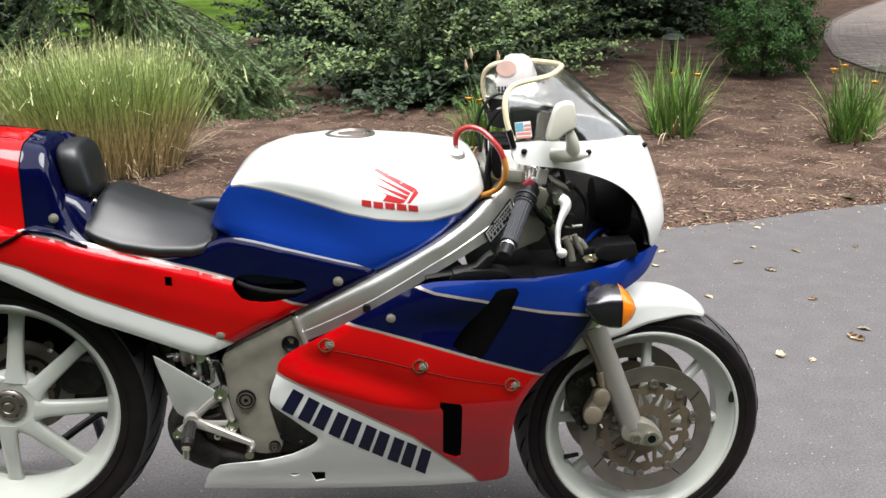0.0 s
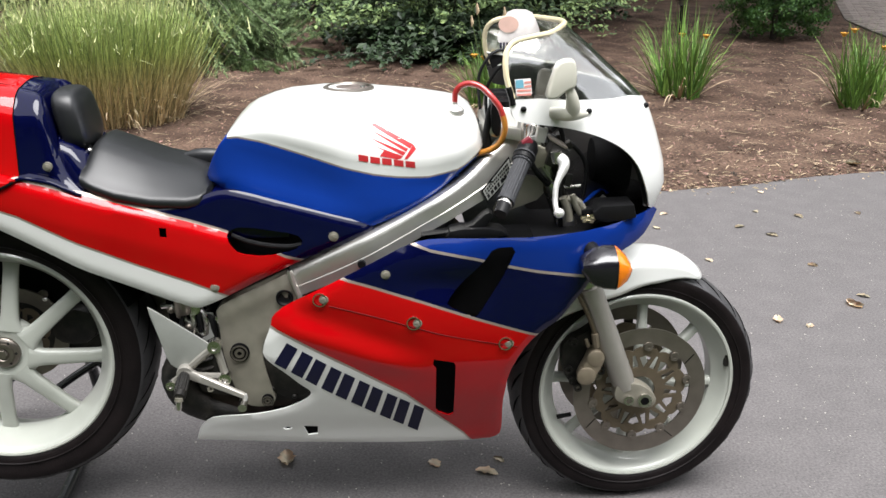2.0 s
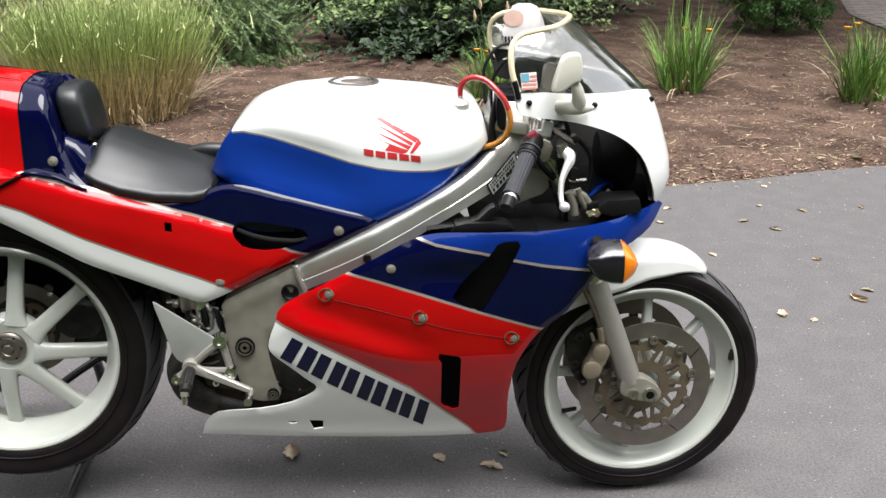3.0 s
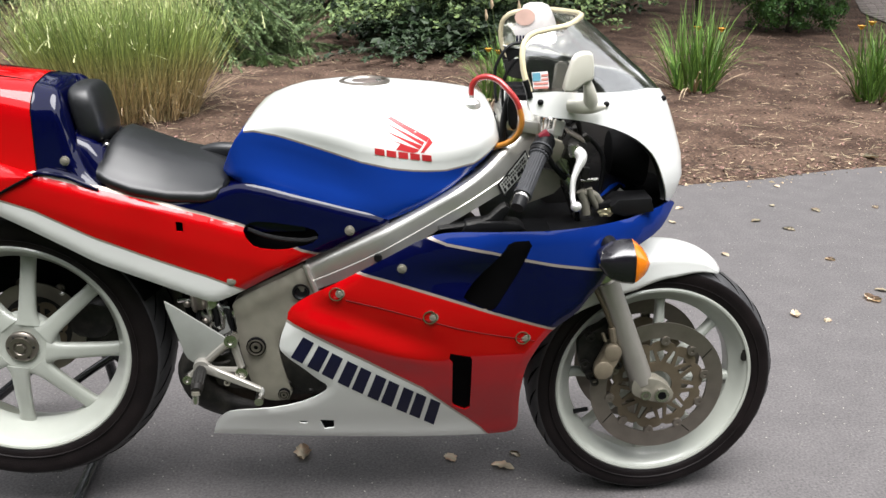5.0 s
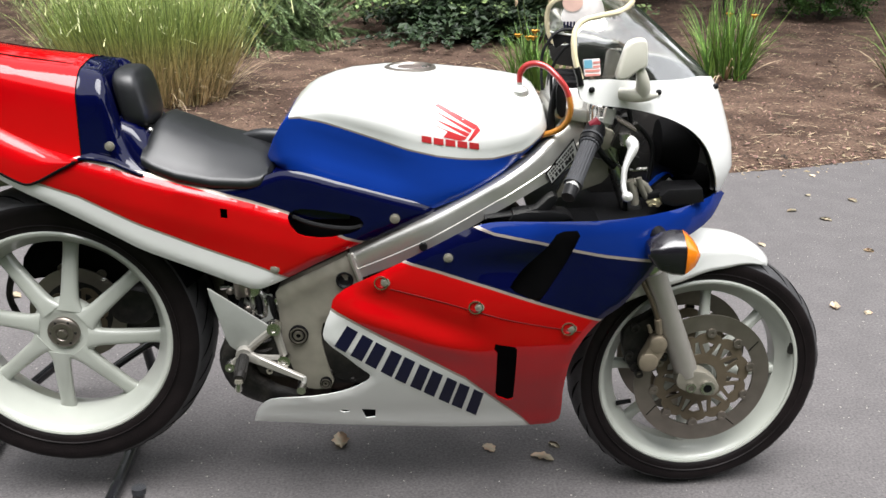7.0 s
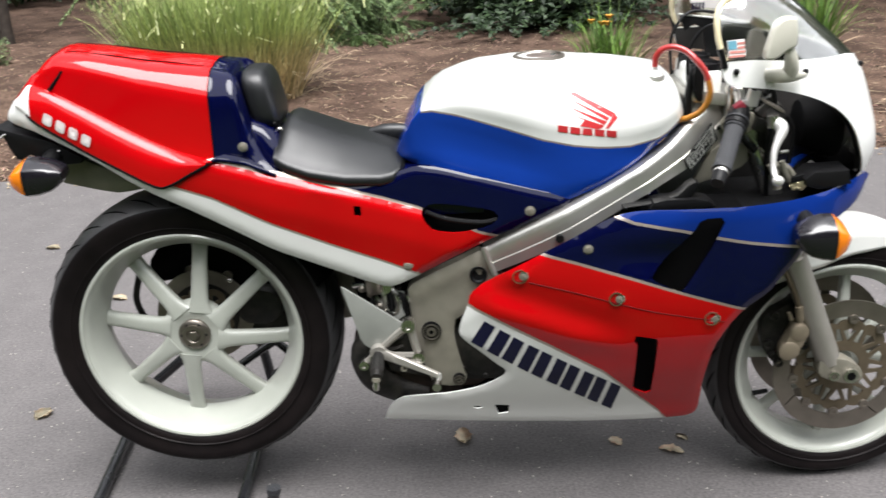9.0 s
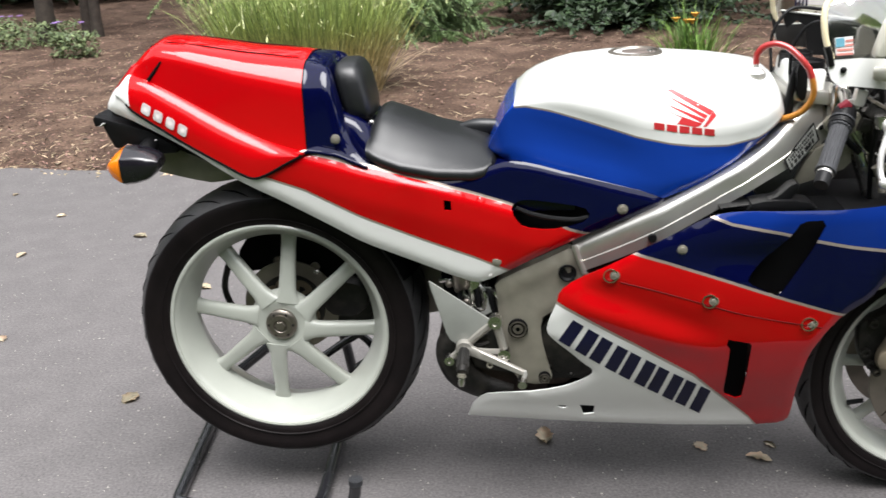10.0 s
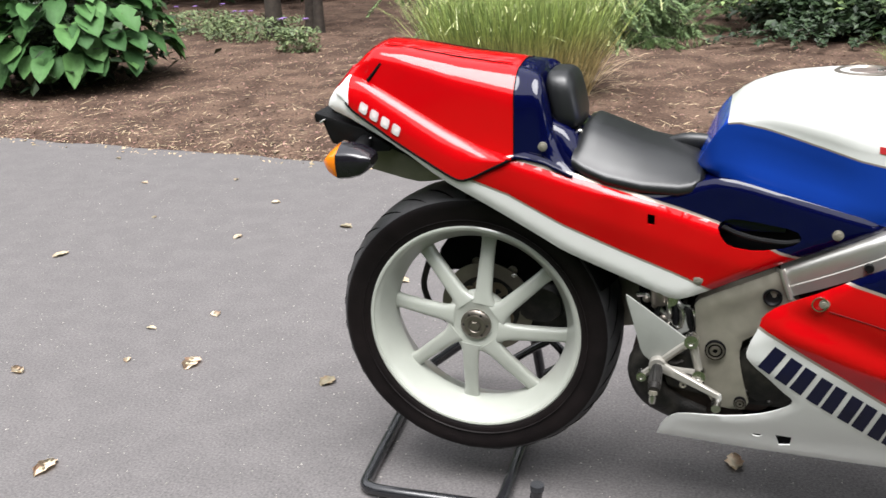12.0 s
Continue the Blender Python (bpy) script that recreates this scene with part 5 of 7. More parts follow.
box(bm, (.500, -.150, .800), (.514, -.136, .826), .002, (0, 10, 0))
part("wiring_connector", bm, M["dark_metal"], bike)
for p, r, m in (([(.470, -.14, .885), (.484, -.13, .86), (.488, -.12, .82), (.500, -.12, .78)], .007, "dark_metal"), ([(.49, -.12, .905), (.505, -.11, .86), (.498, -.11, .80), (.51, -.12, .75)], .009, "dark_metal"),
                ([(.46, -.10, .90), (.52, -.09, .88), (.56, -.08, .83), (.55, -.09, .76)], .005, "black"), ([(.43, -.12, .88), (.46, -.13, .83), (.49, -.12, .79), (.54, -.11, .79)], .0045, "steel"),
                ([(.42, -.13, .87), (.44, -.14, .83), (.47, -.13, .80)], .006, "black")):
    part("hose", tube(p, r, 10, 2), M[m], bike)
bm = bmesh.new()
sweep(bm, [(.44, -.06, .93), (.47, -.10, .90), (.50, -.09, .83), (.49, -.12, .76), (.54, -.10, .73), (.60, -.06, .76)], .008, 8, 2)
part("wiring_loom", fixed_normals(bm), M["matte"], bike)
# added dark sheet on the centre plane, closing the view through the nose
bm = bmesh.new()
prism(bm, smooth_line([(.41, .70), (.62, .70), (.66, .80), (.64, .90), (.54, .955), (.44, .955), (.43, .85)]), .01, .03, .003)
part("inner_shield", bm, M["liner"], bike)
bm = bmesh.new()
prism(bm, smooth_line([(.56, .70), (.69, .712), (.712, .735), (.70, .76), (.60, .745)]), -.095, .095, .006)
for v in bm.verts:
    v.co.y *= interp(v.co.x, (.60, .66, .715), (1, 1, .6))
part("nose_tray", bm, M["matte"], bike)
bm = bmesh.new()
prism(bm, smooth_line([(.18, .716), (.30, .732), (.338, .768), (.352, .758), (.33, .728), (.30, .712)]), -.205, -.17, .005)
part("side_duct", bm, M["black"], bike)
bm = bmesh.new()
prism(bm, smooth_line([(.265, .735), (.36, .735), (.385, .715), (.25, .712)]), -.215, -.165, .005)
part("fuse_box", bm, M["black"], bike)

# ---- engine, rear arm, foot controls ----
bm = bmesh.new()
prism(bm, smooth_line([(-.27, .31), (.30, .30), (.36, .42), (.34, .66), (.10, .70), (-.06, .60), (-.20, .56), (-.30, .42)]), -.112, .112, .02)
engine = part("engine", bm, M["dark_metal"], bike, "dark metal engine block")
bm = lathe(bmesh.new(), [(0, -.135), (.060, -.135), (.072, -.129), (.078, -.10)], (-.07, 0, .40), 32)
part("clutch_cover", bm, M["dark_metal"], engine)
for k in range(8):
    a = k * math.pi / 4
    part("cover_bolt", ball(turned((-.07, 0, .40), .066, a, -.133), (.006, .006, .006), 8, 6), M["dark_metal"], engine)
bm = tube([(-.30, -.10, .43), (-.33, -.10, .38), (-.31, -.10, .32), (-.26, -.09, .285), (-.20, -.08, .27)], [.028, .034, .034, .03, .028], 14, 2)
part("exhaust_pipe", bm, M["dark_metal"], bike)
for k in range(6):
    bm = tube([(-.29 + .015 * k, -.12, .56 - .01 * k), (-.27 + .012 * k, -.13, .52), (-.28 + .016 * k, -.12, .47)], .006, 8, 1)
    part("hydraulic_hose", bm, M["black" if k % 2 else "steel"], bike)
bm = lathe(bmesh.new(), [(0, -.02), (.016, -.02), (.018, -.012), (.018, .02), (0, .02)], (-.272, -.115, .545), 18)
part("brake_cylinder", bm, M["steel"], bike)
bm = bmesh.new()
prism(bm, smooth_line([(-.65, .33), (-.22, .40), (-.20, .50), (-.30, .53), (-.66, .50), (-.70, .416)]), .085, .145, .02)
part("swing_arm", bm, M["cast"], bike, "single cast swing arm")
bm = lathe(bmesh.new(), [(0, .05), (.085, .05), (.09, .06), (.09, .125), (.07, .15), (0, .15)], REAR, 36)
part("axle_carrier", bm, M["dark_metal"], bike)
brake(REAR, .052, -1, rear, .110, .078, 8)
bm = bmesh.new()
prism(bm, smooth_line([(-.62, .40), (-.56, .39), (-.52, .42), (-.53, .47), (-.58, .485), (-.63, .45)]), .03, .08, .01)
part("rear_caliper", bm, M["dark_metal"], bike)
for p in ([(-.86, .10, .50), (-.88, .10, .44), (-.86, .10, .38), (-.82, .10, .35)], [(-.55, .10, .36), (-.48, .10, .38), (-.40, .10, .41)], [(-.66, .10, .33), (-.50, .10, .345), (-.40, .10, .36)]):
    part("chain_run", tube(p, .008, 8, 2), M["dark_metal"], bike)
bm = lathe(bmesh.new(), [(.095, .098), (.105, .098), (.105, .104), (.095, .104)], REAR, 48, closed=True)
part("sprocket", bm, M["disc"], bike)
bm = bmesh.new()
prism(bm, smooth_line([(-.350, .43), (-.350, .356), (-.340, .325), (-.318, .290), (-.274, .264), (-.10, .272), (-.03, .33), (-.05, .47), (-.28, .50)], 2), -.098, .10, .018)
part("engine_sump", fixed_normals(bm), M["sump"], engine, "dark rust-brown lower engine casing", 50)
bm = bmesh.new()
prism(bm, [(-.258, .535), (-.232, .530), (-.233, .476), (-.258, .462), (-.262, .470), (-.244, .482), (-.244, .520)], -.128, -.122, .001)
part("shock_bracket", bm, M["grey_plate"], bike)
for p, r in (([(-.338, -.12, .545), (-.318, -.125, .550), (-.300, -.125, .535), (-.290, -.125, .515), (-.276, -.125, .505)], .006), ([(-.276, -.125, .508), (-.268, -.125, .488), (-.254, -.125, .480), (-.248, -.125, .492), (-.250, -.122, .52)], .0045)):
    part("brake_pipe", tube(p, r, 8, 2), M["steel"], bike)
for x, z in ((-.318, .540), (-.300, .528), (-.284, .500)):
    part("pipe_joint", ball((x, -.128, z), (.009, .007, .008), 10, 6), M["disc"], bike)
bm = bmesh.new()
prism(bm, smooth_line([(-.345, .575), (-.215, .555), (-.19, .34), (-.29, .30), (-.325, .42)]), -.085, .06, .01)
part("shock_shroud", bm, M["matte"], bike)
for k in range(7):
    z = .40 + k * .022
    ring = [(-.272 + .030 * math.cos(a), -.105 + .016 * math.sin(a), z + .004 * math.sin(a)) for a in (j * 2 * math.pi / 12 for j in range(13))]
    part("shock_coil", tube(ring, .0042, 6, 0), M["dark_metal"], bike)
bm = lathe(bmesh.new(), [(0, .034), (.016, .034), (.019, .030), (.019, -.030), (.016, -.034), (0, -.034)], (-.292, -.128, .566), 20, "z")
part("fluid_reservoir", bm, M["disc"], bike, "dull grey fluid reservoir")
part("fluid_hose", tube([(-.292, -.128, .535), (-.300, -.135, .50), (-.280, -.14, .46), (-.262, -.14, .43)], .005, 8, 2), M["black"], bike)
bm = bmesh.new()
prism(bm, smooth_line([(-.832, .530), (-.80, .575), (-.722, .60), (-.639, .585), (-.56, .515), (-.505, .44), (-.49, .38), (-.51, .36), (-.64, .345), (-.68, .40), (-.70, .475), (-.75, .495), (-.82, .485)]), .0815, .152, .008)
part("arm_guard", fixed_normals(bm), M["matte"], bike, "black guard on the swing arm")
bm = bmesh.new()
prism(bm, smooth_line([(-.630, .436), (-.58, .452), (-.53, .436), (-.512, .39), (-.535, .352), (-.60, .345), (-.640, .365), (-.645, .41)]), .070, .081, .006)
boss_plate = part("caliper_plate", fixed_normals(bm), M["dark_metal"], bike, "dark caliper mounting plate")
bm = lathe(bmesh.new(), [(0, .062), (.007, .062), (.008, .058), (.013, .058), (.017, .062), (.019, .072)], (-.581, 0, .405), 20)
part("plate_bolt", bm, M["cap_plate"], boss_plate)
bm = lathe(bmesh.new(), [(0, .064), (.012, .064), (.014, .072)], (-.632, 0, .352), 16)
part("plate_bolt", bm, M["matte"], boss_plate)
part("sensor_cable", tube([(-.815, .09, .512), (-.78, .09, .540), (-.73, .09, .572), (-.69, .09, .585)], .0025, 6, 2), M["dark_metal"], bike)
# small steel bead standing for a bright glint behind the spokes
part("hose_clip", ball((-.638, .05, .499), (.008, .004, .005), 10, 6), M["steel"], bike)
# hugger over the rear tyre
rings = []
for k in range(15):
    a = radians(22 + 68 * k / 14)
    rings.append([turned(REAR, .340 - .03 * abs(q / 4) ** 3, a, .088 * q / 4) for q in range(-4, 5)])
hugger = part("inner_mudguard", fixed_normals(loft(bmesh.new(), rings, False, False)), M["matte"], bike)
hugger.modifiers.new("shell", "SOLIDIFY").thickness = .003

bm = bmesh.new()
prism(bm, smooth_line([(-.357, .567), (-.345, .560), (-.245, .488), (-.232, .478), (-.250, .452), (-.290, .428), (-.303, .424), (-.322, .440), (-.335, .49)], 1), -.176, -.170, .0015)
heel = part("heel_plate", bm, M["grey_plate"], bike, "grey heel guard plate")
bm = bmesh.new()
for p in ([(-.223, -.172, .474), (-.255, -.174, .450), (-.290, -.176, .418), (-.318, -.176, .392)], [(-.224, -.172, .478), (-.215, -.172, .440), (-.207, -.172, .404)], [(-.207, -.172, .404), (-.25, -.172, .406), (-.290, -.176, .414)]):
    sweep(bm, p, [.012] + [.0105] * (len(p) - 1), 8, 1, .7)
rearset = part("footrest_bracket", fixed_normals(bm), M["slider"], bike, "cast alloy footrest bracket")
for x, z, r in ((-.224, .478, .014), (-.207, .404, .013), (-.320, .392, .010), (-.292, .412, .013)):
    bm = lathe(bmesh.new(), [(0, -.006), (r * .5, -.006), (r * .55, -.010), (r, -.010), (r, .012)], (x, -.178, z), 18)
    part("bracket_bolt", bm, M["steel"], rearset)
bm = tube([(-.289, -.185, .419), (-.2885, -.20, .415), (-.288, -.245, .404), (-.288, -.258, .401)], [.010, .0122, .0128, .0108], 14, 0)
peg = part("footpeg", bm, M["dark_metal"], bike, "ribbed dark alloy footpeg with a steel tip")
for k in range(6):
    a = math.pi * (.15 + .14 * k)
    dx, dz = .0122 * math.cos(a), .0120 * math.sin(a)
    part("peg_rib", tube([(-.2885 + dx, -.202, .4145 + dz), (-.288 + dx * 1.06, -.246, .4038 + dz * 1.06)], .0017, 6, 0), M["dark_metal"], peg)
bm = tube([(-.289, -.254, .398), (-.290, -.257, .390), (-.2905, -.257, .381), (-.2905, -.257, .374)], [.0055, .0058, .0072, .0060], 12, 1)
part("peg_feeler", bm, M["steel"], peg)
part("feeler_nut", tube([(-.289, -.2545, .4005), (-.2895, -.256, .3925)], .0092, 8, 0), M["cast"], peg)
rings = []
for k in range(12):
    t = k / 11
    c = Vector((-.284, -.186, .421)).lerp(Vector((-.169, -.196, .371)), t)
    h, d = .0105 - .0048 * t, .006
    up = Vector((.40, 0, .917))
    rings.append([c + up * (h * v) + Vector((0, d * u, 0)) for u, v in ((-1, -.7), (-.6, -1), (.6, -1), (1, -.7), (1, .7), (.6, 1), (-.6, 1), (-1, .7))])
pedal = part("brake_pedal", fixed_normals(loft(bmesh.new(), rings)), M["slider"], bike, "satin alloy brake pedal", 40)
part("pedal_tip", tube([(-.171, -.182, .353), (-.171, -.214, .350)], .0092, 14, 0), M["steel"], pedal)
part("tip_arm", tube([(-.168, -.194, .372), (-.166, -.194, .364), (-.170, -.192, .354)], .006, 8, 1), M["bright_alloy"], pedal)
part("pedal_eye", lathe(bmesh.new(), [(.0035, -.004), (.0035, .004), (.0068, .004), (.0068, -.004)], (-.237, -.190, .386), 14, closed=True), M["cast"], pedal)
part("pedal_pivot", lathe(bmesh.new(), [(0, -.010), (.007, -.010), (.008, -.006), (.0165, -.006), (.018, .0), (.018, .014)], (-.288, -.186, .420), 22), M["slider"], pedal)

# ---- paddock stand ----
stand = thing("paddock_stand", "black enamelled tubular rear paddock stand on the asphalt", "paddock stand", (-.8, 0, 0))


def stand_part(name, pts, r, mat="stand", label=""):
    bm = tube([(x + .8, y, z) for x, y, z in pts], r, 12, 3)
    return part(name, bm, M[mat], stand, label)


stand_part("base_tube", [(-1.012, .42, .03), (-.995, .20, .022), (-.974, -.10, .018), (-.968, -.152, .018), (-.925, -.165, .018), (-.70, -.165, .018), (-.642, -.165, .018), (-.632, -.13, .018), (-.643, .10, .020), (-.655, .42, .03)], .0145)
stand_part("lift_arm", [(-1.012, .42, .03), (-.80, .42, .20), (-.704, .30, .40), (-.704, .17, .416)], .014)
stand_part("lift_arm", [(-.655, .42, .03), (-.68, .42, .20), (-.704, .30, .38)], .014)
stand_part("axle_pin", [(-.704, .14, .416), (-.704, .19, .416)], .022, "steel")
stand_part("post", [(-.640, -.160, .018), (-.590, -.172, .020), (-.556, -.180, .030), (-.545, -.183, .062), (-.541, -.183, .096)], .0135)
stand_part("post_cap", [(-.5412, -.183, .090), (-.5405, -.183, .103)], .0155, "grip")
stand_part("hook_bar", [(-.70, .20, .195), (-.64, .20, .238), (-.585, .20, .272)], .010)
stand_part("hook", [(-.585, .20, .272), (-.552, .20, .240), (-.556, .20, .205), (-.60, .20, .176)], .010)
# ---- ground ----
rng = random.Random(4)
M["asphalt"] = material("asphalt", (.0925, .0862, .0862), .88, 0, 0, .32, 150, .4, 240, second=(.122, .1135, .113), second_scale=9, second_mix=.35, spec=.3)
M["mulch"] = material("bark_mulch", (.048, .029, .0205), .95, 0, 0, .6, 70, 1., 140, second=(.104, .067, .048), second_scale=3.2, second_mix=.85, spec=.2)
M["chip"] = material("bark_chip", (.138, .089, .065), .9, 0, 0, .3, 60, island=.9)
M["straw"] = material("dry_straw", (.36, .28, .18), .85, 0, 0, .2, 60, island=.4)
M["grit"] = material("pale_grit", (0.276, 0.258, 0.234), .8, 0, 0, .2, 90, island=.4)
M["litter"] = material("dry_leaf", (0.468, 0.414, 0.3), .75, 0, 0, .25, 60, .3, 300, per_object=.4, second=(.30, .165, .095), second_scale=30, second_mix=.6)
M["paver"] = material("clay_paver", (0.216, 0.18, 0.162), .85, 0, 0, .2, 40, .3, 150, per_object=.18)
M["paver_far"] = material("clay_paver_far", (0.216, 0.18, 0.162), .85, 0, 0, .2, 40, .3, 150, island=.18)
M["joint"] = material("paver_joint", (0.096, 0.084, 0.072), .95, 0, 0, .2, 40)
# dark tone for the added near grass that the paint reflects
M["unseen_grass"] = material("unseen_dark_grass", (.020, .030, .011), .95, 0, 0, .4, 9, .5, 60, spec=.05)
# bright base colour carries the sunlight on the far lawn
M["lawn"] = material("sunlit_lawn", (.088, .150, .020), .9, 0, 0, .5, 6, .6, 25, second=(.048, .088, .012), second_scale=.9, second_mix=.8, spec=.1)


def sheet(name, xs, ys, height, mat, label, cut=None):
    bm = bmesh.new()
    rows = [[bm.verts.new((x, y, height(x, y))) for y in ys] for x in xs]
    for i in range(len(xs) - 1):
        for j in range(len(ys) - 1):
            bm.faces.new([rows[i][j], rows[i + 1][j], rows[i + 1][j + 1], rows[i][j + 1]])
    ob = new(name, finish(bm, name, mat))
    return tagged(ob, label, "ground", kind="structure")


sheet("ground", [-200, -12, 12, 200], [-200, -8, 3, 200], lambda x, y: 0, M["asphalt"], "grey weathered asphalt drive strewn with dry leaves")


def bed_edge(x):
    return interp(x, (-14, -4.7, -3.8, -3, -2.3, -.5, 1.5, 1.9, 2.25, 2.8, 4.5, 14), (5.2, 3.02, 2.90, 2.80, 2.70, 2.62, 2.60, 2.65, 2.79, 2.91, 3.3, 6.0)) + .035 * noise.noise((x * 3, 0, 0)) + .015 * noise.noise((x * 14, 1, 0))


bm = bmesh.new()
xs = list(np.linspace(-14, -5, 40)) + list(np.linspace(-4.9, 5, 200)) + list(np.linspace(5.1, 16, 40))
steps = [0, .012, .03, .06, .1, .15, .2, .27, .34, .42, .5, .6, .7, .8, .9, 1, 1.15, 1.3, 1.5, 1.7, 1.9, 2.1, 2.4, 2.7, 3, 3.5, 4, 4.5, 5, 6, 7, 8, 10, 13, 18, 24]


def bed_z(x, y):
    d = y - bed_edge(x)
    lift = .032 * min(1, max(0, d) / .12) ** .6
    return -.004 + lift + (min(1, max(0, d) / .1)) * (.022 * noise.noise((x * 2.2, y * 2.2, 0)) + .012 * noise.noise((x * 9, y * 9, 3)) + .006 * noise.noise((x * 30, y * 30, 5))) + .012 * min(1, max(0, d - .3))


rows = [[bm.verts.new((x, bed_edge(x) + d, bed_z(x, bed_edge(x) + d))) for d in steps] for x in xs]
for i in range(len(xs) - 1):
    for j in range(len(steps) - 1):
        bm.faces.new([rows[i][j], rows[i + 1][j], rows[i + 1][j + 1], rows[i][j + 1]])
tagged(new("mulch_bed", finish(bm, "mulch_bed", M["mulch"])), "brown bark mulch bed with an uneven edge", "ground", kind="structure")


def flakes(name, spots, long, mat, label, category, thin=.35, wild=.6, kind="stuff"):
    """Many small folded slivers as one mesh."""
    verts, faces = [], []
    for x, y, z in spots:
        L = rng.uniform(*long)
        w = L * rng.uniform(thin * .5, thin * 1.3)
        m = Euler((rng.uniform(-wild, wild), rng.uniform(-wild, wild), rng.uniform(0, 6.3))).to_matrix()
        k = len(verts)
        for p in ((-L / 2, 0, 0), (-L * .1, w / 2, w * .3), (L / 2, 0, w * .1), (L * .1, -w / 2, w * .25), (0, 0, w * .5)):
            verts.append(tuple(Vector((x, y, z + .004)) + m @ Vector(p)))
        faces += [(k, k + 4, k + 1), (k + 1, k + 4, k + 2), (k + 2, k + 4, k + 3), (k + 3, k + 4, k)]
    me = bpy.data.meshes.new(name)
    me.from_pydata(verts, [], faces)
    me.materials.append(mat)
    return tagged(new(name, me), label, category, kind=kind)


def bed_spots(n, x0, x1, d0, d1, power=1.6):
    out = []
    for _ in range(n):
        x = rng.uniform(x0, x1)
        y = bed_edge(x) + d0 + (d1 - d0) * rng.random() ** power
        out.append((x, y, bed_z(x, y)))
    return out


flakes("bark_chips", bed_spots(34000, -6.5, 6.5, .0, 7), (.008, .038), M["chip"], "scattered dark bark chips over the bed", "mulch")
flakes("dry_straw", bed_spots(7500, -6, 6, .0, 4.5), (.014, .080), M["straw"], "pale dry straw and twigs on the bed", "straw", .10, .25)
flakes("straw_stalks", bed_spots(220, -5.5, 5.5, .0, 3.5), (.08, .22), M["straw"], "long pale straw stalks on the bed", "straw", .035, .12)
flakes("edge_debris", bed_spots(700, -6, 6, -.12, .12, 1), (.008, .035), M["straw"], "pale debris along the edge of the drive", "debris", .5)
grit = [(rng.uniform(-4, 4), rng.uniform(-.6, 2.7), 0) for _ in range(9000)]
flakes("asphalt_grit", [(x, y, -.003) for x, y, _ in grit if y < bed_edge(x)], (.002, .0065), M["grit"], "pale grit lying on the asphalt", "grit", .8, .2)


# ---- loose leaves on the drive ----
def leaf_mesh(k):
    r = random.Random(k)
    bm = bmesh.new()
    L, W = r.uniform(.05, .085), r.uniform(.015, .027)
    curl, bend = r.uniform(.05, .40), r.uniform(-.5, .3)
    rows = []
    for i in range(9):
        t = i / 8
        w = W * math.sin(math.pi * min(1, t * .92 + .06)) ** .8 * (1 + .22 * math.sin(i * 2.4 + k))
        row = []
        for j in range(-2, 3):
            u = j / 2
            row.append(bm.verts.new((L * (t - .5), w * u * (1 - .3 * curl * abs(u)), .006 + curl * W * u * u + bend * L * (t - .5) ** 2 + r.uniform(0, .003))))
        rows.append(row)
    for i in range(8):
        for j in range(4):
            bm.faces.new([rows[i][j], rows[i + 1][j], rows[i + 1][j + 1], rows[i][j + 1]])
    lo = min(v.co.z for v in bm.verts)
    for v in bm.verts:
        v.co.z -= lo - .001
    bmesh.ops.solidify(bm, geom=bm.faces[:], thickness=.0008)
    return finish(bm, "dry_leaf", M["litter"], 60)


leaf_meshes = [leaf_mesh(k) for k in range(7)]
LEAVES = [(-1.81, -.24, 1.5), (-1.28, .35, 1.5), (-1.75, .38, 1.5), (-1.87, .74, 1.2), (-2.03, .59, 1), (-2.27, .22, 1.2), (-2.83, 1.17, 1.3), (-2.19, 1.50, 1), (-2.25, 1.98, 1.1), (-1.78, 1.70, 1.2),
          (-2.72, 1.69, .8), (-3.55, 2.63, 1.2), (-.13, .16, 1.4), (-1.97, .36, .7), (-1.33, 1.15, 1.2), (-2.65, 2.80, 1.2), (-2.64, 2.32, .7), (.246, .12, 1.1), (.373, .07, 1.5), (1.46, .97, 1.1),
          (1.68, 2.0, 1), (2.0, 2.14, 1), (1.80, 1.50, 1), (1.78, 1.88, 1), (1.97, 2.54, 1), (1.85, 1.17, 1.2), (1.78, 1.09, 1.5), (1.41, 1.58, .8), (2.29, 2.17, .8), (1.83, 2.22, .8), (1.40, 2.21, .8),
          (1.55, .92, .9), (.41, .13, .9), (1.31, 2.0, .8), (-.72, .25, 1.1), (-.98, .28, .8), (2.62, 2.95, 2.2), (-3.1, 2.2, .8), (-1.0, 1.9, 1), (-.3, 2.2, 1)]
for k, (x, y, size) in enumerate(LEAVES):
    ob = new("dry_leaf", leaf_meshes[k % 7])
    ob.matrix_world = pose(x, y, 0 if y < bed_edge(x) else bed_z(x, y), 0, 0, rng.uniform(0, 360)) @ Matrix.Scale(size * .68, 4)
    tagged(ob, "curled tan dry leaf lying on the drive", "leaf", "fallen leaves")

# ---- brick path at the back ----
path = bmesh.new()
PATH_LINE = ((5.45, 6.6), (5.3, 8.2), (5.55, 9.6), (6.4, 11.8), (7.7, 14.6), (9.6, 17.6), (12.0, 21.0), (15.5, 25.0))


def path_at(s, u):
    """A place s metres along the left edge of the path and u metres to its right, with the heading there."""
    for a, b in zip(PATH_LINE, PATH_LINE[1:]):
        L = math.dist(a, b)
        if s <= L or b == PATH_LINE[-1]:
            dx, dy = (b[0] - a[0]) / L, (b[1] - a[1]) / L
            return a[0] + dx * s + dy * u, a[1] + dy * s - dx * u, math.atan2(dy, dx)
        s -= L


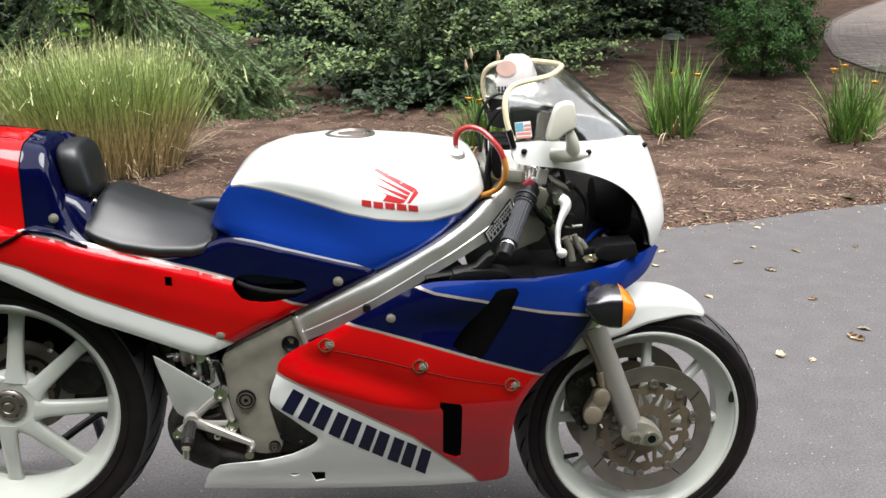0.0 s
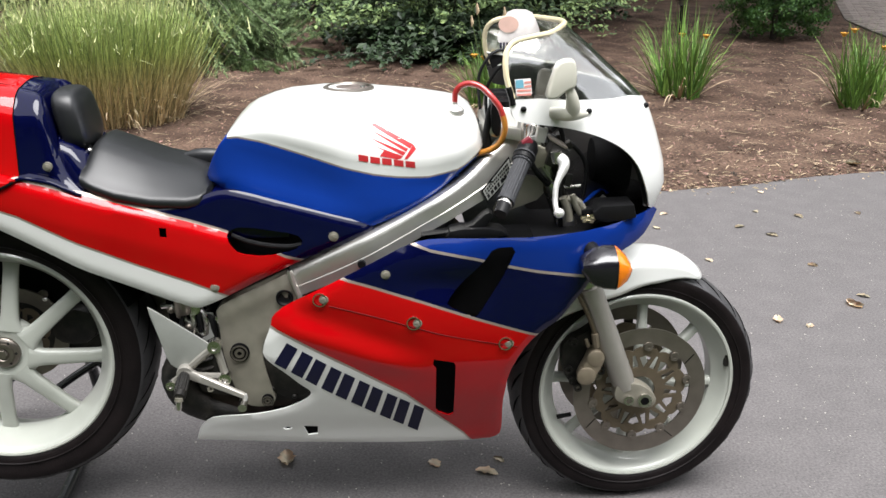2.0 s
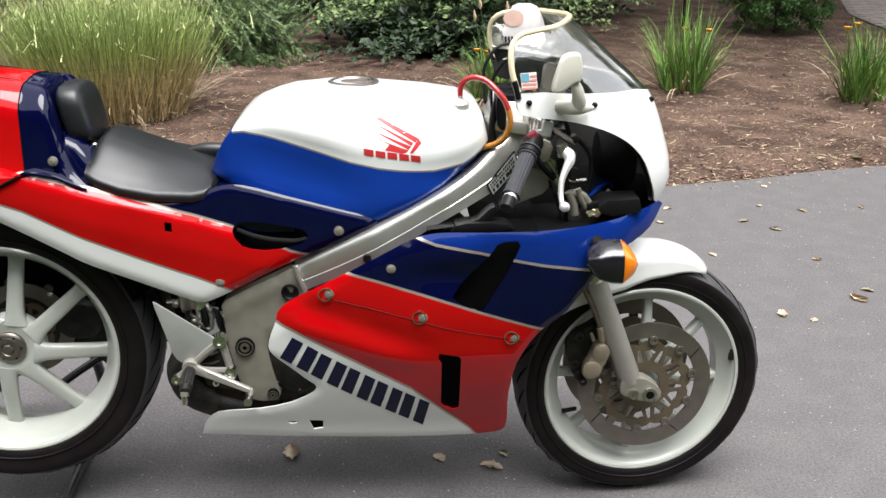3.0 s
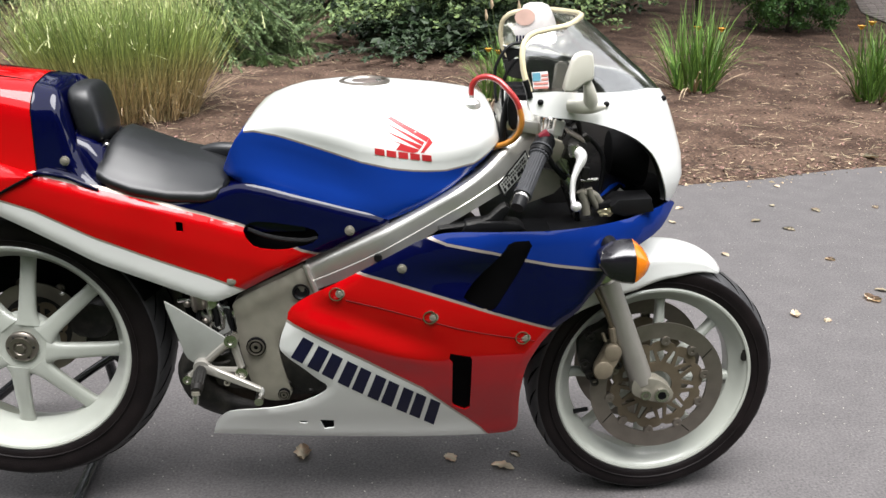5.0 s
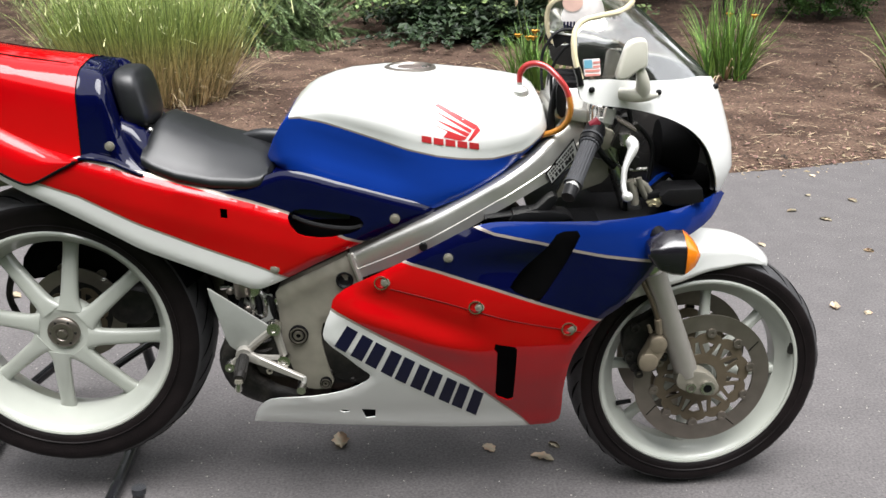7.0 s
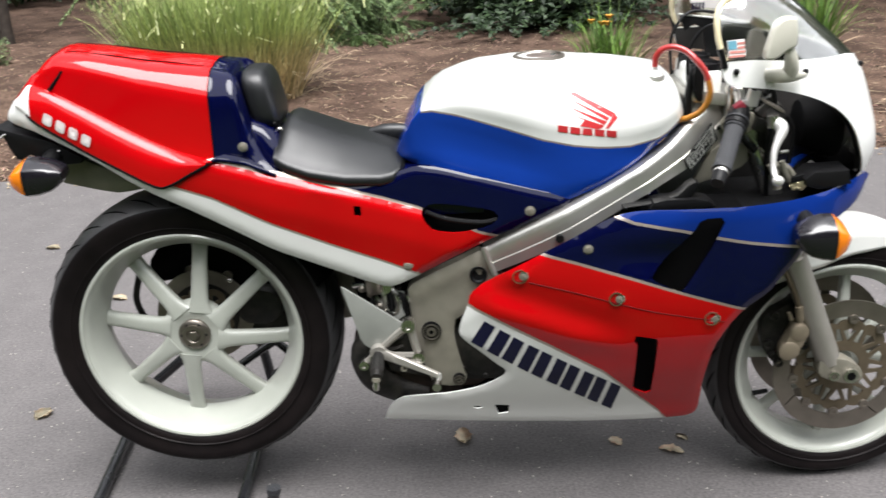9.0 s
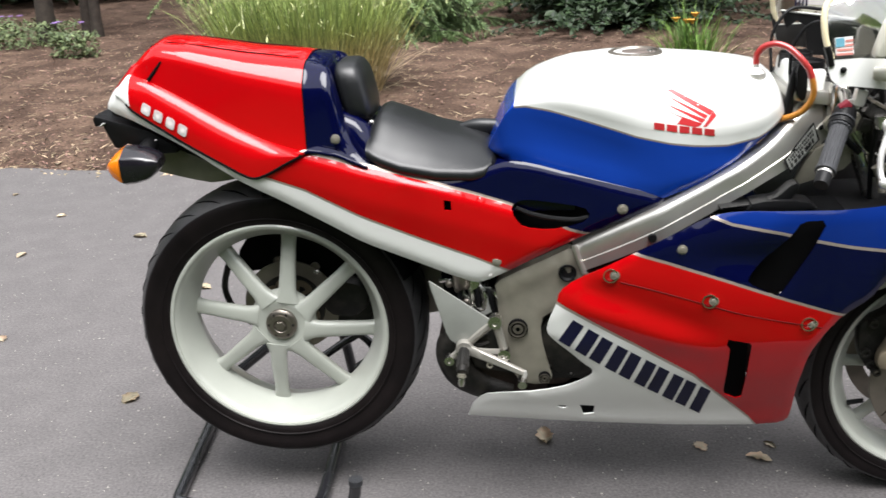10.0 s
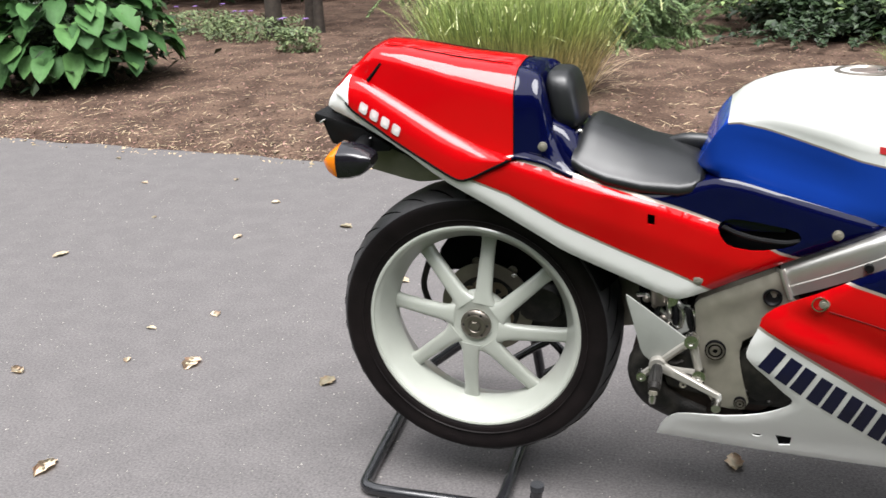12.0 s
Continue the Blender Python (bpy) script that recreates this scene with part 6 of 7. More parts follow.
stations = [path_at(.5 * k, u)[:2] for k in range(44) for u in (0, 3.2)]
rows = [[path.verts.new((x, y, z)) for (x, y), z in ((stations[2 * k], -.02), (stations[2 * k], .055), (stations[2 * k + 1], .055))] for k in range(44)]
for p, q in zip(rows, rows[1:]):
    for j in range(2):
        path.faces.new([p[j], p[j + 1], q[j + 1], q[j]])
fixed_normals(path)
brick_path = new("brick_path", finish(path, "brick_path", M["joint"]))
tagged(brick_path, "pinkish clay paver path laid in running rows", "path", kind="structure")


# ---- plants ----
def foliage(name, colour, vary=.35, rough=.55, translucent=.25, ramp=None):
    ma = material(name, colour, rough, 0, 0, .15, 20, island=vary, ramp=ramp, spec=.35)
    ma.node_tree.nodes["Principled BSDF"].inputs["Subsurface Weight"].default_value = 0
    return ma


M["reed"] = foliage("ornamental_grass", (0.12, 0.12, 0.048), .6, .6, ramp=[(0, (.40, .30, .155)), (.28, (.36, .31, .135)), (.48, (.24, .31, .09)), (.66, (.26, .34, .11)), (.82, (.36, .39, .17))])
M["reed_tip"] = foliage("grass_tip", (.36, .38, .18), .5)
M["iris_leaf"] = foliage("strap_leaf", (.11, .21, .04), .5)
M["shrub_leaf"] = foliage("shrub_leaf", (.104, .160, .058), .8)
# near-black green that carries painted shade in cores and background shrubs
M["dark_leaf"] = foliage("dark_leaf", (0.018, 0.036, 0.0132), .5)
M["globe_leaf"] = foliage("conifer_leaf", (.034, .090, .016), .5)
M["needle"] = foliage("spruce_needle", (.155, .23, .10), .6)
M["hydrangea"] = material("broad_leaf", (.050, .118, .036), .65, 0, 0, .15, 6, per_object=.35, spec=.2)
M["cover"] = foliage("low_growth", (.125, .165, .075), .5)
M["bark"] = material("bark", (0.036, 0.027, 0.021), .9, 0, 0, .4, 20, .6, 60)
M["stem"] = foliage("green_stem", (0.06, 0.09, 0.03), .3)
M["yellow_petal"] = material("yellow_petal", (.62, .30, .03), .6, vary=.15)
M["purple_petal"] = material("purple_petal", (0.24, 0.132, 0.372), .6, vary=.15)


def raw_part(name, verts, faces, mat, parent, label=""):
    me = bpy.data.meshes.new(name)
    me.from_pydata(verts, [], faces)
    me.materials.append(mat)
    ob = new(name, me)
    ob.parent = parent
    return tagged(ob, label)


def blade(verts, faces, root, way, length, width, droop, segs=5):
    """A strap leaf that rises along way and bows outward."""
    k = len(verts)
    p = Vector(root)
    d = Vector(way).normalized()
    side = d.cross(Vector((0, 0, 1)))
    side = side.normalized() if side.length > .01 else Vector((1, 0, 0))
    side = (side + Vector((rng.uniform(-.6, .6), rng.uniform(-.6, .6), 0))).normalized()
    out = Vector((d.x, d.y, 0))
    for i in range(segs + 1):
        t = i / segs
        w = width * (1 - t ** 2.2) * .5 + .0004
        verts.append(tuple(p - side * w))
        verts.append(tuple(p + side * w))
        if i:
            a = k + 2 * i - 2
            faces.append((a, a + 1, a + 3, a + 2))
        d = (d + out * droop * t / segs - Vector((0, 0, droop * t * t * 1.6 / segs))).normalized()
        p = p + d * (length / segs)


# ornamental grass clump
clump = thing("ornamental_grass", "tall tan and green ornamental grass clump in the mulch", "grass", (-1.64, 4.36, .02))
verts, faces, ends = [], [], []
for k in range(3600):
    a, q = rng.uniform(0, 6.283), math.sqrt(rng.random())
    root = (.47 * q * math.cos(a), .40 * q * math.sin(a), 0)
    lean = .02 + .26 * q
    way = (math.cos(a) * lean + rng.gauss(0, .19), math.sin(a) * lean + rng.gauss(0, .19), 1)
    stiff = rng.random() < .80
    blade(verts, faces, root, way, rng.gauss(.77, .085) * (1 - .07 * q * q) if stiff else rng.uniform(.3, .95), rng.uniform(.0035, .0075), rng.uniform(.0, .45) if stiff else rng.uniform(.8, 2), 4)
    if stiff:
        ends.append(Vector(verts[-1]))
raw_part("blades", verts, faces, M["reed"], clump)
verts, faces = [], []
for e in ends:
    if rng.random() < .38:
        blade(verts, faces, e - Vector((0, 0, .03)), (rng.gauss(0, .35), rng.gauss(0, .35), 1), rng.uniform(.015, .045), rng.uniform(.004, .007), 0, 2)
for k in range(160):
    e = rng.choice(ends)
    blade(verts, faces, e - Vector((0, 0, rng.uniform(.05, .4))), (rng.gauss(0, 1), rng.gauss(0, 1), rng.uniform(.2, 1)), rng.uniform(.08, .2), .006, rng.uniform(.5, 2), 4)
raw_part("tips", verts, faces, M["reed_tip"], clump, "pale clipped blade tips")
verts, faces = [], []
for k in range(260):
    a, q = rng.uniform(0, 6.283), rng.uniform(.7, 1.1)
    blade(verts, faces, (.40 * q * math.cos(a), .36 * q * math.sin(a), 0), (math.cos(a) * .9, math.sin(a) * .9, rng.uniform(.3, 1.2)), rng.uniform(.3, .6), .006, rng.uniform(1, 2.5), 5)
raw_part("dry_blades", verts, faces, M["straw"], clump, "dry straw-coloured lower blades")


def daylily(where, n, height, flowers, label, stalks=0):
    ob = thing("daylily", label, "plant", where, "daylilies in the bed")
    verts, faces = [], []
    for f in range(n // 11):
        a, q = rng.uniform(0, 6.283), .15 * math.sqrt(rng.random())
        foot = Vector((q * math.cos(a), q * math.sin(a), 0))
        lean = Vector((foot.x * 1.4 + rng.gauss(0, .16), foot.y * 1.4 + rng.gauss(0, .16), 1))
        b = rng.uniform(0, 3.142)
        fan = Vector((math.cos(b), math.sin(b), 0))
        tall = height * rng.uniform(.6, 1.05)
        for k in range(11):
            way = lean + fan * rng.uniform(-.45, .45) + Vector((rng.gauss(0, .06), rng.gauss(0, .06), 0))
            blade(verts, faces, foot + fan * rng.uniform(-.015, .015), way, tall * rng.uniform(.55, 1.1), rng.uniform(.005, .011), rng.uniform(.1, 1.2) if rng.random() < .6 else rng.uniform(1.5, 3.5), 7)
    raw_part("leaves", verts, faces, M["iris_leaf"], ob)
    verts, faces = [], []
    for k in range(n // 14):
        a = rng.uniform(0, 6.283)
        blade(verts, faces, (.12 * math.cos(a), .12 * math.sin(a), 0), (math.cos(a), math.sin(a), rng.uniform(.4, 1)), height * rng.uniform(.5, .9), .010, rng.uniform(1.2, 2.4), 6)
    raw_part("dead_leaves", verts, faces, M["straw"], ob, "yellowed outer leaves")
    for k in range(stalks + flowers):
        a = rng.uniform(0, 6.283)
        q = rng.uniform(.05, .16)
        h = height * rng.uniform(.62, .88) if k < flowers else height * rng.uniform(1.25, 1.6)
        tip = (q * 1.5 * math.cos(a), q * 1.5 * math.sin(a), h)
        stalk = part("flower_stalk", tube([(q * .4 * math.cos(a), q * .4 * math.sin(a), 0), (q * math.cos(a), q * math.sin(a), h * .6), tip], [.004, .0035, .0025], 6, 1), M["stem"], ob)
        bm = bmesh.new()
        if k < flowers:
            for j in range(6):
                b = j * math.pi / 3
                c = Vector(tip)
                o = Vector((math.cos(b), math.sin(b), .5))
                e = Vector((-math.sin(b), math.cos(b), 0))
                vs = [bm.verts.new(c + w) for w in (o * .003, o * .014 + e * .011 + Vector((0, 0, .020)), o * .032 + Vector((0, 0, .016)), o * .014 - e * .011 + Vector((0, 0, .020)))]
                bm.faces.new(vs)
            part("blossom", bm, M["yellow_petal"], stalk, "small yellow blossom")
        else:
            sweep(bm, [(tip[0], tip[1], tip[2] - .045), (tip[0] + .004, tip[1], tip[2] - .02), tip, (tip[0] - .003, tip[1], tip[2] + .03)], [.004, .011, .009, .003], 6, 1)
            part("seed_head", bm, M["straw"], stalk)


daylily((2.23, 4.92, .03), 330, .66, 2, "green daylily clump with small yellow blossoms")
daylily((3.34, 4.45, .03), 300, .62, 3, "leggy green daylily clump with yellow blossoms")
daylily((.86, 4.65, .03), 360, .46, 4, "low daylily clump with tall bare seed stalks", 4)


light_post = thing("path_light", "small dark green mushroom-capped path light in the bed", "garden lamp", (3.25, 8.45, .03))
part("post", tube([(0, 0, -.05), (0, 0, .37)], .018, 10, 0), M["stand"], light_post)
part("cap", lathe(bmesh.new(), [(0, .43), (.05, .425), (.10, .405), (.125, .375), (.122, .370), (.04, .375), (0, .375)], (0, 0, 0), 24, "z"), M["lamp_green"], light_post, "dark green domed cap")
part("globe", lathe(bmesh.new(), [(0, .372), (.035, .372), (.035, .31), (0, .305)], (0, 0, 0), 14, "z"), M["grey_plate"], light_post)


def leaf_cards(spots, size, mat, name, parent, fold=.25, long=1.9, label=""):
    """Many small pointed leaves, each two folded halves. spots: place and facing."""
    verts, faces = [], []
    for p, n in spots:
        n = (Vector(n) + Vector((rng.gauss(0, .45), rng.gauss(0, .45), rng.gauss(0, .45)))).normalized()
        d = n.orthogonal().normalized()
        d = Matrix.Rotation(rng.uniform(0, 6.283), 3, n) @ d
        d = (d + Vector((0, 0, -.25))).normalized()
        e = n.cross(d).normalized()
        L = size * rng.uniform(.65, 1.35)
        w = L / long / 2
        k = len(verts)
        p = Vector(p)
        for q in (p - d * L / 2, p + e * w + n * w * fold - d * L * .08, p + d * L / 2, p - e * w + n * w * fold - d * L * .08):
            verts.append(tuple(q))
        faces += [(k, k + 1, k + 2), (k, k + 2, k + 3)]
    return raw_part(name, verts, faces, mat, parent, label)


def shrub(where, label, branches, reach, rise, leaf, per, mat, spread=(1, 1), name="shrub", droop=.5, start=.05, category="shrub"):
    """Arching branches from one crown, with leaves along their outer parts."""
    ob = thing(name, label, category, where)
    wood = bmesh.new()
    spots = []
    for k in range(branches):
        a = rng.uniform(0, 6.283)
        e = rng.uniform(.15, 1.2)
        d = Vector((math.cos(a) * math.cos(e) * spread[0], math.sin(a) * math.cos(e) * spread[1], math.sin(e) * rise))
        L = reach * rng.uniform(.65, 1.05)
        p = Vector((rng.uniform(-.2, .2) * spread[0], rng.uniform(-.2, .2) * spread[1], start))
        line = [p.copy()]
        for i in range(6):
            p = p + d * L / 6
            d = d + Vector((rng.gauss(0, .08), rng.gauss(0, .08), -droop * (i / 6) * .5))
            p.z = max(p.z, .10)
            line.append(p.copy())
        if k % 3 == 0:
            sweep(wood, [tuple(q) for q in line], [.012 - .0015 * i for i in range(7)], 5, 0)
        for i in range(per):
            t = (rng.random() ** .5) * 5.99
            j = int(t)
            c = line[j].lerp(line[j + 1], t - j) + Vector((rng.gauss(0, .034), rng.gauss(0, .034), rng.gauss(0, .022))) * (reach / 1.6)
            c.z = max(c.z, .05)
            spots.append((c, (0, -.25, 1)))
    part("wood", wood, M["bark"], ob)
    leaf_cards(spots, leaf, mat, "leaves", ob)
    # dark leaves fill the core: shade inside the shrub put into colour
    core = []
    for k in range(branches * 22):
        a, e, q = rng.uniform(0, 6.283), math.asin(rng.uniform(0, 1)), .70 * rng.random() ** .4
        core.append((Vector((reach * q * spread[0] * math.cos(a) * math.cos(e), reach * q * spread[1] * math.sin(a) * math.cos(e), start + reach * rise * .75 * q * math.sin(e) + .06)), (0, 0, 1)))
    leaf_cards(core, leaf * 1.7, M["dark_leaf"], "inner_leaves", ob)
    return ob


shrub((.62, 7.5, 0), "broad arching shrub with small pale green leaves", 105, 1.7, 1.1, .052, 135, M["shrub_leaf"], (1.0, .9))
# dark leaf skirt added to stand for shade at the pale shrub's foot
shrub((.60, 6.95, 0), "added skirt of dark leaves standing for shade under the pale shrub", 85, 1.05, .55, .050, 100, M["dark_leaf"], (1.15, .95))
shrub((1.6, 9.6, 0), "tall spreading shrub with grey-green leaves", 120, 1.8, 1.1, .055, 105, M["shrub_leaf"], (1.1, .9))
shrub((-.05, 10.7, 0), "dense shrub with shade put into its dark green leaves", 100, 1.6, 1.2, .07, 150, M["dark_leaf"], (1.2, .8))
# dark leaf colour stands for the deep shade at the back
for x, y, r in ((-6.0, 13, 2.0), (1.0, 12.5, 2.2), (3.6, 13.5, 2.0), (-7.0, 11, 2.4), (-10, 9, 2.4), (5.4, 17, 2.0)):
    shrub((x, y, 0), "leafy shrub with deep shade put into its dark green", 90, r, 1.0, .10, 110, M["dark_leaf"], (1.3, .9), name="background_shrub")

# rounded conifer
globe = thing("dwarf_conifer", "rounded bright green dwarf conifer in the mulch", "shrub", (4.08, 8.0, .02))
spots = []
for k in range(230):
    a, e = rng.uniform(0, 6.283), math.asin(rng.uniform(-.85, 1))
    r = rng.uniform(.72, 1.08)
    c = Vector((.55 * r * math.cos(a) * math.cos(e), .55 * r * math.sin(a) * math.cos(e), .50 + .52 * r * math.sin(e)))
    n = Vector((math.cos(a) * math.cos(e), math.sin(a) * math.cos(e), math.sin(e) + .3))
    for j in range(75):
        q = c + Vector((rng.gauss(0, .036), rng.gauss(0, .036), rng.gauss(0, .030)))
        spots.append((q, n))
for k in range(2200):
    a, e, r = rng.uniform(0, 6.283), math.asin(rng.uniform(-.6, 1)), rng.uniform(.3, .9)
    spots.append((Vector((.5 * r * math.cos(a) * math.cos(e), .5 * r * math.sin(a) * math.cos(e), .50 + .48 * r * math.sin(e))), (0, 0, 1)))
leaf_cards(spots, .036, M["globe_leaf"], "foliage", globe, .3, 2.2)
part("trunk", tube([(0, 0, -.02), (.01, 0, .2), (0, .01, .5)], [.04, .03, .015], 8, 1), M["bark"], globe)

# weeping spruce
spruce = thing("weeping_spruce", "weeping spruce with drooping green boughs", "tree", (-2.4, 7.3, 0))
wood = bmesh.new()
sweep(wood, [(0, 0, -.05), (.05, 0, .8), (-.05, .1, 2.2), (0, .1, 4.0)], [.11, .09, .06, .03], 10, 2)
part("trunk", wood, M["bark"], spruce)
limbs = bmesh.new()
verts, faces = [], []


def needle_twig(p, d, L):
    side = d.orthogonal().normalized()
    for i in range(int(L / .006)):
        c = p + d * (i * .006)
        for s in (1, -1):
            q = Matrix.Rotation(rng.uniform(0, 6.283), 3, d) @ side
            e = (d * .9 + q).normalized() * rng.uniform(.028, .045)
            w = d.cross(q) * .0044
            k = len(verts)
            verts.extend([tuple(c - w), tuple(c + w), tuple(c + e)])
            faces.append((k, k + 1, k + 2))


for k in range(190):
    a = rng.uniform(4.3, 6.9) if k < 80 else rng.uniform(5.2, 6.6)
    z0 = rng.uniform(.35, 2.3) if k < 80 else rng.uniform(.5, 1.5)
    L = rng.uniform(1.0, 2.4) * (1.1 - z0 * .12) if k < 80 else rng.uniform(1.3, 2.2)
    p = Vector((0, 0, z0))
    d = Vector((math.cos(a), math.sin(a), rng.uniform(.0, .4)))
    line = [p.copy()]
    for i in range(7):
        p = p + d.normalized() * L / 7
        d = d + Vector((0, 0, -.20))
        p.z = max(p.z, .12)
        line.append(p.copy())
    if any(q.x > .70 and q.z > 1.02 - (q.x - .70) * .72 for q in line):
        continue
    sweep(limbs, [tuple(q) for q in line], [.016 - .002 * i for i in range(8)], 5, 0)
    for i in range(1, 7):
        for j in range(7):
            c = line[i].lerp(line[i + 1], rng.random())
            way = (line[i + 1] - line[i]).normalized()
            flat = way.cross(Vector((0, 0, 1))).normalized() * rng.choice((-1, 1))
            t = (way * rng.uniform(.5, 1) + flat * rng.uniform(.2, .9) + Vector((0, 0, rng.uniform(-.9, -.1)))).normalized()
            needle_twig(c, t, rng.uniform(.14, .34))
part("branchwork", limbs, M["bark"], spruce)
raw_part("needles", verts, faces, M["needle"], spruce)

young = thing("young_spruce", "young green spruce seedling with upswept boughs", "tree", (-.82, 6.9, .03))
verts, faces = [], []
limbs = bmesh.new()
sweep(limbs, [(0, 0, -.03), (.01, 0, .3), (.02, 0, .60)], [.012, .009, .004], 6, 1)
needle_twig(Vector((.01, 0, .30)), Vector((.05, 0, 1)).normalized(), .30)
for k in range(34):
    a, z0 = k * 2.4, .04 + .45 * (k / 34)
    L = .42 - .30 * (k / 34)
    d = Vector((math.cos(a), math.sin(a), rng.uniform(.35, .9))).normalized()
    p = Vector((0, 0, z0))
    sweep(limbs, [tuple(p), tuple(p + d * L * .9)], [.005, .002], 5, 0)
    needle_twig(p + d * .04, d, L)
    for j in range(4):
        flat = d.cross(Vector((0, 0, 1))).normalized() * rng.choice((-1, 1))
        needle_twig(p + d * L * rng.uniform(.25, .8), (d + flat * .8).normalized(), L * rng.uniform(.25, .45))
part("branchwork", limbs, M["bark"], young)
raw_part("needles", verts, faces, M["needle"], young)

# broad-leaved hydrangea
hyd = thing("hydrangea", "lush hydrangea with broad bright green leaves", "shrub", (-5.3, 4.6, .02))


def broad_leaf(bend, fold):
    """A pointed oval blade of unit length and width, folded along its rib and bowed."""
    bm = bmesh.new()
    rows = []
    for i in range(8):
        t = i / 7
        w = .5 * math.sin(math.pi * (t * .86 + .12)) ** .75 if t < .95 else .01
        row = []
        for u in (-1, -.5, 0, .5, 1):
            wave = .02 * math.sin(9 * t + u * 2)
            row.append(bm.verts.new((t - .3, u * w, fold * abs(u) * w - bend * t * t + wave * abs(u))))
        rows.append(row)
    for p, q in zip(rows, rows[1:]):
        for j in range(4):
            bm.faces.new([p[j], p[j + 1], q[j + 1], q[j]])
    return finish(bm, "leaf", M["hydrangea"], 80)


broad_leaves = [broad_leaf(*v) for v in ((.20, .30), (.32, .22), (.12, .40), (.40, .30))]
stems = bmesh.new()
for k in range(250):
    a = rng.uniform(0, 6.283)
    e = math.asin(rng.uniform(-.15, 1))
    r = rng.uniform(.70, .98)
    c = Vector((.85 * r * math.cos(a) * math.cos(e), .70 * r * math.sin(a) * math.cos(e), .28 + .85 * r * max(0, math.sin(e))))
    n = Vector((math.cos(a) * math.cos(e) * .5 + rng.gauss(0, .22), math.sin(a) * math.cos(e) * .5 + rng.gauss(0, .22), 1.1 + math.sin(e))).normalized()
    d = Vector((math.cos(a), math.sin(a), rng.uniform(-.6, .1)))
    d = (d - n * d.dot(n)).normalized()
    L, W = rng.uniform(.18, .27), rng.uniform(.14, .205)
    leaf = new("leaf", broad_leaves[k % 4])
    leaf.parent = hyd
    leaf.matrix_local = Matrix.Translation(c) @ Matrix((d, n.cross(d), n)).transposed().to_4x4() @ Matrix.Diagonal((L, W, L, 1))
    if k % 4 == 0:
        sweep(stems, [(c.x * .25, c.y * .25, 0), (c.x * .6, c.y * .6, c.z * .7), tuple(c)], [.008, .006, .004], 5, 0)
part("branchwork", stems, M["stem"], hyd)
# the same dark filling paints the shade under the broad leaves
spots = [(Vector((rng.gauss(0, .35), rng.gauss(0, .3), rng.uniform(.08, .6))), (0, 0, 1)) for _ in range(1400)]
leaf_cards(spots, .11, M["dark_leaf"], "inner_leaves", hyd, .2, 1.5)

# low growth and stems beyond the hydrangea
for x, y, r, n, label in ((-4.9, 6.9, .55, 1500, "low grey-green ground cover"), (-4.05, 6.1, .22, 700, "small feathery evergreen tuft"), (-5.8, 7.4, .6, 1500, "low grey-green ground cover"), (-6.6, 6.4, .7, 1500, "low grey-green ground cover")):
    ob = thing("ground_cover", label, "plant", (x, y, .03))
    spots = [(Vector((r * math.sqrt(rng.random()) * math.cos(b), r * .7 * math.sin(b) * rng.random(), rng.uniform(0, .22))), (0, 0, 1)) for b in (rng.uniform(0, 6.283) for _ in range(n))]
    leaf_cards(spots, .05, M["cover"], "leaves", ob, .2, 2.6)
    for k in range(3):
        b = rng.uniform(0, 6.283)
        bm = bmesh.new()
        for j in range(7):
            a = j * .9
            vs = [bm.verts.new(Vector((r * .6 * math.cos(b), r * .4 * math.sin(b), .30)) + Vector(w)) for w in ((0, 0, 0), (.02 * math.cos(a), .02 * math.sin(a), .01), (.038 * math.cos(a + .3), .038 * math.sin(a + .3), 0), (.02 * math.cos(a + .6), .02 * math.sin(a + .6), .01))]
            bm.faces.new(vs)
        part("blossom", bm, M["purple_petal"], ob, "purple blossom")
for x, y, r in ((-4.80, 7.15, .085), (-4.55, 7.5, .06), (-4.40, 7.35, .05)):
    ob = thing("tree_trunk", "grey-brown mossy tree trunk in the bed", "tree", (x, y, 0))
    bm = tube([(0, 0, -.05), (.01, .0, .15), (.03, .02, 1.2), (.0, .05, 3.2)], [r * 1.5, r, r * .85, r * .6], 12, 2)
    part("trunk", bm, M["bark"], ob)
    spots = [(Vector((rng.gauss(0, .5), rng.gauss(0, .5), rng.uniform(2.4, 3.8))), (0, 0, 1)) for _ in range(900)]
    leaf_cards(spots, .09, M["dark_leaf"], "crown", ob)

# added out of view so the bike's near side reflects something dark
sheet("lawn", [-80, 80], [-60, -.58], lambda x, y: .014, M["unseen_grass"], "unseen dark grass added on the near side to darken reflections")
sheet("lawn", [-30, -1.2], [15, 40], lambda x, y: .09 if y < 16 else .09, M["lawn"], "lawn beyond the shrubs, its sunlight put into a bright green")

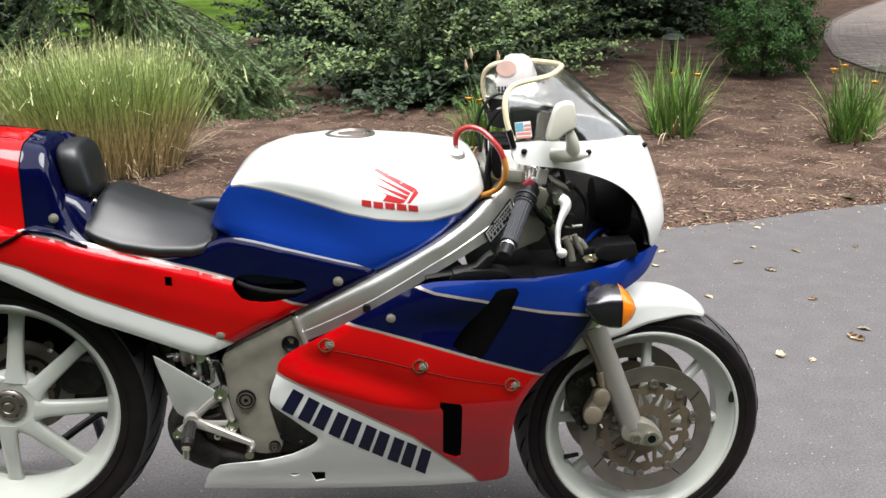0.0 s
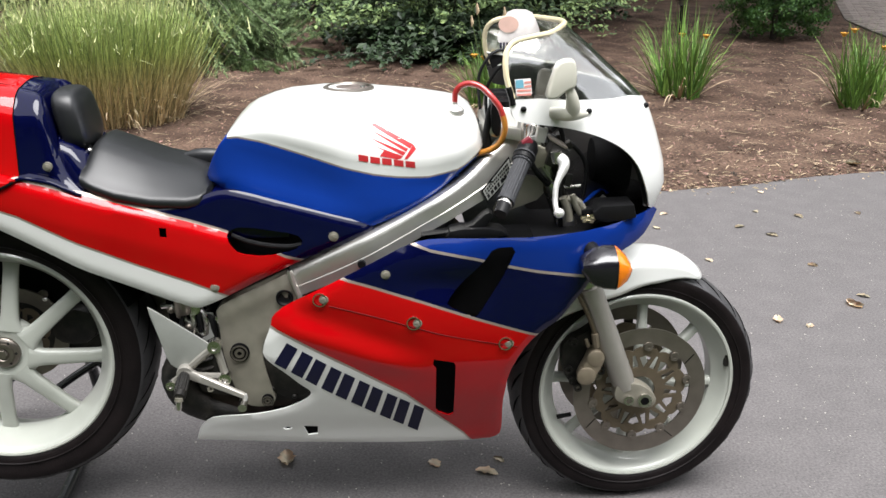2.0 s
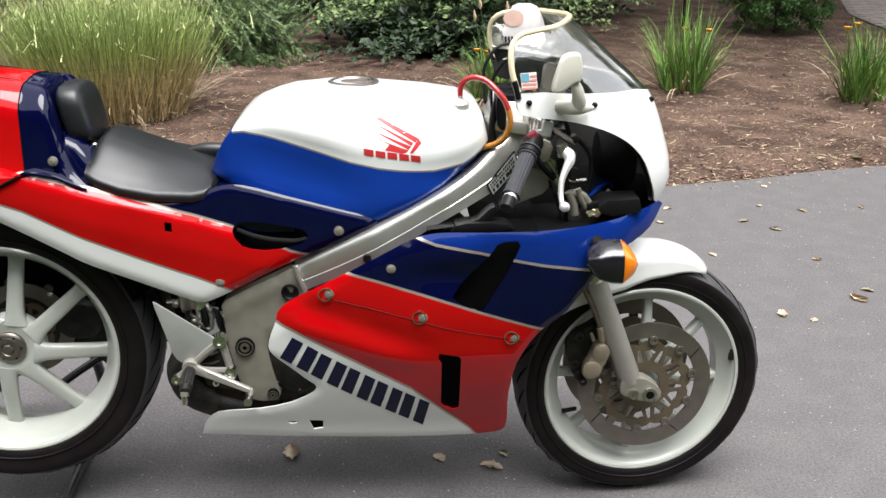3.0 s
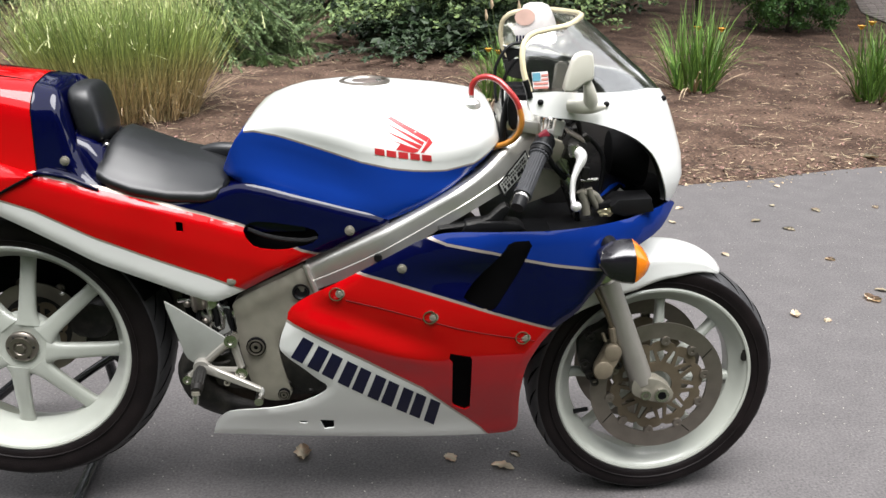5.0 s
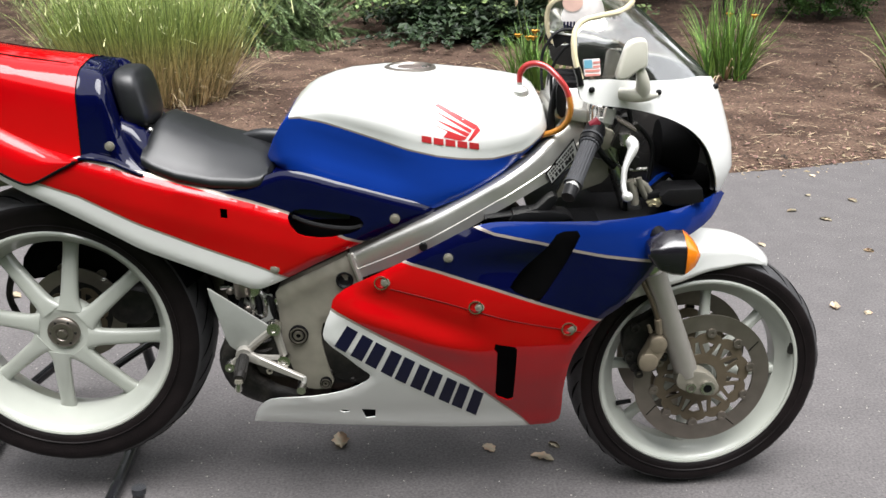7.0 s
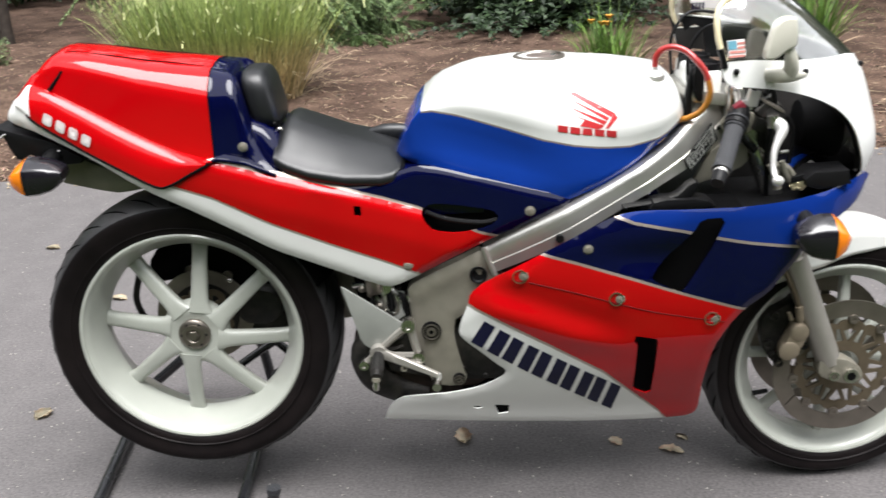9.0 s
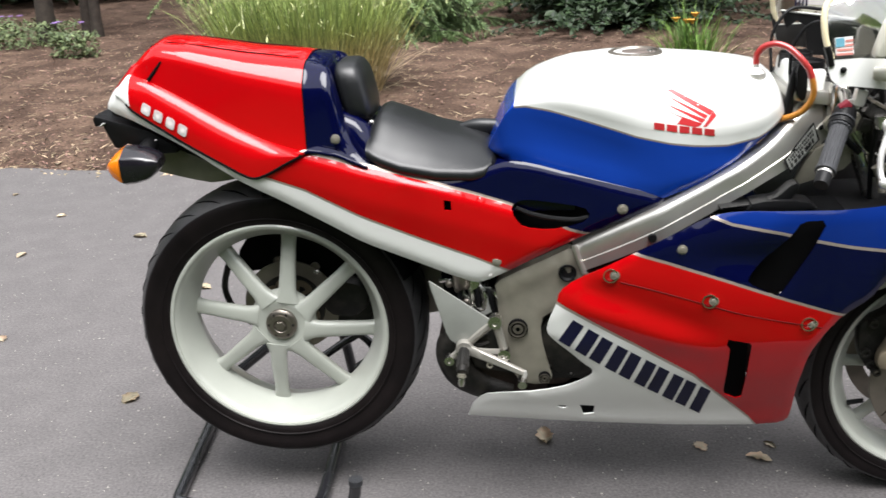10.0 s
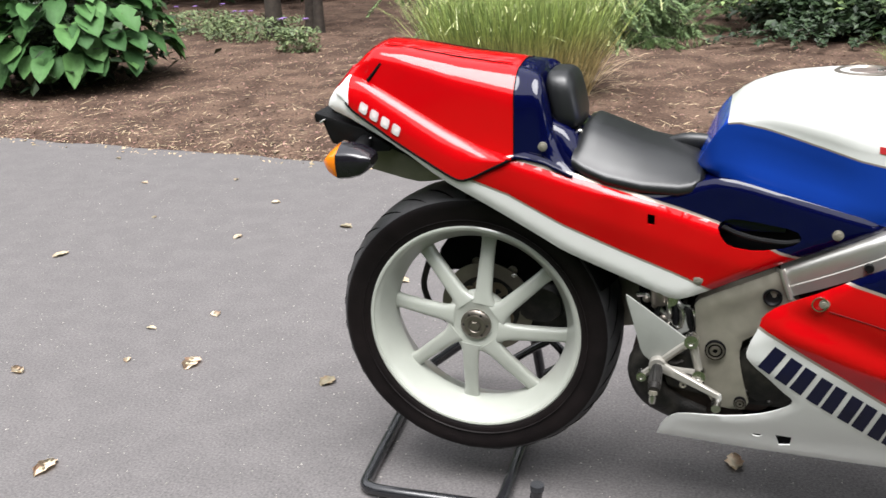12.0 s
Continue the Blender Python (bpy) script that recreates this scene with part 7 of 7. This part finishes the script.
# unseen woods added all round, far off, to darken the low sky
verts, faces = [], []
for k in range(43000):
    a = rng.uniform(0, 6.283)
    r = rng.uniform(24, 29)
    z = rng.random() ** .9 * (13.0 - 6 * max(0, math.cos(a)) ** 2 + 3 * math.sin(a * 5) + 2 * math.sin(a * 13 + 1))
    c = Vector((r * math.cos(a), r * math.sin(a) + 6, z))
    # leaves added overhead, out of view, to shade the back and right beds
    if k < 6500:
        c = Vector((rng.uniform(-14, 12), rng.uniform(7.0, 26), rng.uniform(5, 9)))
    elif k < 8700:
        c = Vector((rng.uniform(1.6, 9), rng.uniform(5.0, 12), rng.uniform(5, 8)))
    n = Vector((-math.cos(a), -math.sin(a), .5)).normalized()
    d = n.orthogonal().normalized()
    d = Matrix.Rotation(rng.uniform(0, 6.283), 3, n) @ d
    e = n.cross(d)
    L = rng.uniform(.5, 1.1) if k >= 8700 else rng.uniform(.2, .42)
    k0 = len(verts)
    verts += [tuple(c - d * L), tuple(c + e * L * .5), tuple(c + d * L), tuple(c - e * L * .5)]
    faces.append((k0, k0 + 1, k0 + 2, k0 + 3))
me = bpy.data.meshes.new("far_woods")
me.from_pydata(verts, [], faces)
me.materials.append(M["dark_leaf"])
tagged(new("far_woods", me), "unseen dark woods added round the drive, with leaves overhead shading the beds", "trees", kind="stuff")

# ---- path pavers ----
bm = bmesh.new()
box(bm, (-.098, -.048, 0), (.098, .048, .05), .004)
paver_mesh = finish(bm, "paver", M["paver"])
for j in range(40):
    for i in range(7):
        x, y, turn = path_at(1.9 + j * .104, .1 + i * .202 + (.1 if j % 2 else 0))
        ob = new("paver", paver_mesh)
        ob.parent = brick_path
        ob.matrix_local = Matrix.Translation((x, y, .012 + rng.uniform(-.002, .002))) @ Matrix.Rotation(turn - math.pi / 2, 4, "Z")
bm = bmesh.new()
for j in range(40, 150):
    for i in range(15):
        x, y, turn = path_at(1.9 + j * .104, .1 + i * .202 + (.1 if j % 2 else 0))
        r = bmesh.ops.create_cube(bm, size=1, matrix=Matrix.Translation((x, y, .037)) @ Matrix.Rotation(turn - math.pi / 2, 4, "Z") @ Matrix.Diagonal((.196, .096, .05, 1)))
for j in range(40):
    for i in range(7, 15):
        x, y, turn = path_at(1.9 + j * .104, .1 + i * .202 + (.1 if j % 2 else 0))
        r = bmesh.ops.create_cube(bm, size=1, matrix=Matrix.Translation((x, y, .037)) @ Matrix.Rotation(turn - math.pi / 2, 4, "Z") @ Matrix.Diagonal((.196, .096, .05, 1)))
far = part("paving_rest", bm, M["paver_far"], brick_path)
tagged(far, kind="stuff")
